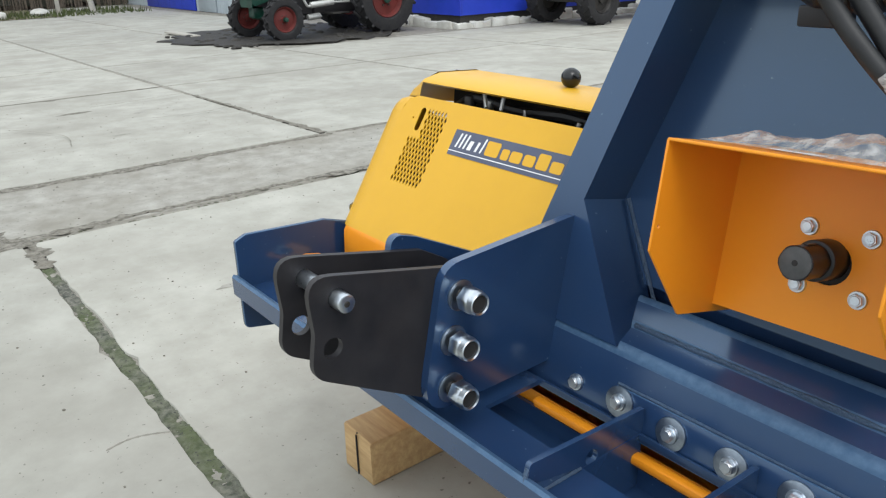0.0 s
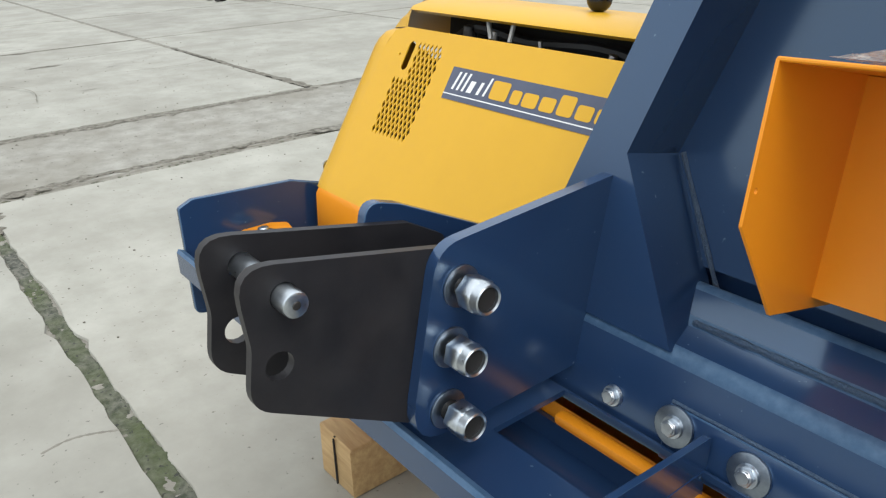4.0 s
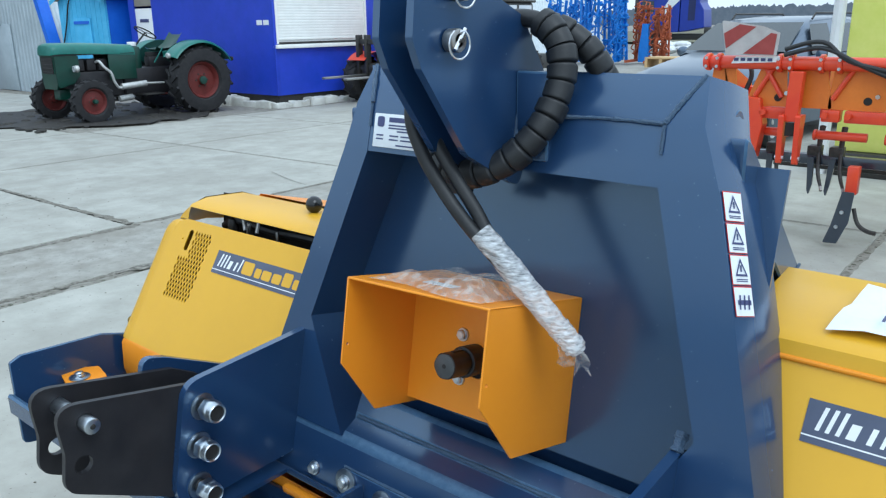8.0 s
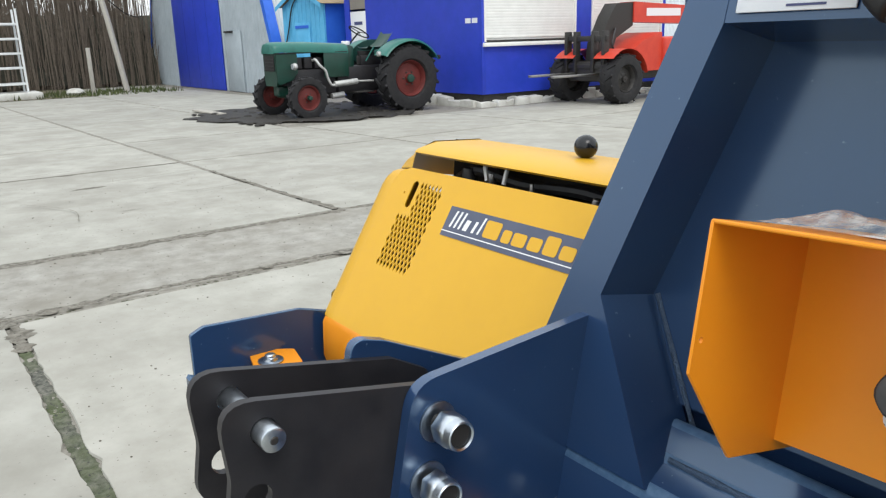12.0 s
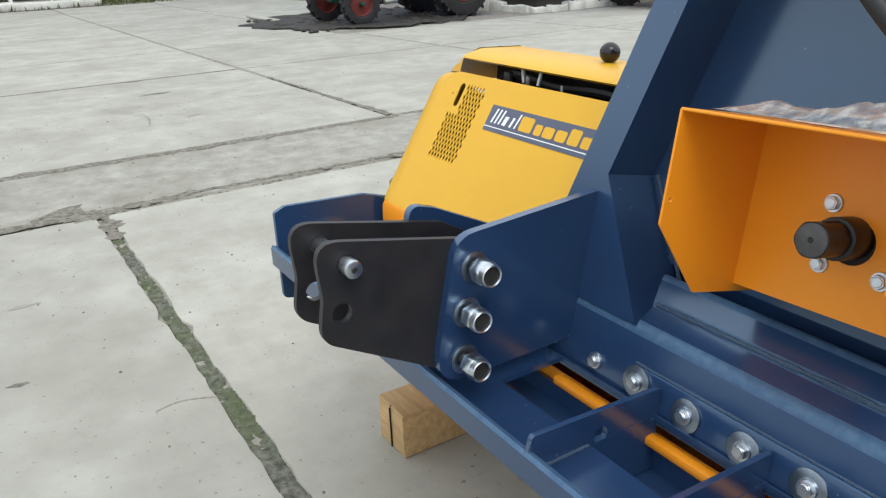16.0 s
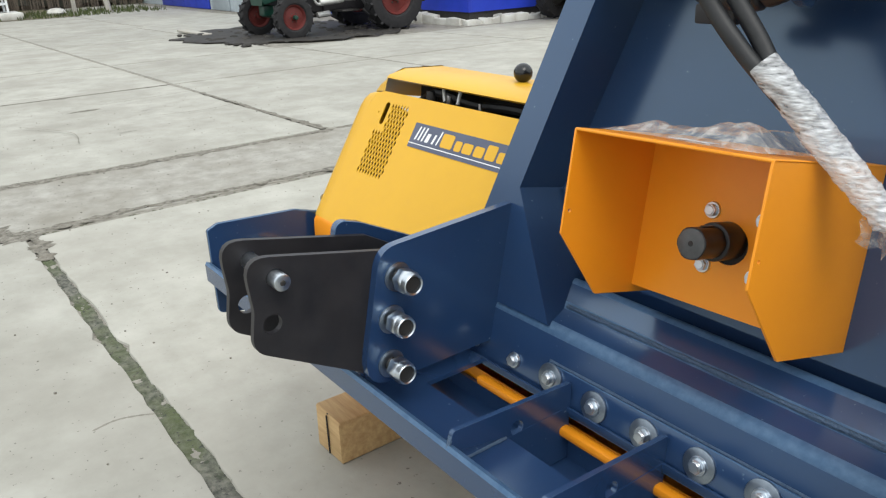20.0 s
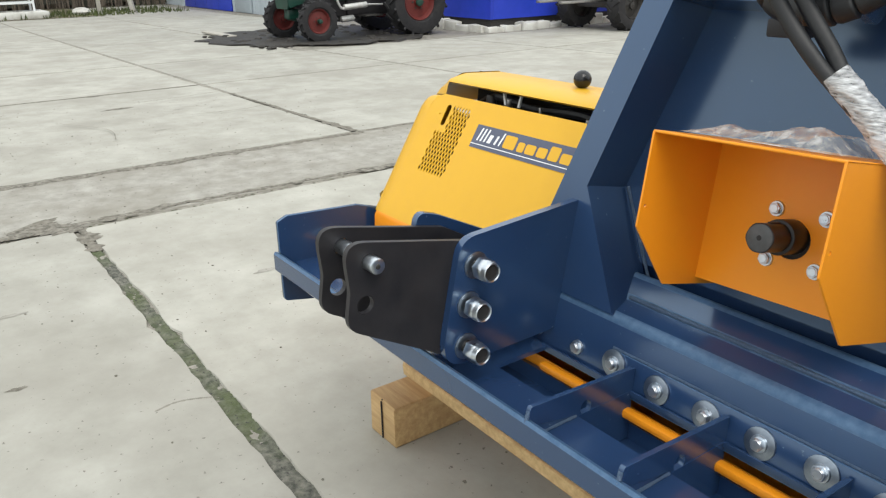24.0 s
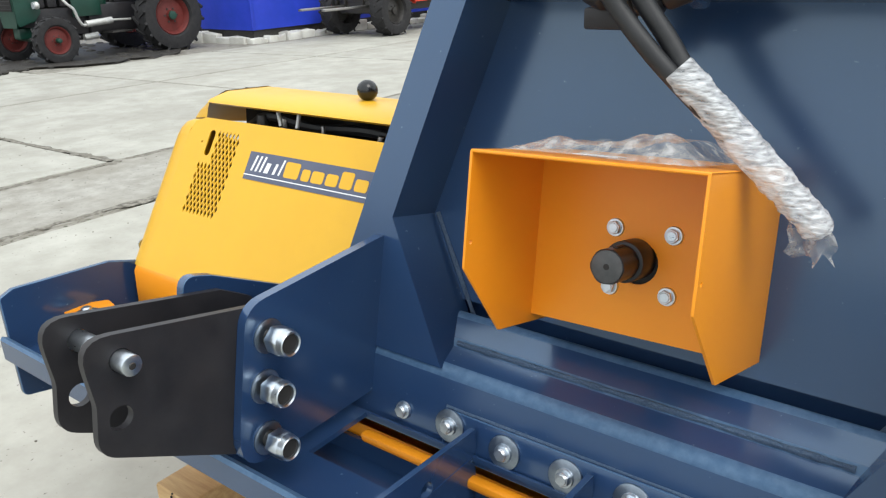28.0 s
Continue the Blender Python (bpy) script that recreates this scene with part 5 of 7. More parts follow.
def corrugated(p0, p1, q0, q1, n, depth, name, material, parent):
    """A sheet from edge p0-p1 to edge q0-q1 with n ribs across p."""
    p0, p1, q0, q1 = map(Vector, (p0, p1, q0, q1))
    nrm = (p1 - p0).cross(q0 - p0).normalized()
    rows = []
    for a, c in ((p0, p1), (q0, q1)):
        row = []
        for i in range(n * 4 + 1):
            s = i / (n * 4)
            row.append(a.lerp(c, s) + nrm * (depth * (1 if i % 4 in (1, 2) else 0)))
        rows.append(row)
    return part(name, loft(rows), material, parent, smooth=0)


for s in (1, -1):
    xb, xk = HX + s * HB, HX + s * HK
    for k in range(8):
        y0 = HY0 + (HY1 - HY0) * k / 8
        y1 = HY0 + (HY1 - HY0) * (k + 1) / 8
        if s > 0:
            for z0, z1, f0, f1 in ((-0.2, 2.6, 0.0, 0.5), (2.6, HZ1, 0.5, 1.0)):
                corrugated((xb + (xk - xb) * f0, y0, z0), (xb + (xk - xb) * f0, y1, z0), (xb + (xk - xb) * f1 - 0.02 * (f1 < 1), y0, z1 + 0.03), (xb + (xk - xb) * f1 - 0.02 * (f1 < 1), y1, z1 + 0.03), 16, 0.04, "side_sheet", TIN, hall)
            corrugated((xk + 0.15, y0, HZ1 + 0.03), (xk + 0.15, y1, HZ1 + 0.03), (HX, y0, HZ2), (HX, y1, HZ2), 16, 0.03, "roof_sheet", TIN, hall)
    if s < 0:
        part("side_sheet", loft([[(xb, HY0, -0.2), (xk, HY0, HZ1), (HX, HY0, HZ2)], [(xb, HY1, -0.2), (xk, HY1, HZ1), (HX, HY1, HZ2)]]), TIN, hall)
part("eave_gap", box(HX + HK - 0.02, HX + HK + 0.10, HY0, HY1, HZ1 - 0.16, HZ1 - 0.02), FASCIA, hall)
# gable wall with its door opening
DX0, DX1, DZ = -31.0, -26.2, 4.5
gx = lambda z: HB + (HK - HB) * (z + 0.2) / (HZ1 + 0.2) if z < HZ1 else HK * (HZ2 - z) / (HZ2 - HZ1)
b = bmesh.new()
step = 0.11
x = HX - HB
i = 0
wall_cols = []
while x < HX + HB:
    ztop = HZ1 + (HZ2 - HZ1) * (1 - abs(x - HX) / HK) if abs(x - HX) < HK else (HZ1 + 0.2) * (HB - abs(x - HX)) / (HB - HK) - 0.2
    zbot = DZ + 0.75 if DX0 < x < DX1 else -0.2
    wall_cols.append((x, HY0 - 0.02 * (i % 4 in (1, 2)), zbot, max(ztop, zbot)))
    x += step / 2
    i += 1
for (xa, ya, za, ta), (xb_, yb_, zb_, tb_) in zip(wall_cols, wall_cols[1:]):
    zlo = max(za, zb_)
    b.faces.new([b.verts.new(p) for p in ((xa, ya, zlo), (xb_, yb_, zlo), (xb_, yb_, tb_), (xa, ya, ta))])
bmesh.ops.remove_doubles(b, verts=b.verts, dist=0.002)
part("gable_wall", b, TINWALL, hall, smooth=0)
part("inner_wall", loft([[(HX - HB, HY1, -0.2), (HX + HB, HY1, -0.2)], [(HX - HK, HY1, HZ1), (HX + HK, HY1, HZ1)], [(HX - 0.1, HY1, HZ2), (HX + 0.1, HY1, HZ2)]]), TINWALL, hall)
part("door_lintel", box(DX0, DX1, HY0 - 0.05, HY0, DZ, DZ + 0.78), RUSTBOARD, hall)
door = part("hall_door", box(DX0, DX1, HY0 - 0.06, HY0 - 0.01, -0.19, DZ, 0.01), KIOSKBLUE, hall, "tall plain blue sheet door, closed")
for k in range(1, 4):
    part("door_seam", box(DX0 + (DX1 - DX0) * k / 4 - 0.006, DX0 + (DX1 - DX0) * k / 4 + 0.006, HY0 - 0.064, HY0 - 0.06, -0.15, DZ), CABBLUE, door)
wick = part("side_door", box(-25.9, -24.5, HY0 - 0.05, HY0 - 0.02, -0.19, 1.75, 0.01), TINWALL, hall)
part("door_handle", box(-25.8, -25.1, HY0 - 0.10, HY0 - 0.05, 1.70, 1.76, 0.01), DARK, wick)
for s in (1, -1):
    p = [Vector((HX + s * HB, HY0 - 0.06, -0.2)), Vector((HX + s * HK, HY0 - 0.06, HZ1)), Vector((HX, HY0 - 0.06, HZ2))]
    for a, c in zip(p, p[1:]):
        d = (c - a).normalized()
        nrm = Vector((d.z, 0, -d.x))
        part("gable_trim", loft([[a - nrm * 0.1, a + nrm * 0.1], [c - nrm * 0.1, c + nrm * 0.1]]), TRIMBLUE, hall)
        part("gable_trim", loft([[a + nrm * 0.1 * s, a + nrm * 0.1 * s + Vector((0, 0.3, 0))], [c + nrm * 0.1 * s, c + nrm * 0.1 * s + Vector((0, 0.3, 0))]]), TRIMBLUE, hall)
meter = part("meter_box", box(-34.6, -34.3, HY0 - 0.25, HY0 - 0.05, 1.3, 1.8, 0.02), DARKSTEEL, hall)

# ---- sales kiosk ----
KX0, KX1, KY0, KY1, KZ0, KZ1 = -18.45, -12.8, 10.6, 16.42, 0.17, 2.70
kiosk = thing("kiosk", (-15.6, 13.7, 0), "blue sales kiosk with two closed cream roller shutters", "building")
W1, W2 = (10.64, 13.30, 1.24, 2.62), (13.80, 16.28, 1.20, 2.62)
hole = lambda w: [(w[0], w[2]), (w[1], w[2]), (w[1], w[3]), (w[0], w[3])]
part("front_wall", plate([(KY0, KZ0), (KY1, KZ0), (KY1, KZ1), (KY0, KZ1)], KX1 - 0.08, KX1, "x", [hole(W1), hole(W2)]), KIOSKBLUE, kiosk, smooth=0)
part("side_wall", plate([(KX0, KZ0), (KX1 - 0.082, KZ0), (KX1 - 0.082, KZ1), (KX0, KZ1)], KY0, KY0 + 0.08, "y", [[(-18.2, 0.3), (-17.4, 0.3), (-17.4, 2.62), (-18.2, 2.62)]]), KIOSKBLUE, kiosk, smooth=0)
part("rear_wall", box(KX0, KX0 + 0.08, KY0 + 0.082, KY1, KZ0, KZ1), KIOSKBLUE, kiosk)
part("end_wall", box(KX0 + 0.082, KX1 - 0.082, KY1 - 0.08, KY1, KZ0, KZ1), KIOSKBLUE, kiosk)
part("corner_post", box(KX1 - 0.002, KX1 + 0.02, KY0 - 0.02, KY0 + 0.07, KZ0, KZ1, 0.005), KIOSKBLUE, kiosk)
part("roof", box(KX0 - 0.15, KX1 + 0.15, KY0 - 0.15, KY1 + 0.15, KZ1 + 0.002, 2.93, 0.02), FASCIA, kiosk, "dark flat roof with felt edge")
for y in (10.75, 13.0, 13.75, 16.3):
    part("roof_lamp", box(KX1 + 0.15, KX1 + 0.26, y - 0.08, y + 0.08, 2.74, 2.86, 0.02), DARKSTEEL, kiosk)
for w in (W1, W2):
    wd = part("shutter", box(KX1 - 0.05, KX1 - 0.03, w[0], w[1], w[2], w[3] - 0.2), SHUTTER, kiosk, "closed cream roller shutter")
    nsl = 19
    me = finish(box(-0.012, 0.012, w[0] + 0.04, w[1] - 0.04, -0.0283, 0.0283, 0.003), "slat", SHUTTER)
    for k in range(nsl):
        again("slat", me, Matrix.Translation((KX1 - 0.02, 0, w[2] + 0.10 + (w[3] - 0.34 - w[2]) * k / (nsl - 1))), wd)
    part("shutter_box", box(KX1 - 0.02, KX1 + 0.14, w[0], w[1], w[3] - 0.2, w[3], 0.03), SHUTTER, wd)
    for y in (w[0], w[1] - 0.05):
        part("guide_rail", box(KX1 - 0.02, KX1 + 0.03, y, y + 0.05, w[2], w[3] - 0.2), SHUTTER, wd)
    part("sill", box(KX1 - 0.05, KX1 + 0.10, w[0] - 0.04, w[1] + 0.04, w[2] - 0.10, w[2] - 0.02, 0.01), SHUTTER, wd)
    part("sill_gap", box(KX1 - 0.03, KX1 + 0.02, w[0] + 0.05, w[1] - 0.05, w[2] - 0.018, w[2] + 0.03), DARKSTEEL, wd)
kd = part("kiosk_door", box(-18.2, -17.4, KY0 + 0.02, KY0 + 0.05, 0.3, 2.05, 0.01), WHITE, kiosk, "white door")
part("transom", box(-18.2, -17.4, KY0 + 0.02, KY0 + 0.05, 2.10, 2.62, 0.01), RUSTBOARD, kiosk)
part("door_sign", box(-18.0, -17.6, KY0 + 0.012, KY0 + 0.02, 1.72, 1.80), INK, kd)
for y in (10.28, 10.42):
    part("notice", box(-13.35 + (y - 10.28) * 1.6, -13.17 + (y - 10.28) * 1.6, KY0 - 0.006, KY0 - 0.002, 1.62, 1.72), WHITE, kiosk)
rnd = random.Random(8)
part("base_sill", box(KX0 + 0.06, KX1 - 0.05, KY0 + 0.05, KY1 - 0.05, -0.16, KZ0 - 0.002), DARKSTEEL, kiosk)
for k in range(14):
    y0 = 10.44 + k * 0.43
    b = box(-13.0, -12.62 + rnd.uniform(-0.08, 0.05), y0 + rnd.uniform(0, 0.03), y0 + 0.42, -0.16, rnd.uniform(0.0, 0.13), 0.02)
    bmesh.ops.subdivide_edges(b, edges=[q for q in b.edges if q.calc_length() > 0.2], cuts=2, use_grid_fill=True)
    for v in b.verts:
        v.co += Vector([0.05 * noise.noise(v.co * 5.7 + Vector((9.0 * q, 0, 0))) for q in range(3)])
    part("plinth_block", b, LIME, kiosk, "flaking whitewashed concrete block")
for k in range(12):
    x0 = -18.4 + k * 0.46
    b = box(x0, x0 + 0.45, 10.45 + rnd.uniform(-0.05, 0.05), 10.62, -0.2, rnd.uniform(0.0, 0.13), 0.02)
    for v in b.verts:
        v.co += Vector([0.04 * noise.noise(v.co * 5.7 + Vector((9.0 * q, 0, 0))) for q in range(3)])
    part("plinth_block", b, LIME, kiosk, "flaking whitewashed concrete block")

# sign letters on the kiosk roof, as plain blocks
sign = thing("roof_sign", (-16.4, 11, 2.93), "blue block-letter roof sign on thin posts", "sign")
S0, S1 = Vector((-18.35, 11.0, 4.62)), Vector((-14.45, 11.0, 4.64))
widths = (0.85, 0.75, 0.6, 0.5, 0.6, 0.6, 0.6, 0.4, 0.55, 0.6)
tot = sum(widths)
x = 0
for k, wd in enumerate(widths):
    p = S0.lerp(S1, (x + wd * 0.45) / tot)
    h = 0.6 if k == 0 else 0.56 if k == 1 else 0.54 if k in (4,) else 0.40
    b = box(-0.26 * wd, 0.26 * wd, -0.06, 0.06, -h / 2, h / 2, 0.04)
    if k == 0:
        b.free()
        b = plate(ring(0, 0, 0.34, 18), -0.06, 0.06, "y", [ring(0, 0, 0.20, 14)])
    bmesh.ops.transform(b, matrix=Matrix.Translation(p + Vector((0, 0, -0.05 if k > 1 else 0))), verts=b.verts)
    part("sign_letter", b, KIOSKBLUE, sign)
    x += wd
part("sign_rail", cyl(S0 + Vector((0, 0.06, -0.1)), S1 + Vector((0, 0.06, -0.1)), 0.02, None, 8), TRIMBLUE, sign)
for x, z in ((-17.55, 4.5), (-15.35, 4.55)):
    part("sign_post", cyl((x, 11.05, 2.9), (x, 11.05, z), 0.025, None, 8), TRIMBLUE, sign)
    part("stay", cyl((x, 11.06, z - 0.1), (x + 1.3, 14.4, 2.93), 0.012, None, 6), DARKSTEEL, sign)
aerial = solo("aerial", cyl((-17.45, 11.0, 3.55), (-17.43, 11.0, 3.56), 0.02, None, 8), STEEL, "thin metal television aerial on the sign post", "aerial")
for k in range(5):
    part("rod", cyl((-17.9 + 0.22 * k, 10.75, 3.6), (-17.9 + 0.22 * k, 11.3, 3.6), 0.006, None, 6), STEEL, aerial)
part("boom", cyl((-18.1, 11.02, 3.6), (-16.8, 11.02, 3.6), 0.008, None, 6), STEEL, aerial)

# ---- light blue shed ----
shed = thing("shed", (-20.2, 11, -0.05), "small light blue boarded shed with a tan felt roof", "shed")
sx0, sx1, sy0, sy1, sz, sp = -21.45, -18.95, 10.25, 12.2, 2.30, 2.75
for k in range(10):
    xa, xb = sx0 + (sx1 - sx0) * k / 10, sx0 + (sx1 - sx0) * (k + 1) / 10
    top = lambda x: sz + (sp - sz) * (1 - abs(x - (sx0 + sx1) / 2) / ((sx1 - sx0) / 2))
    part("board", plate([(xa + 0.008, -0.1), (xb - 0.008, -0.1), (xb - 0.008, top(xb)), (xa + 0.008, top(xa))], sy0, sy0 + 0.03, "y"), SKYBLUE, shed)
part("gable_backing", plate([(sx0, -0.1), (sx1, -0.1), (sx1, sz), ((sx0 + sx1) / 2, sp), (sx0, sz)], sy0 + 0.032, sy0 + 0.05, "y"), SKYBLUE, shed)
part("side_wall", box(sx1 - 0.04, sx1, sy0 + 0.06, sy1, -0.1, sz), TRIMBLUE, shed)
part("side_wall", box(sx0, sx0 + 0.04, sy0 + 0.06, sy1, -0.1, sz), SKYBLUE, shed)
part("shed_door", box(-20.65, -19.75, sy0 - 0.03, sy0 - 0.005, -0.05, 1.85, 0.01), SKYBLUE, shed)
part("door_batten", box(-20.60, -19.80, sy0 - 0.045, sy0 - 0.032, 1.7, 1.78), TRIMBLUE, shed)
for s in (-1, 1):
    xm = (sx0 + sx1) / 2
    xe = xm + s * ((sx1 - sx0) / 2 + 0.15)
    part("roof_half", loft([[(xm, sy0 - 0.15, sp + 0.05), (xe, sy0 - 0.15, sz - 0.0)], [(xm, sy1, sp + 0.05), (xe, sy1, sz)]]), ROOFTAN, shed)
    part("barge_board", loft([[(xm, sy0 - 0.16, sp + 0.06), (xe, sy0 - 0.16, sz + 0.01)], [(xm, sy0 - 0.16, sp - 0.06), (xe, sy0 - 0.16, sz - 0.11)]]), SKYBLUE, shed)
part("cable", tube(smooth_path([(-20.2, 10.2, 2.6), (-20.7, 10.2, 2.3), (-21.0, 10.2, 1.7), (-21.3, 10.2, 1.2)]), 0.02, 6), DARK, shed)

# ---- wheels ----
def wheel(parent, c, r, w, rim_r, tyre_mat, rim_mat, lugs=18, ax="x", name="wheel"):
    """A tyre with chevron lugs, a dished rim and a hub; its axle along x."""
    prof = [(-0.34, rim_r), (-0.47, rim_r * 1.03 + 0.02), (-0.5, (r + rim_r) / 2), (-0.45, r * 0.93), (-0.28, r * 0.965), (0, r * 0.975), (0.28, r * 0.965), (0.45, r * 0.93), (0.5, (r + rim_r) / 2), (0.47, rim_r * 1.03 + 0.02), (0.34, rim_r)]
    n = 36
    rows = [[(p * w, q * math.cos(2 * math.pi * i / n), q * math.sin(2 * math.pi * i / n)) for p, q in prof] for i in range(n + 1)]
    m = Matrix.Translation(c) @ (Matrix.Rotation(radians(90), 4, "Z") if ax == "y" else Matrix.Identity(4))
    b = loft(rows)
    bmesh.ops.remove_doubles(b, verts=b.verts, dist=0.0005)
    ty = part(name, merge(b, m), tyre_mat, parent, "black tyre")
    lug = finish(box(-w * 0.27, w * 0.27, -0.035 * r, 0.035 * r, -0.04 * r, 0.035 * r, 0), "lug", tyre_mat)
    for i in range(lugs if lugs > 1 else 0):
        for s in (-1, 1):
            a = 2 * math.pi * (i + 0.25 * s) / lugs
            again("tread_lug", lug, m @ Matrix.Rotation(a, 4, "X") @ Matrix.Translation((s * w * 0.26, 0, r * 0.97)) @ Matrix.Rotation(radians(s * 35), 4, "Z"), ty)
    prof = [(0.32, rim_r * 1.0), (0.36, rim_r * 0.96), (0.30, rim_r * 0.90), (0.10, rim_r * 0.82), (0.12, rim_r * 0.45), (0.18, rim_r * 0.28), (0.30, rim_r * 0.24), (0.32, 0.01)]
    b = bmesh.new()
    for s in (1, -1):
        loft([[(s * p * w, q * math.cos(2 * math.pi * i / 28), q * math.sin(2 * math.pi * i / 28)) for p, q in prof] for i in range(29)], bm=b)
    rm = part("rim", merge(b, m), rim_mat, ty)
    nut = finish(cyl((0.13 * w, 0, 0), (0.20 * w, 0, 0), rim_r * 0.05, None, 6), "hub_nut", DARKSTEEL)
    for i in range(6):
        a = 2 * math.pi * i / 6
        again("hub_nut", nut, m @ Matrix.Translation((0, rim_r * 0.36 * math.cos(a), rim_r * 0.36 * math.sin(a))), ty)
    return ty


# ---- old green tractor (side on, nose towards -y) ----
TX = -14.25
tractor = thing("tractor", (TX, 8.2, 0), "old green farm tractor with faded red wheel rims", "tractor")
RW, FW = 0.66, 0.40
for s in (1, -1):
    rear = wheel(tractor, (TX + s * 0.76, 9.18, RW), RW, 0.40, 0.365, DUSTYRUBBER, RIMRED, 18, name="rear_wheel")
    front = wheel(tractor, (TX + (0.66 if s > 0 else -0.70), 6.96 if s > 0 else 6.86, FW), FW, 0.20, 0.235, DUSTYRUBBER, RIMRED, 16, name="front_wheel")
    for w, x, y, z, r in ((rear, 0.76, 9.18, RW, 0.10), (front, 0.66 if s > 0 else 0.70, 6.96 if s > 0 else 6.86, FW, 0.05)):
        part("hub", cyl((TX + s * (x + 0.06), y, z), (TX + s * (x + 0.15), y, z), r, r * 0.8, 14, 0.01), TRGREEN, w, "green wheel hub")
# bonnet: a rounded cap over a narrower dark engine bay
cap = [(-1, .302, 1.235), (-1, .302, 1.31), (-1, .272, 1.375), (-1, .20, 1.415), (-1, .10, 1.432), (1, .10, 1.432), (1, .20, 1.415), (1, .272, 1.375), (1, .302, 1.31), (1, .302, 1.235)]
bon = [[(TX + sx * wx * k, y, 1.235 + (z - 1.235) * k + d) for sx, wx, z in cap] for y, k, d in ((6.50, 0.84, -0.01), (6.515, 0.93, 0), (6.56, 0.985, 0.005), (6.66, 1, 0.01), (7.2, 1, 0.0), (8.10, 0.97, -0.045))]
# the cap's teal stands in for light falling on its top
bonnet = part("bonnet", loft(bon, closed=True, caps=True), TRTEAL, tractor, "green rounded bonnet cap in a lighter, top-lit teal", smooth=50)
part("cap_seam", box(TX - 0.296, TX + 0.296, 6.53, 8.08, 1.215, 1.233, 0.004), DARK, bonnet)
side = rounded([(6.54, 1.215), (6.98, 1.215), (6.98, 0.86), (6.86, 0.72), (6.58, 0.64), (6.54, 0.72)], 0.03)
for s in (1, -1):
    x0, x1 = sorted((TX + s * 0.262, TX + s * 0.290))
    part("front_side_panel", plate(side, x0, x1, "x", r=0.006), TRGREEN, tractor)
    part("rear_side_panel", box(*sorted((TX + s * 0.262, TX + s * 0.290)), 7.55, 8.10, 0.74, 1.215, 0.012), TRGREEN, tractor)
part("nose", loft([[(TX + sx * wx, 6.57 - d, z) for sx, wx, z in ((-1, .24, .62), (-1, .285, .74), (-1, .285, 1.215), (1, .285, 1.215), (1, .285, .74), (1, .24, .62))] for d in (0, 0.03)], closed=True, caps=True), TRGREEN, tractor)
gr = part("grille", box(TX - 0.22, TX + 0.22, 6.525, 6.539, 0.90, 1.19, 0.005), DARK, tractor)
for k in range(4):
    part("grille_bar", box(TX - 0.215, TX + 0.215, 6.518, 6.524, 0.93 + 0.065 * k, 0.942 + 0.065 * k), BLACKSTEEL, gr)
part("radiator", box(TX - 0.24, TX + 0.24, 6.72, 6.86, 0.62, 1.20, 0.01), BLACKSTEEL, tractor)
part("engine_block", box(TX - 0.17, TX + 0.18, 6.88, 7.86, 0.42, 0.92, 0.04), BLACKSTEEL, tractor)
for k in range(3):
    part("cylinder_head", box(TX - 0.14, TX + 0.20, 6.95 + 0.22 * k, 7.12 + 0.22 * k, 0.925, 1.14, 0.02), BLACKSTEEL, tractor)
part("sump", box(TX - 0.13, TX + 0.14, 7.0, 7.8, 0.32, 0.418, 0.03), DARKSTEEL, tractor)
part("air_filter", cyl((TX + 0.24, 7.70, 0.37), (TX + 0.24, 7.98, 0.39), 0.06, None, 12, 0.01), SILVER, tractor)
part("gearbox", box(TX - 0.20, TX + 0.22, 7.87, 9.3, 0.42, 0.94, 0.05), BLACKSTEEL, tractor)
part("dashboard", box(TX - 0.22, TX + 0.22, 8.105, 8.28, 0.9, 1.34, 0.05), TRGREEN, tractor)
part("front_axle", box(TX - 0.6, TX + 0.6, 6.88, 7.02, 0.36, 0.48, 0.03), TRGREEN, tractor)
part("axle_pivot", box(TX - 0.12, TX + 0.12, 6.62, 7.2, 0.42, 0.62, 0.03), TRGREEN, tractor)
part("rear_axle", cyl((TX - 0.65, 9.18, RW), (TX + 0.65, 9.18, RW), 0.12, None, 14), BLACKSTEEL, tractor)
stw = part("steering_wheel", tube([(TX + 0.20 * math.cos(a), 8.54 + 0.19 * math.sin(a), 1.595 - 0.115 * math.sin(a)) for a in [2 * math.pi * i / 28 for i in range(29)]], 0.013, 6), DARK, tractor)
part("steering_column", cyl((TX, 8.22, 1.28), (TX, 8.53, 1.585), 0.018, None, 8), DARK, tractor)
for a in (0.3, 2.4, 4.5):
    part("spoke", cyl((TX, 8.54, 1.595), (TX + 0.20 * math.cos(a), 8.54 + 0.19 * math.sin(a), 1.595 - 0.115 * math.sin(a)), 0.008, None, 6), DARK, stw)
seat = part("seat", loft([[(TX + x, y, z + 0.05 * (abs(x) > 0.15)) for x in (-0.24, -0.15, 0.15, 0.24)] for y, z in ((8.62, 1.27), (8.70, 1.235), (8.92, 1.25), (9.06, 1.34), (9.18, 1.50), (9.22, 1.55))]), TRGREEN, tractor, "green pan seat")
part("seat_spring", box(TX - 0.04, TX + 0.04, 8.5, 8.95, 1.12, 1.22, 0.01), DARK, tractor)
part("seat_post", box(TX - 0.10, TX + 0.10, 8.5, 9.1, 0.93, 1.13, 0.02), BLACKSTEEL, tractor)
part("toolbox", box(TX + 0.24, TX + 0.42, 8.72, 8.94, 1.13, 1.24, 0.015), TRTEAL, tractor)
FR = RW + 0.125
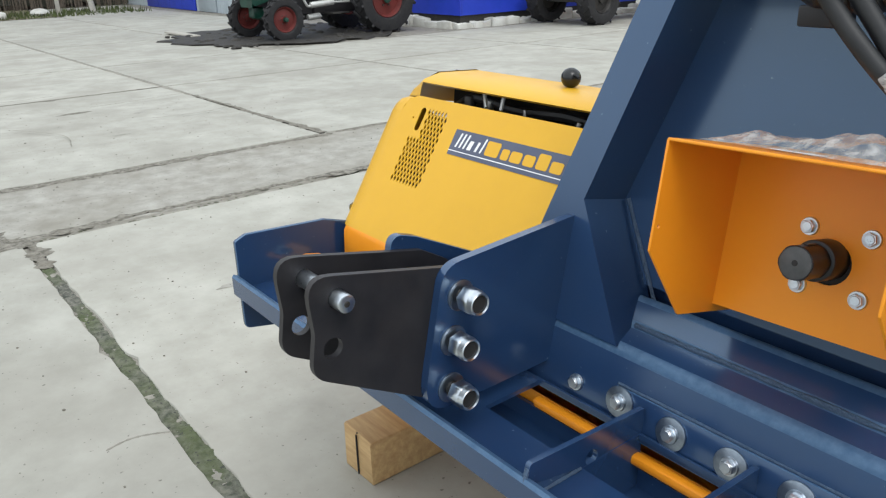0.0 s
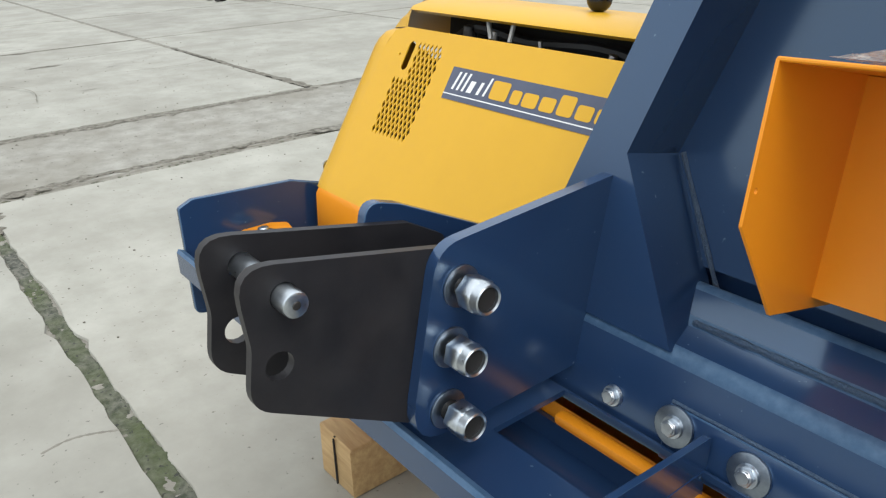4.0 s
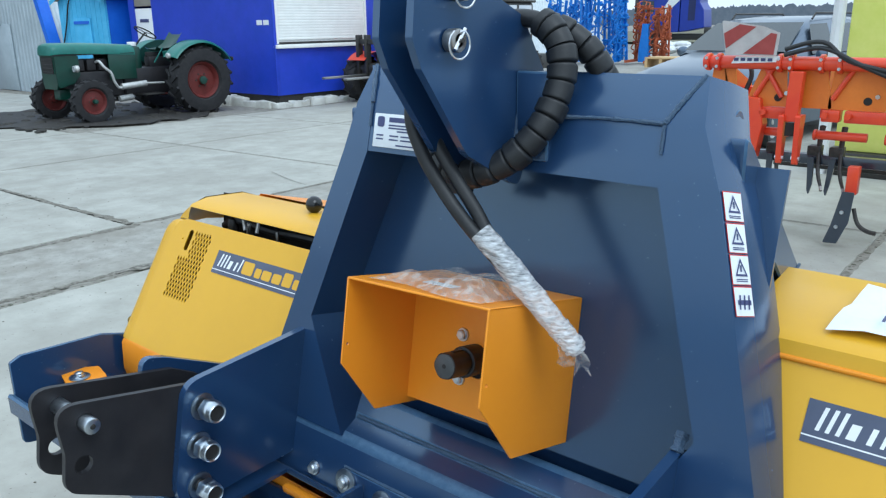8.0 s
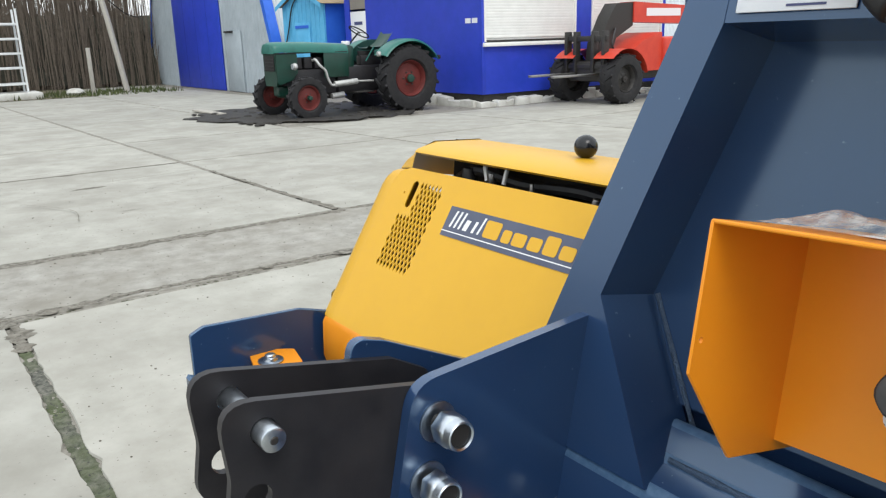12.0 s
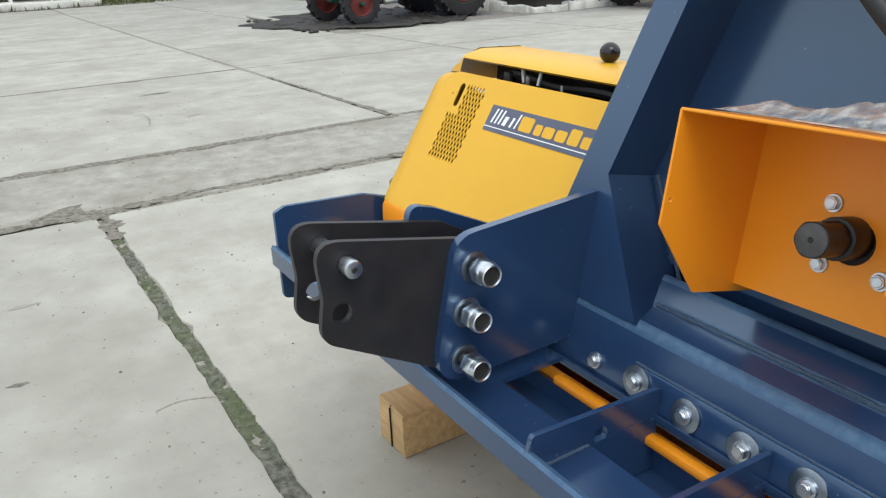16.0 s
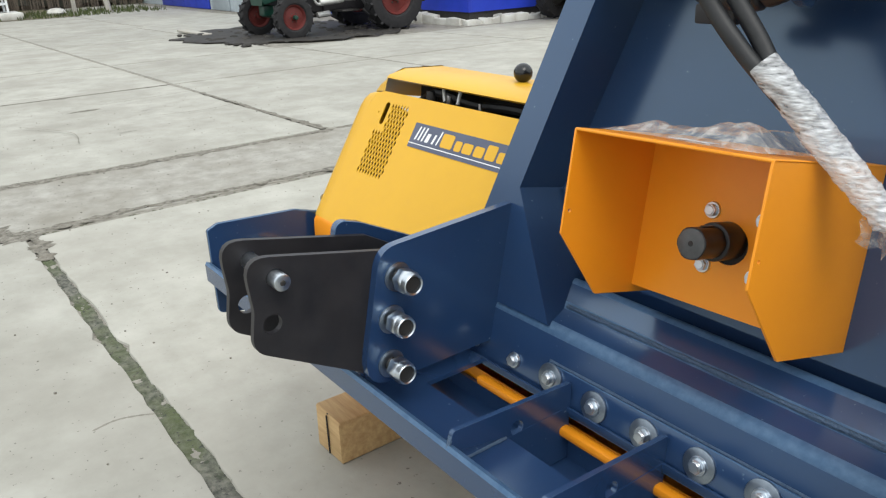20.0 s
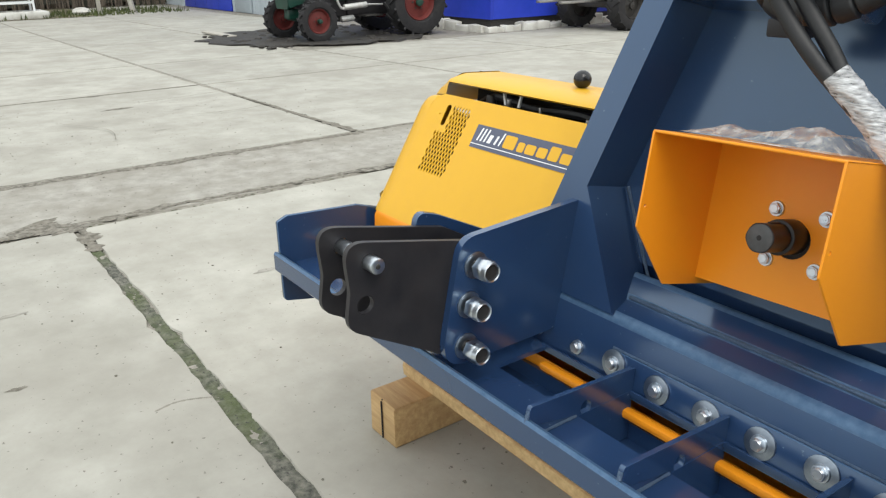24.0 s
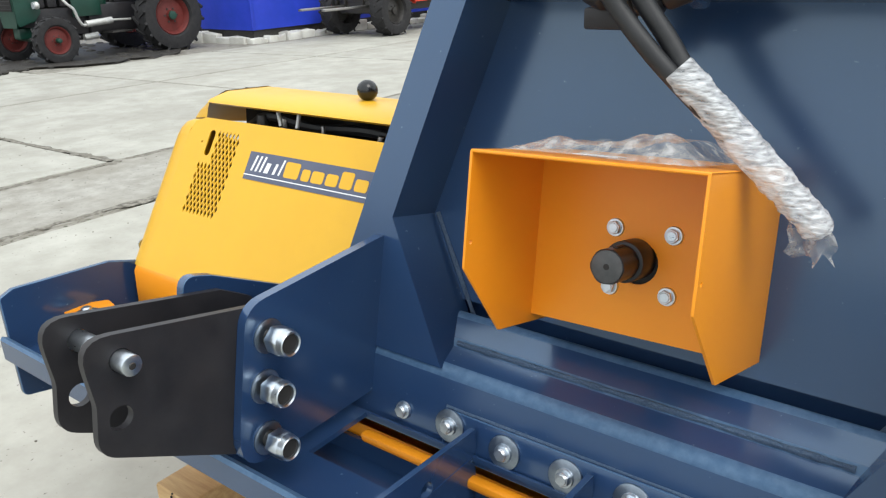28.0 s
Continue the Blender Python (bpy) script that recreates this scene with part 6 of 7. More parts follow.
for s in (1, -1):
    arc = [radians(a) for a in range(37, 153, 6)]
    rows = [[(TX + s * off, 9.18 - (FR + dr + 0.05 * max(0, 1.0 - a) ** 2) * math.cos(a), RW + (FR + dr) * math.sin(a)) for a in arc] for off, dr in ((0.52, -0.01), (0.56, 0.0), (0.88, 0.0), (0.945, -0.02), (0.965, -0.055))]
    fd = part("fender", loft(rows), TRTEAL, tractor, "teal green rear fender", smooth=60)
    part("fender_side", loft([[(TX + s * 0.525, 9.18 - FR * math.cos(a), RW + FR * math.sin(a)) for a in arc], [(TX + s * 0.525, 9.18 - 0.35 * math.cos(a), RW + 0.35 * math.sin(a)) for a in arc]]), TRGREEN, fd)
    part("tail_lamp", cyl((TX + s * 0.86, 9.18 + FR * 0.90, RW + FR * 0.50), (TX + s * 0.86, 9.18 + FR * 0.90 + 0.05, RW + FR * 0.50), 0.045, None, 12, 0.006), DARK, fd)
    part("side_lamp", cyl((TX + s * 0.80, 8.53, RW + 0.50), (TX + s * 0.80, 8.47, RW + 0.50), 0.05, None, 12, 0.006), SILVER, fd)
    lampb = part("headlight", ball((TX + s * 0.38, 6.88 if s > 0 else 6.80, 0.98 if s > 0 else 0.90), 0.068, 14, (1, 0.8, 1)), SILVER, tractor)
    part("lamp_glass", cyl((TX + s * 0.38, 6.83 if s > 0 else 6.75, 0.98 if s > 0 else 0.90), (TX + s * 0.38, 6.82 if s > 0 else 6.74, 0.98 if s > 0 else 0.90), 0.058, None, 16), LAMP, lampb)
    part("lamp_bracket", cyl((TX + s * 0.28, 6.88 if s > 0 else 6.80, 0.93), (TX + s * 0.36, 6.88 if s > 0 else 6.80, 0.95), 0.014, None, 8), DARK, lampb)
part("exhaust", tube(smooth_path([(TX + 0.24, 7.32, 1.08), (TX + 0.34, 7.34, 1.09), (TX + 0.40, 7.40, 0.98), (TX + 0.42, 7.50, 0.88), (TX + 0.42, 7.55, 0.72), (TX + 0.42, 7.62, 0.60), (TX + 0.42, 7.70, 0.60)]), 0.026, 8), SILVER, tractor, "dull silver exhaust pipe")
part("silencer", cyl((TX + 0.42, 7.68, 0.61), (TX + 0.42, 8.20, 0.645), 0.058, None, 14, 0.01), SILVER, tractor)
part("tailpipe", cyl((TX + 0.42, 8.20, 0.645), (TX + 0.42, 8.58, 0.635), 0.02, None, 8), SILVER, tractor)
part("step", box(TX + 0.2, TX + 0.55, 8.1, 8.5, 0.42, 0.45, 0.005), DARKSTEEL, tractor)
part("lever", cyl((TX + 0.25, 8.52, 1.02), (TX + 0.3, 8.70, 1.30), 0.014, None, 6), TRTEAL, tractor)
part("tool_can", cyl((TX + 0.10, 8.16, 1.345), (TX + 0.10, 8.16, 1.425), 0.085, None, 14, 0.01), WHITE, tractor)
tractor.location.z = fall(TX)
# earth pad and litter under the tractor
rnd = random.Random(21)
b = bmesh.new()
n = 44
loop = []
for k in range(n):
    a = 2 * math.pi * k / n
    loop.append(b.verts.new((-15.0 + (2.55 + rnd.uniform(-.25, .25)) * math.cos(a) * (1 if abs(math.cos(a)) < .7 else .95), 7.75 + (2.35 + rnd.uniform(-.25, .25)) * math.sin(a), 0.0)))
for v in loop:
    v.co.z = fall(v.co.x) + 0.03
low = [b.verts.new((v.co.x * 1.0 + rnd.uniform(-.08, .08), v.co.y + rnd.uniform(-.08, .08), fall(v.co.x) - 0.02)) for v in loop]
b.faces.new(loop)
for k in range(n):
    b.faces.new((low[k], low[(k + 1) % n], loop[(k + 1) % n], loop[k]))
solo("oily_mat", b, PAD, "ragged dark oily mat under the tractor", "mat", smooth=0)
b = bmesh.new()
for k in range(90):
    x, y = rnd.uniform(-17.0, -12.9), rnd.uniform(5.6, 9.9)
    ball((x, y, fall(x) + 0.03), rnd.uniform(0.03, 0.10), 6, (1.3, 1, 0.4), b)
solo("earth_clods", b, PAD, "dark clods of earth and scrap", "clods", kind="stuff")
solo("plank", box(-17.6, -16.0, 6.05, 6.25, -0.10, -0.06, 0.005), PALEWOOD, "pale plank lying beside the tractor", "plank")

# ---- telehandler beside the kiosk, forks towards -y ----
tele = thing("telehandler", (-11.2, 14.6, 0), "red and black telehandler with pallet forks, boom lowered", "telehandler")
for s in (1, -1):
    for y in (12.62, 17.2):
        wheel(tele, (-11.55 + s * 0.72, y, 0.50), 0.50, 0.36, 0.27, DUSTYRUBBER, DARKSTEEL, 14)
part("chassis", box(-12.0, -11.1, 12.3, 18.9, 0.45, 0.85, 0.04), DARKSTEEL, tele)
for s in (1, -1):
    rows = [[(-11.55 + s * 0.55 + dx, 12.62 + 0.62 * math.cos(a), 0.50 + 0.60 * math.sin(a)) for a in [radians(q) for q in range(10, 150, 14)]] for dx in (-0.2, 0.34)]
    part("mudguard", loft(rows), TELERED, tele)
part("front_body", loft([[(x, y, z) for y, z in ((12.85, 0.62), (12.95, 0.95), (13.4, 1.25), (14.0, 1.40), (14.0, 0.62))] for x in (-11.95, -10.95)], closed=False, caps=True), TELERED, tele)
part("engine_cover", box(-11.9, -10.85, 14.0, 15.4, 0.62, 1.30, 0.08), TELERED, tele)
part("boom", loft([[(x, y, z) for y, z in ((13.55, 1.62), (13.55, 2.03), (15.9, 1.94), (15.9, 1.56))] for x in (-11.75, -11.35)], closed=True, caps=True), TELERED, tele, "red telescopic boom")
part("brand_bar", box(-11.348, -11.343, 13.95, 15.1, 1.74, 1.90), WHITE, tele)
part("boom_head", loft([[(x, y, z) for y, z in ((13.56, 2.02), (13.05, 2.0), (12.85, 1.75), (12.55, 1.20), (12.5, 0.80), (12.85, 0.82), (13.05, 1.30), (13.56, 1.55))] for x in (-11.72, -11.38)], closed=True, caps=True), DARKSTEEL, tele, "black boom head")
car_ = part("fork_carriage", box(-12.1, -10.95, 12.28, 12.36, 1.25, 1.36, 0.01), DARKSTEEL, tele)
part("carriage_bar", box(-12.1, -10.95, 12.28, 12.36, 0.70, 0.80, 0.01), DARKSTEEL, car_)
for x in (-12.05, -11.8, -11.3, -11.02):
    part("carriage_upright", box(x - 0.04, x + 0.04, 12.25, 12.40, 0.62, 1.45, 0.01), DARKSTEEL, car_)
for x in (-11.85, -11.2):
    part("fork", box(x - 0.06, x + 0.06, 11.05, 12.3, 0.58, 0.625, 0.01), STEEL, car_)
cab = part("cab", box(-12.35, -11.75, 17.35, 18.85, 0.8, 2.2, 0.08), DARKSTEEL, tele, "black cab frame")
part("roof", box(-12.4, -11.7, 17.3, 18.9, 2.19, 2.26, 0.03), DARKSTEEL, cab)
for y0, y1 in ((17.45, 18.0), (18.1, 18.72)):
    part("window", box(-11.752, -11.74, y0, y1, 1.35, 2.12, 0.005), LAMP, cab)
part("hydraulic_hose", tube(smooth_path([(-11.36, 13.0, 1.5), (-11.25, 12.8, 1.15), (-11.3, 13.1, 0.95), (-11.3, 13.5, 1.2)]), 0.02, 6), RUBBER, tele)

tele.location.z = fall(-11.5)

# ---- red cultivator ----
cult = thing("cultivator", (-0.3, 6.2, 0), "orange-red tined cultivator with dark roller standing on the yard", "cultivator")


def bar(name, x0, x1, y, z, w, h, material, label=""):
    return part(name, box(x0, x1, y - w / 2, y + w / 2, z - h / 2, z + h / 2, 0.01), material, cult, label)


def bracket(x0, x1, x2, x3, y, material, name="bracket_plate"):
    """A plate hanging under the beam, x0-x1 at its top and x2-x3 at its foot."""
    return part(name, plate(rounded([(x0, 1.28), (x1, 1.28), (x3, 0.99), (x2, 0.99)], 0.02), y, y + 0.012, "y"), material, cult)


part("front_beam", cyl((-1.84, 5.93, 1.302), (1.7, 5.93, 1.302), 0.048, None, 14, 0.006), IMPRED, cult, "round orange-red front beam")
for k, x in enumerate((-1.82, -1.74, -1.30, -1.22, -1.02, -0.90, -0.55, -0.1, 0.4, 0.9)):
    part("beam_flange", cyl((x, 5.93, 1.302), (x + 0.03, 5.93, 1.302), 0.066, None, 12, 0.004), IMPRED, cult)
    for z in (1.272, 1.332):
        part("flange_bolt", cyl((x + 0.015, 5.86, z), (x + 0.015, 5.872, z), 0.012, None, 6), ZINC, cult)
bar("rear_beam", -1.72, 1.7, 6.62, 1.02, 0.12, 0.12, IMPRED)
# amber plates under the beam, with red struts
for x0, x1, x2, x3 in ((-1.78, -1.70, -1.80, -1.62), (-1.70, -1.62, -1.66, -1.575), (-1.42, -1.25, -1.53, -1.22), (-1.24, -0.98, -1.20, -0.92), (-0.93, -0.60, -0.95, -0.58), (-0.35, 0.0, -0.42, -0.05), (0.5, 0.85, 0.43, 0.8)):
    bracket(x0, x1, x2, x3, 5.97, AMBER)
for x0, x1 in ((-1.40, -1.26), (-1.33, -1.45), (-0.80, -0.92), (-0.2, -0.35)):
    part("strut", cyl((x0, 5.955, 1.28), (x1, 5.955, 1.06), 0.018, None, 8), IMPRED, cult)
for x in (-1.29, -0.70, -0.25):
    part("bracket_hole", cyl((x, 5.968, 1.055), (x, 5.964, 1.055), 0.028, 0.026, 12), DARK, cult)
    part("lug_bolt", cyl((x + 0.06, 5.965, 1.09), (x + 0.06, 5.945, 1.09), 0.016, None, 6), ZINC, cult)
# depth arms: a wide post that forks into two legs
for x in (-1.155, -0.10, 0.95):
    arm = part("depth_arm", plate(rounded([(x - 0.035, 1.25), (x + 0.055, 1.25), (x + 0.045, 0.90), (x - 0.045, 0.90)], 0.012), 5.84, 5.92, "y", r=0.004), IMPRED, cult)
    for dx in (-0.052, 0.06):
        part("fork_leg", plate(rounded([(5.80, 0.95), (5.94, 0.95), (5.90, 0.64), (5.87, 0.595), (5.83, 0.60)], 0.015), x + dx - 0.018, x + dx + 0.018, "x", r=0.002), IMPRED, arm)
        part("pin", cyl((x + dx - 0.03, 5.86, 0.64), (x + dx + 0.03, 5.86, 0.64), 0.014, None, 8), ZINC, arm)
    part("slot", box(x - 0.028, x + 0.034, 5.838, 5.842, 0.80, 0.895), DARK, arm)
# end arm and boxed sections
part("end_arm", plate(rounded([(-1.50, 1.06), (-1.40, 1.05), (-1.36, 0.86), (-1.40, 0.60), (-1.47, 0.58), (-1.49, 0.80)], 0.02), 5.90, 6.02, "y", r=0.005), IMPRED, cult)
part("end_roller_plate", cyl((-1.60, 6.05, 0.93), (-1.585, 6.05, 0.93), 0.13, None, 20, 0.003), CARPAINT, cult)
for x0, x1 in ((-1.40, -1.22), (-0.98, -0.86), (-0.83, -0.20), (0.1, 0.8)):
    bar("box_section", x0, x1, 5.99, 0.945, 0.10, 0.085, IMPRED)
    part("joint_pin", cyl((x0 + 0.03, 5.93, 0.95), (x0 + 0.03, 5.90, 0.95), 0.022, None, 10), IMPRED, cult)
for x0, x1 in ((-1.38, -1.20), (-1.01, -0.68), (-0.55, 0.1), (0.3, 0.9)):
    part("cross_tube", cyl((x0, 6.02, 0.80), (x1, 6.02, 0.80), 0.032, None, 12, 0.004), IMPRED, cult)
    part("tube_cap", cyl((x0, 6.02, 0.80), (x0 - 0.02, 6.02, 0.80), 0.040, None, 12, 0.003), IMPRED, cult)
bar("roller_tube", -1.46, 1.7, 6.18, 0.60, 0.08, 0.075, CARPAINT, "dark blue roller tube")
bar("lower_rail", -1.42, 1.7, 6.5, 0.50, 0.06, 0.05, DARKSTEEL)
for k, x in enumerate((-1.345, -1.05, -0.90, -0.45, 0.05, 0.5, 1.0)):
    lean = (0.0, 0.01, -0.02, 0.02, 0.0, 0.02, -0.01)[k]
    part("tine", plate(rounded([(x - 0.022, 0.62), (x + 0.022, 0.62), (x + 0.018 + lean, 0.42), (x + lean, 0.335), (x - 0.015 + lean, 0.38)], 0.006), 6.10, 6.125, "y", r=0.002), CARPAINT, cult, "dark blue steel tine")
    t2 = part("spring_tine", tube(smooth_path([(x + 0.03, 6.22, 0.84), (x + 0.035, 6.16, 0.70), (x + 0.06, 6.10, 0.52), (x + 0.11, 6.02, 0.42)], 6), 0.022, 8, radius=lambda i, n: 0.022 - 0.012 * i / n), DARKSTEEL, cult)
    part("worn_tip", tube([(x + 0.085, 6.06, 0.455), (x + 0.11, 6.02, 0.42), (x + 0.118, 6.0, 0.40)], 0.012, 6), STEEL, t2)
    part("clamp", box(x - 0.04, x + 0.05, 6.13, 6.24, 0.63, 0.70, 0.006), DARKSTEEL, t2)
for x in (-0.73, 0.25, 1.2):
    part("share_leg", box(x - 0.038, x + 0.038, 5.97, 6.05, 0.40, 0.60, 0.008), IMPRED, cult)
    sh = part("share", plate(rounded([(x - 0.05, 0.42), (x + 0.03, 0.42), (x + 0.015, 0.20), (x - 0.045, 0.035), (x - 0.14, 0.03), (x - 0.10, 0.16)], 0.01), 5.96, 5.975, "y", r=0.002), CARPAINT, cult, "dark blue wing share")
    for dx, z in ((-0.035, 0.27), (-0.06, 0.16)):
        part("share_bolt", cyl((x + dx, 5.96, z), (x + dx, 5.95, z), 0.014, None, 8), ZINC, sh)
    part("wing", tube(smooth_path([(x + 0.03, 6.0, 0.30), (x + 0.07, 5.98, 0.20), (x + 0.13, 5.96, 0.16), (x + 0.20, 5.95, 0.15)], 5), 0.016, 6), DARKSTEEL, sh)
# side panels of the frame going back
for x in (-1.74, -0.98, -0.2, 0.6, 1.5):
    sh = [(5.98, 1.30), (6.10, 1.30), (6.70, 1.10), (6.68, 0.95), (6.25, 0.90), (6.0, 0.92)]
    part("side_arm", plate(rounded(sh, 0.02), x - 0.02, x + 0.02, "x", [ring(6.2, 1.05, 0.04, 10)], 0.003), IMPRED, cult)
WBM = Matrix.Translation((-1.495, 5.86, 1.468)) @ Matrix.Rotation(radians(-8), 4, "X") @ Matrix.Rotation(radians(3), 4, "Y")
board = rounded([(-0.155, -0.12), (0.205, -0.105), (0.20, 0.055), (0.08, 0.095), (-0.225, 0.122)], 0.012)
wb = part("warning_board", plate(board, -0.004, 0.004, "y", m=WBM), FADEDWHITE, cult, "faded red and white striped warning board")
for pts in (((-0.195, 0.03), (-0.160, -0.075), (0.03, 0.088), (-0.09, 0.100)), ((-0.03, -0.105), (0.185, -0.098), (0.182, 0.045), (0.14, 0.05))):
    part("stripe", plate(list(pts), -0.0065, -0.0045, "y", m=WBM), FADEDRED, wb, smooth=0)
part("maker_bar", plate([(-1.62, 1.295), (-1.30, 1.310), (-1.28, 1.352), (-1.59, 1.345)], 5.872, 5.878, "y"), WHITE, cult)
for k in range(6):
    part("print_bar", box(-1.60 + 0.048 * k, -1.568 + 0.048 * k, 5.868, 5.8715, 1.314, 1.336), INK, cult, smooth=0)
for z0, x1 in ((1.36, -0.4), (1.40, 0.1)):
    part("hose", tube(smooth_path([(-1.25, 5.88, z0), (-1.0, 5.86, z0 + 0.05), (-0.75, 5.87, 1.30), (x1, 5.90, 1.15)]), 0.016, 8), RUBBER, cult)
part("hose", tube(smooth_path([(-1.57, 6.1, 1.32), (-1.52, 6.05, 1.20), (-1.55, 6.02, 1.05), (-1.48, 6.05, 1.0)]), 0.018, 8), RUBBER, cult)

# lime panel and post beside it
panel = thing("lime_machine_panel", (-0.4, 9.0, 0), "tall faded lime-yellow sheet panel beside a grey post", "panel")
part("panel_sheet", box(-1.54, 0.9, 9.0, 9.06, 0.25, 3.2, 0.02), LIMEYELLOW, panel)
part("post", cyl((-1.64, 8.95, 0.0), (-1.64, 8.95, 3.6), 0.06, None, 10), RACK, panel)
part("foot", box(-1.56, 0.9, 8.9, 9.2, 0.0, 0.25, 0.02), DARKSTEEL, panel)

# ---- parked estate car, nose towards the yard's near corner ----
CARM = Matrix.Translation((-3.24, 11.95, 0)) @ Matrix.Rotation(radians(-9), 4, "Z") @ Matrix.Diagonal((1.06, 1.0, 1.13, 1.0))
car = thing("estate_car", (-3.22, 11.95, 0), "dark blue-grey estate car with roof rails, parked", "car")
# stations along the car: y, half width low, half width high, sill, waist, roof or bonnet height
ST = [(-2.28, 0.55, 0.50, 0.32, 0.62, 0.70), (-2.20, 0.74, 0.66, 0.24, 0.72, 0.78), (-1.95, 0.86, 0.74, 0.22, 0.80, 0.88), (-1.30, 0.90, 0.76, 0.22, 0.90, 0.98), (-0.95, 0.91, 0.76, 0.22, 0.94, 1.03)]
rows = []
for y, wl, wh, z0, z1, z2 in ST + [(0.0, 0.91, 0.80, 0.22, 0.96, 1.0), (1.2, 0.91, 0.80, 0.22, 0.98, 1.02), (2.1, 0.88, 0.78, 0.26, 1.0, 1.04), (2.35, 0.78, 0.72, 0.34, 0.98, 1.02)]:
    rows.append([(-wl * 0.92, y, z0), (-wl, y, (z0 + z1) / 2), (-wl * 0.97, y, z1), (-wh * 0.8, y, z2), (0, y, z2 + 0.03), (wh * 0.8, y, z2), (wl * 0.97, y, z1), (wl, y, (z0 + z1) / 2), (wl * 0.92, y, z0)])
part("body", loft(rows, closed=True, caps=True, m=CARM), CARBODY, car, smooth=50)
rows = []
for y, w0, z in ((-0.95, 0.72, 1.02), (-0.35, 0.64, 1.34), (-0.05, 0.61, 1.42), (0.9, 0.61, 1.46), (1.8, 0.60, 1.42), (2.2, 0.66, 1.05)):
    rows.append([(-0.80, y, 0.98), (-w0, y, z - 0.05 if z > 1.1 else z), (-w0 * 0.85, y, z), (w0 * 0.85, y, z), (w0, y, z - 0.05 if z > 1.1 else z), (0.80, y, 0.98)])
part("roof", loft(rows, m=CARM), CARBODY, car, smooth=50)
part("windscreen", loft([[(-0.70, -0.97, 1.045), (0.70, -0.97, 1.045)], [(-0.60, -0.30, 1.372), (0.60, -0.30, 1.372)]], m=CARM @ Matrix.Translation((0, -0.03, 0.012))), GLASS, car)
for s in (1, -1):
    for y0, y1 in ((-0.55, 0.25), (0.33, 1.05), (1.13, 1.9)):
        part("side_window", loft([[(s * 0.79, y0 + (0.25 if y0 < -0.4 else 0) - 0.15, 1.02), (s * 0.79, y1, 1.02)], [(s * 0.645, y0 + 0.25, 1.36), (s * 0.645, y1, 1.37)]], m=CARM @ Matrix.Translation((s * 0.012, 0, 0))), GLASS, car)
    part("roof_rail", tube([CARM @ Vector(p) for p in ((s * 0.56, 0.0, 1.42), (s * 0.56, 0.1, 1.49), (s * 0.56, 1.6, 1.49), (s * 0.56, 1.75, 1.42))], 0.015, 6), DARKSTEEL, car)
    part("mirror", ball((0, 0, 0), 0.09, 10, (1.1, 0.6, 0.8)), CARBODY, car).matrix_basis = CARM @ Matrix.Translation((s * 0.98, -0.55, 1.02))
    part("headlamp", loft([[(s * 0.50, -2.235, 0.62), (s * 0.80, -2.10, 0.66)], [(s * 0.50, -2.215, 0.73), (s * 0.80, -2.06, 0.77)]], m=CARM @ Matrix.Translation((0, -0.03, 0))), LAMP, car)
    for y in (-1.45, 1.35):
        c = CARM @ Vector((s * 0.78, y, 0.3186))
        wheel(car, c, 0.36, 0.2, 0.24, RUBBER, SILVER, 1)
gr = part("grille", box(-0.46, 0.46, -2.30, -2.26, 0.50, 0.66, 0.01, CARM), DARK, car)
part("grille_frame", tube([CARM @ Vector(p) for p in ((-0.47, -2.30, 0.66), (-0.15, -2.31, 0.69), (0.15, -2.31, 0.69), (0.47, -2.30, 0.66), (0.45, -2.30, 0.50), (-0.45, -2.30, 0.50), (-0.47, -2.30, 0.66))], 0.012, 6), CHROME, car)
part("badge", cyl(CARM @ Vector((0, -2.30, 0.745)), CARM @ Vector((0, -2.325, 0.745)), 0.045, None, 16), CHROME, car)
part("bumper", box(-0.80, 0.80, -2.26, -2.05, 0.26, 0.48, 0.05, CARM), CARBODY, car)

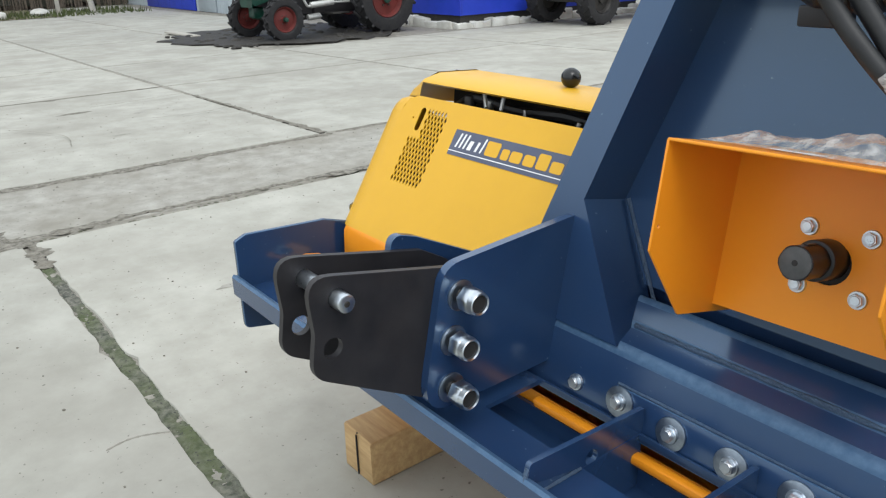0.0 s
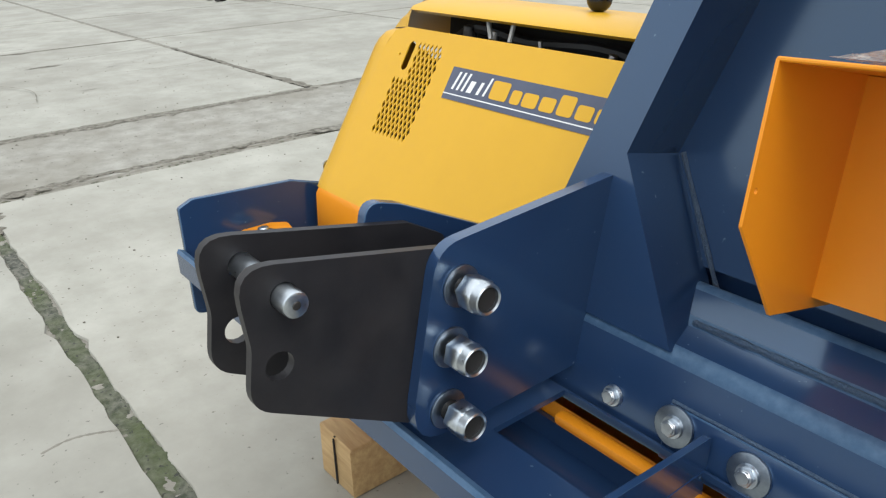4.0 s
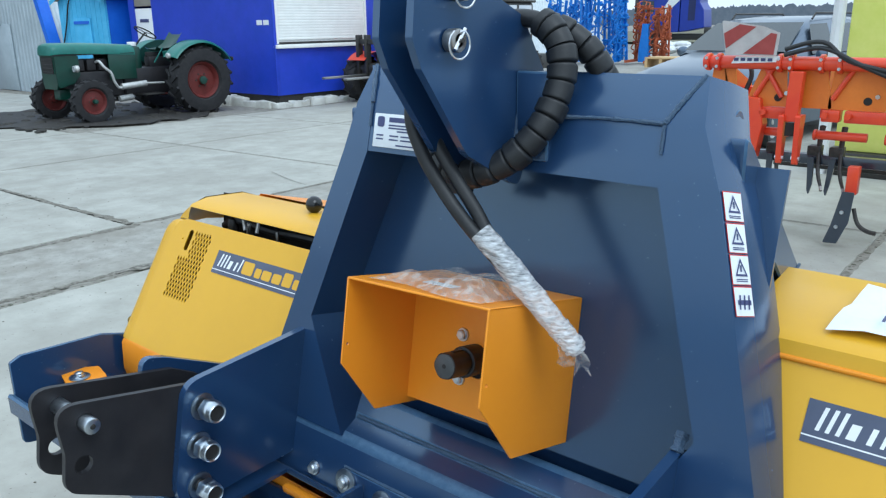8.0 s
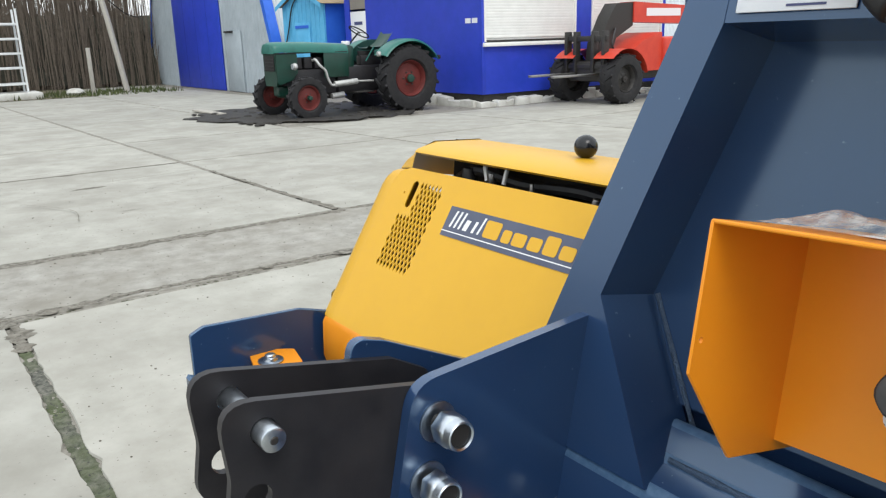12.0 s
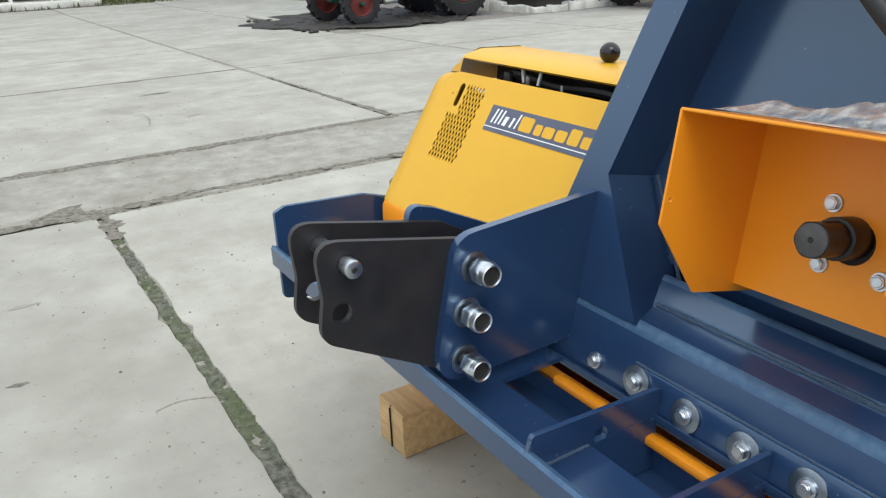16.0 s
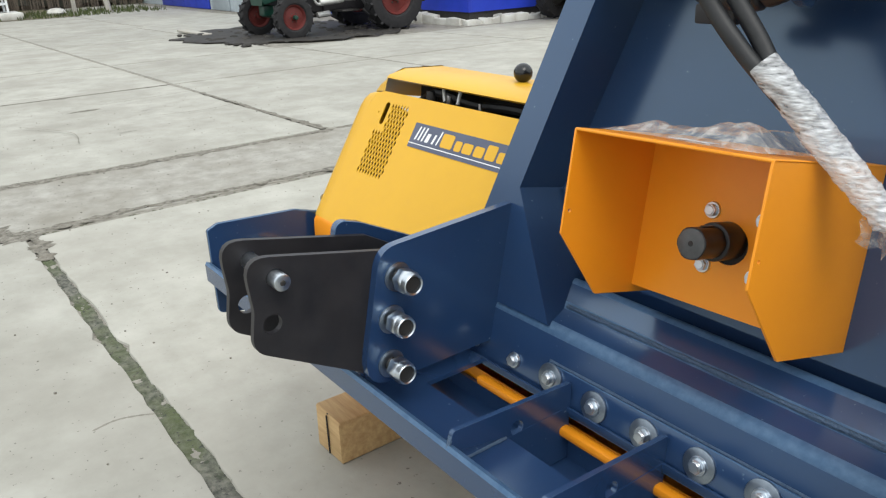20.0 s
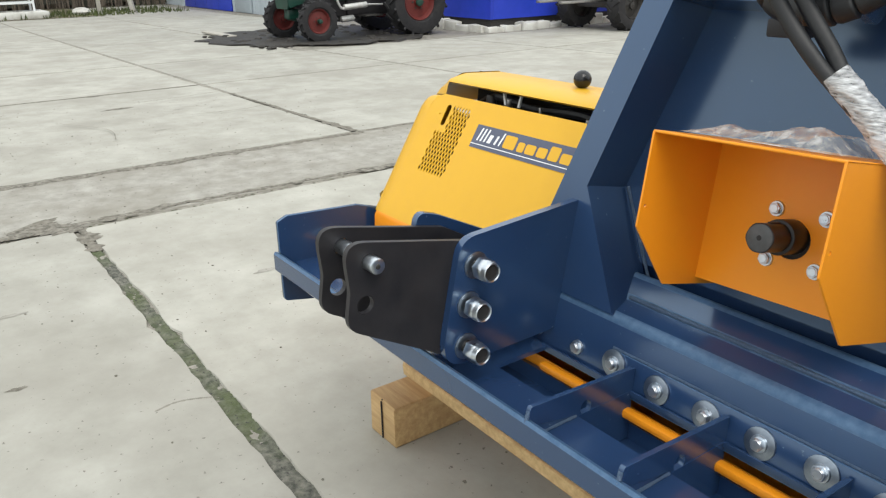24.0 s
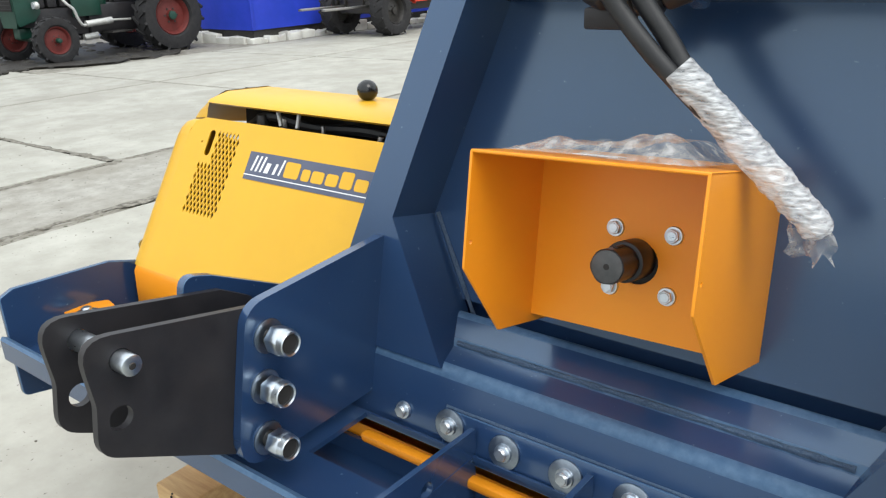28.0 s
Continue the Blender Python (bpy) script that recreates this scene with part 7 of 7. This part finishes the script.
# ---- folded blue harrows and rusty frames ----
def harrow(x, y, w, h, seed, material, label, name):
    """A folded implement stood on end: uprights, rails and stacked tines, all slightly askew."""
    rnd = random.Random(seed)
    ob = thing(name, (x, y, 0), label, "implement", "parked implements")
    for j in range(5):
        xa = x + w * (j + rnd.uniform(-.25, .25)) / 4
        part("upright", tube([(xa, y + rnd.uniform(-.2, .2), 0.05), (xa + rnd.uniform(-.08, .08), y + rnd.uniform(-.2, .2), h * rnd.uniform(0.82, 1.0))], rnd.uniform(0.035, 0.075), 4), material, ob)
    for j in range(6):
        z = 0.35 + (h - 0.5) * j / 5 + rnd.uniform(-.08, .08)
        part("rail", tube([(x - 0.1, y - 0.1, z), (x + w + 0.1, y - 0.1, z + rnd.uniform(-.1, .1))], rnd.uniform(0.03, 0.06), 4), material, ob)
    me = finish(tube(smooth_path([(0, 0, 0), (0.10, -0.22, -0.05), (0.05, -0.30, -0.22), (0.16, -0.24, -0.30)], 3), 0.026, 4), "spring_tine", material)
    for j in range(34):
        again("spring_tine", me, Matrix.Translation((x + rnd.uniform(0, w), y - 0.12, rnd.uniform(0.4, h))) @ Matrix.Rotation(rnd.uniform(-.7, .7), 4, "Z"), ob)
    me = finish(box(-0.11, 0.11, -0.12, 0.12, -0.05, 0.05, 0.01), "bracket", material)
    for j in range(20):
        again("bracket", me, Matrix.Translation((x + rnd.uniform(0, w), y, rnd.uniform(0.3, h * 0.9))) @ Matrix.Rotation(rnd.uniform(-.5, .5), 4, "Y"), ob)
    for j in range(2):
        part("brace", tube([(x + rnd.uniform(0, w), y - 0.1, 0.1), (x + rnd.uniform(0, w), y - 0.15, h * 0.8)], 0.05, 4), material, ob)
    part("foot", tube([(x + w * 0.3, y, 0.06), (x + w * 0.6, y - 1.6, 0.06)], 0.07, 4), material, ob)
    return ob


for k, (x, y, w, h) in enumerate(((-18.15, 30.2, 0.55, 2.85), (-17.35, 30.4, 0.75, 2.80), (-16.5, 30.0, 0.8, 3.0), (-15.55, 30.3, 0.8, 2.95), (-14.65, 29.6, 0.35, 2.9))):
    harrow(x, y, w, h, 40 + k, HARROWBLUE, "tall folded blue harrow section", "harrow")
for k, (x, y, w, h) in enumerate(((-14.3, 30.6, 0.6, 2.4), (-13.4, 30.4, 0.6, 2.3))):
    harrow(x, y, w, h, 60 + k, RUSTRED, "rusty orange-red implement frame", "implement")
b = loft([[(-13.62 + dx * k, 30.0 + dy * k, z) for dx, dy in ((-0.22, -0.15), (0.22, -0.15), (0.22, 0.15), (-0.22, 0.15))] for z, k in ((0.0, 0.9), (0.55, 0.9), (1.15, 0.62), (1.5, 0.55))], closed=True, caps=True)
solo("seed_hopper", bevel_all(b, 0.03, 2, 30), HARROWBLUE, "small light blue steel hopper between the implements", "hopper")

# ---- blue lorry ----
lorry = thing("lorry", (-18.6, 46.0, 0), "blue lorry cab with a broad slanting white stripe", "lorry")
LM = Matrix.Translation((-18.75, 46.0, 0)) @ Matrix.Rotation(radians(10), 4, "Z")
cabp = rounded([(-2.45, 0.9), (-2.55, 1.9), (-2.40, 2.95), (-2.28, 3.44), (-1.55, 3.62), (-1.45, 3.74), (-0.5, 4.12), (0.0, 4.26), (0.0, 0.95)], [0.1, 0.1, 0.1, 0.12, 0.1, 0.1, 0.3, 0.03, 0.05])
part("cab", plate(cabp, -1.2, 1.2, "y", r=0.05, m=LM), CABBLUE, lorry)
part("stripe", plate([(-0.95, 1.85), (-0.02, 2.72), (-0.02, 3.78), (-0.95, 2.25)], -1.225, -1.205, "y", m=LM), RACK, lorry, "broad slanting whitish stripe")
part("side_window", plate(rounded([(-2.32, 2.15), (-1.45, 2.1), (-1.5, 2.72), (-2.15, 2.80)], 0.05), -1.225, -1.205, "y", m=LM), GLASS, lorry)
part("mirror", box(-2.55, -2.35, -1.5, -1.32, 2.1, 2.9, 0.04, LM), DARKSTEEL, lorry)
fair = part("side_fairing", plate(rounded([(0.04, 0.95), (1.45, 1.2), (1.36, 2.2), (1.12, 2.6), (1.04, 4.18), (0.04, 4.20)], 0.06), -1.15, 1.1, "y", r=0.03, m=LM), CABBLUE, lorry)
# flat darker plate, set slightly proud, painted as a shaded hollow
part("recess", plate(rounded([(0.5, 1.6), (0.9, 1.6), (0.9, 3.6), (0.5, 3.6)], 0.04), -1.165, -1.145, "y", m=LM), LORRYSHADE, fair)
part("chassis", box(-2.2, 4.5, -0.6, 0.6, 0.5, 0.85, 0.02, LM), DARKSTEEL, lorry)
part("rear_wing", box(1.45, 2.3, -1.15, 1.15, 0.85, 1.2, 0.08, LM), DARKSTEEL, lorry)
for x in (-1.6, 2.0):
    for s in (1, -1):
        c = LM @ Vector((x, s * 0.95, 0.5))
        wheel(lorry, c, 0.5, 0.3, 0.28, RUBBER, DARKSTEEL, 1, "y")
# red trailer with a pale cover, far off past the car
tr = thing("trailer", (-2.5, 24.0, 0), "red farm trailer with a pale cover", "trailer")
part("body", box(-3.6, 2.4, 24.0, 26.2, 0.9, 1.95, 0.03), TELERED, tr)
part("cover", loft([[(x, y, z) for y, z in ((24.02, 1.954), (24.4, 2.12), (25.1, 2.18), (26.18, 1.954))] for x in (-3.0, -1.2, 0.6, 2.3)], caps=False), RACK, tr)
for x in (-2.4, 1.2):
    wheel(tr, (x, 24.3, 0.45), 0.45, 0.25, 0.24, RUBBER, SILVER, 1, "y")
part("axle_frame", box(-3.5, 2.3, 24.4, 25.8, 0.5, 0.9, 0.02), DARKSTEEL, tr)

rnd = random.Random(4)
b = bmesh.new()
for k in range(14):
    ball((-14.4 + rnd.uniform(-1.2, 1.2), 36.0 + rnd.uniform(-0.4, 0.4), 0.2 + rnd.uniform(0, 0.35)), rnd.uniform(0.25, 0.42), 8, (1.5, 1, 0.5), b)
solo("white_sacks", b, RACK, "heap of white sacks", "sacks", kind="stuff")
b = box(-11.95, -10.75, 26.5, 27.5, 0.30, 0.36)
pal = solo("pallet", b, WOODX, "pale wooden pallet stack", "pallet")
for x in (-11.95, -11.4, -10.85):
    part("bearer", box(x, x + 0.1, 26.5, 27.5, 0.0, 0.298), WOODX, pal)
pole = thing("utility_pole", (-37.8, 70, 0), "far dark wooden utility pole with a cross arm", "pole")
part("shaft", cyl((-37.8, 70, -0.1), (-37.8, 70, 6.5), 0.13, 0.10, 8), HEDGE, pole)
part("cross_arm", box(-39.2, -37.6, 69.95, 70.05, 5.95, 6.08), HEDGE, pole)
solo("power_line", tube([Vector((-37.8, 70, 6.05)).lerp(Vector((20, 60, 10.5)), k / 16) - Vector((0, 0, 1.2 * math.sin(math.pi * k / 16))) for k in range(17)], 0.02, 4), DARK, "thin dark overhead power wire", "wire")

# ---- left edge: posts, rack, thicket ----
solo("leaning_pole", tube([(-29.3, 7.7, -0.2), (-29.8, 7.45, 2.4), (-30.6, 6.9, 6.4)], 0.10, 8), PALEWOOD, "leaning weathered wooden pole", "pole")
solo("fence_post", box(-28.65, -28.53, 6.35, 6.47, -0.2, 1.35, 0.01), PALEWOOD, "short weathered grey wooden post", "post")
solo("slack_cable", tube(smooth_path([(-30.0, 7.3, 3.3), (-31.2, 8.4, 2.6), (-33.0, 9.5, 2.5), (-34.4, 10.0, 3.0)]), 0.018, 4), DARK, "slack cable to the hall", "cable")
solo("gable_cable", tube(smooth_path([(-33.4, 9.6, 5.6), (-29.5, 9.9, 6.0), (-26.0, 9.9, 6.35), (-22.0, 12.0, 6.0), (-17.9, 11.1, 4.5)]), 0.02, 4), DARK, "dark cable slung along the gable", "cable")
rack = thing("rack", (-28.6, 3.6, -0.2), "whitish metal shelf rack standing on a concrete kerb", "rack")
for y in (2.2, 3.35, 4.4):
    for x in (-29.1, -28.4):
        part("upright", box(x - 0.03, x + 0.03, y - 0.03, y + 0.03, 0.0, 2.6), RACK, rack)
for z in (0.25, 0.75, 1.2, 1.65, 2.1):
    for y0, y1 in ((2.2, 3.32), (3.38, 4.4)):
        part("shelf", box(-29.12, -28.38, y0, y1, z, z + 0.07, 0.005), RACK, rack)
part("kerb", box(-29.3, -27.9, 1.8, 4.75, -0.2, 0.02, 0.03), LIME, rack)
solo("stone", ball((-28.9, 5.9, -0.1), 0.3, 10, (1.4, 1, 0.5)), LIME, "pale stone in the grass", "stone")

rnd = random.Random(17)
solo("hedge_bank", loft([[(x, y, z + 0.25 * rnd.random()) for y in [-12 + 1.2 * k for k in range(20)]] for x, z in ((-33.5, -0.25), (-34.5, 1.9), (-36.0, 2.5), (-40, 2.6))]), HEDGE, "dark dense hedge along the yard", "hedge", smooth=0)
b = bmesh.new()
for k in range(7000):
    x, y = rnd.uniform(-39, -33.0), rnd.uniform(-11, 10)
    h = rnd.uniform(0.8, 4.0) if k % 3 else rnd.uniform(4, 8.5)
    q = Vector((rnd.uniform(-.3, .3), rnd.uniform(-.3, .3), 0))
    tube([(x, y, -0.2), Vector((x, y, h * 0.5)) + q * 0.3, Vector((x, y, h)) + q], 0.018, 3, bm=b, radius=lambda i, n: 0.016 * (1 - 0.8 * i / n))
solo("thicket", b, BARK, "dense bare brown thicket stems", "thicket", kind="stuff")


def bare_tree(x, y, h, seed):
    """A leafless tree: tapered trunk, limbs and many fine twigs."""
    rnd = random.Random(seed)
    tr = thing("bare_tree", (x, y, -0.2), "tall leafless tree with fine brown twigs", "tree", "bare trees")
    top = Vector((x + rnd.uniform(-.5, .5), y + rnd.uniform(-.5, .5), h * 0.92))
    trunk = smooth_path([(x, y, -0.25), (x + rnd.uniform(-.25, .25), y + rnd.uniform(-.25, .25), h * 0.3), (x + rnd.uniform(-.4, .4), y + rnd.uniform(-.4, .4), h * 0.62), top], 4)
    r0 = 0.012 * h
    part("trunk", tube(trunk, r0, 7, radius=lambda i, n: r0 * (1 - 0.9 * i / n)), BARK, tr)
    b = bmesh.new()
    n = len(trunk)
    def grow(p, d, l, r, depth):
        q = p + d * l * 0.5 + Vector((rnd.uniform(-1, 1), rnd.uniform(-1, 1), rnd.uniform(-.3, .6))) * l * 0.08
        e = p + d * l + Vector((0, 0, l * 0.12))
        tube([p, q, e], r, 3 if depth else 4, bm=b, radius=lambda i, k: r * (1 - 0.28 * i))
        if depth >= 2:
            return
        for k in range(7 if depth == 0 else 8):
            s = rnd.uniform(0.3, 1.0)
            o = p.lerp(e, s)
            dd = (d + Vector((rnd.uniform(-1, 1), rnd.uniform(-1, 1), rnd.uniform(-.1, 0.9))) * 0.75).normalized()
            grow(o, dd, l * rnd.uniform(0.4, 0.62), max(0.005, r * 0.36), depth + 1)
    for k in range(18):
        s = rnd.uniform(0.22, 0.98)
        p = trunk[min(n - 1, int(s * n))]
        a = rnd.uniform(0, 6.28)
        d = Vector((math.cos(a) * 0.6, math.sin(a) * 0.6, rnd.uniform(0.5, 1.2))).normalized()
        grow(Vector(p), d, h * 0.34 * (1.15 - s * 0.7), r0 * 0.26, 0)
    part("crown", b, BARK, tr, smooth=0)
    return tr


protos = [bare_tree(-38.5, 2.0, 12.0, 1), bare_tree(-37.0, 6.5, 11.0, 2), bare_tree(-40.0, -2.0, 12.5, 3)]
rnd = random.Random(23)
for k, (x, y) in enumerate([(-36.8, 9.2), (-39.5, 8.2), (-38.2, 4.4), (-36.5, 0.2), (-41.5, 6.0), (-37.4, -4.5), (-40.5, 10.8), (-43, 3.0), (-42.5, 0.0), (-38.8, 11.6), (-37.2, 7.8), (-40.8, 4.6), (-36.6, 3.0)]
                      + [(-44 + rnd.uniform(-2, 2), 13 + 2.2 * j + rnd.uniform(-1, 1)) for j in range(16)]):
    s = rnd.uniform(0.85, 1.15) * (1 if k < 13 else 1.0)
    copy_thing(protos[k % 3], Matrix.Translation((x, y, -0.2)) @ Matrix.Rotation(rnd.uniform(0, 6.28), 4, "Z"))
# far woods on the horizon: ragged crowns, row behind row, haze painted in
def woods(p0, p1, n, seed, low, high):
    rnd = random.Random(seed)
    b = bmesh.new()
    p0, p1 = Vector(p0), Vector(p1)
    side = (p1 - p0).cross(Vector((0, 0, 1))).normalized()
    for r in range(3):
        tops, feet = [], []
        for k in range(n):
            p = p0.lerp(p1, k / (n - 1)) + side * (r * 9)
            hh = low + r * 0.6 + (high - low) * (0.5 + 0.5 * noise.noise(Vector((k * 0.03, seed, r)))) + 0.9 * noise.noise(Vector((k * 0.11, seed, r + 5))) + rnd.uniform(-0.55, 0.55) * (1.5 if k % 3 == 0 else 0.7)
            tops.append(b.verts.new((p.x, p.y, max(2.0, hh))))
            feet.append(b.verts.new((p.x, p.y, -0.5)))
        for k in range(n - 1):
            b.faces.new((feet[k], feet[k + 1], tops[k + 1], tops[k]))
    return solo("hazed_woods", b, FARWOOD, "line of leafless woods on the horizon, haze put into their colour", "woods", kind="stuff", smooth=0)


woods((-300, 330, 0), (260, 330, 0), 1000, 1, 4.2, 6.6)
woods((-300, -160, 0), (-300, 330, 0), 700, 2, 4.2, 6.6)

# unseen plain blocks, added to dim horizon light and reflections from behind
solo("unseen_rear_block", box(-40, 40, -84.0, -76.0, -0.2, 4.6, 0.05), TINWALL, "plain grey unseen block added to dim horizon light", "building")
solo("unseen_side_block", box(17.0, 24.0, -15.0, 30.0, -0.2, 4.0, 0.05), TINWALL, "plain grey unseen block added to dim horizon light", "building")
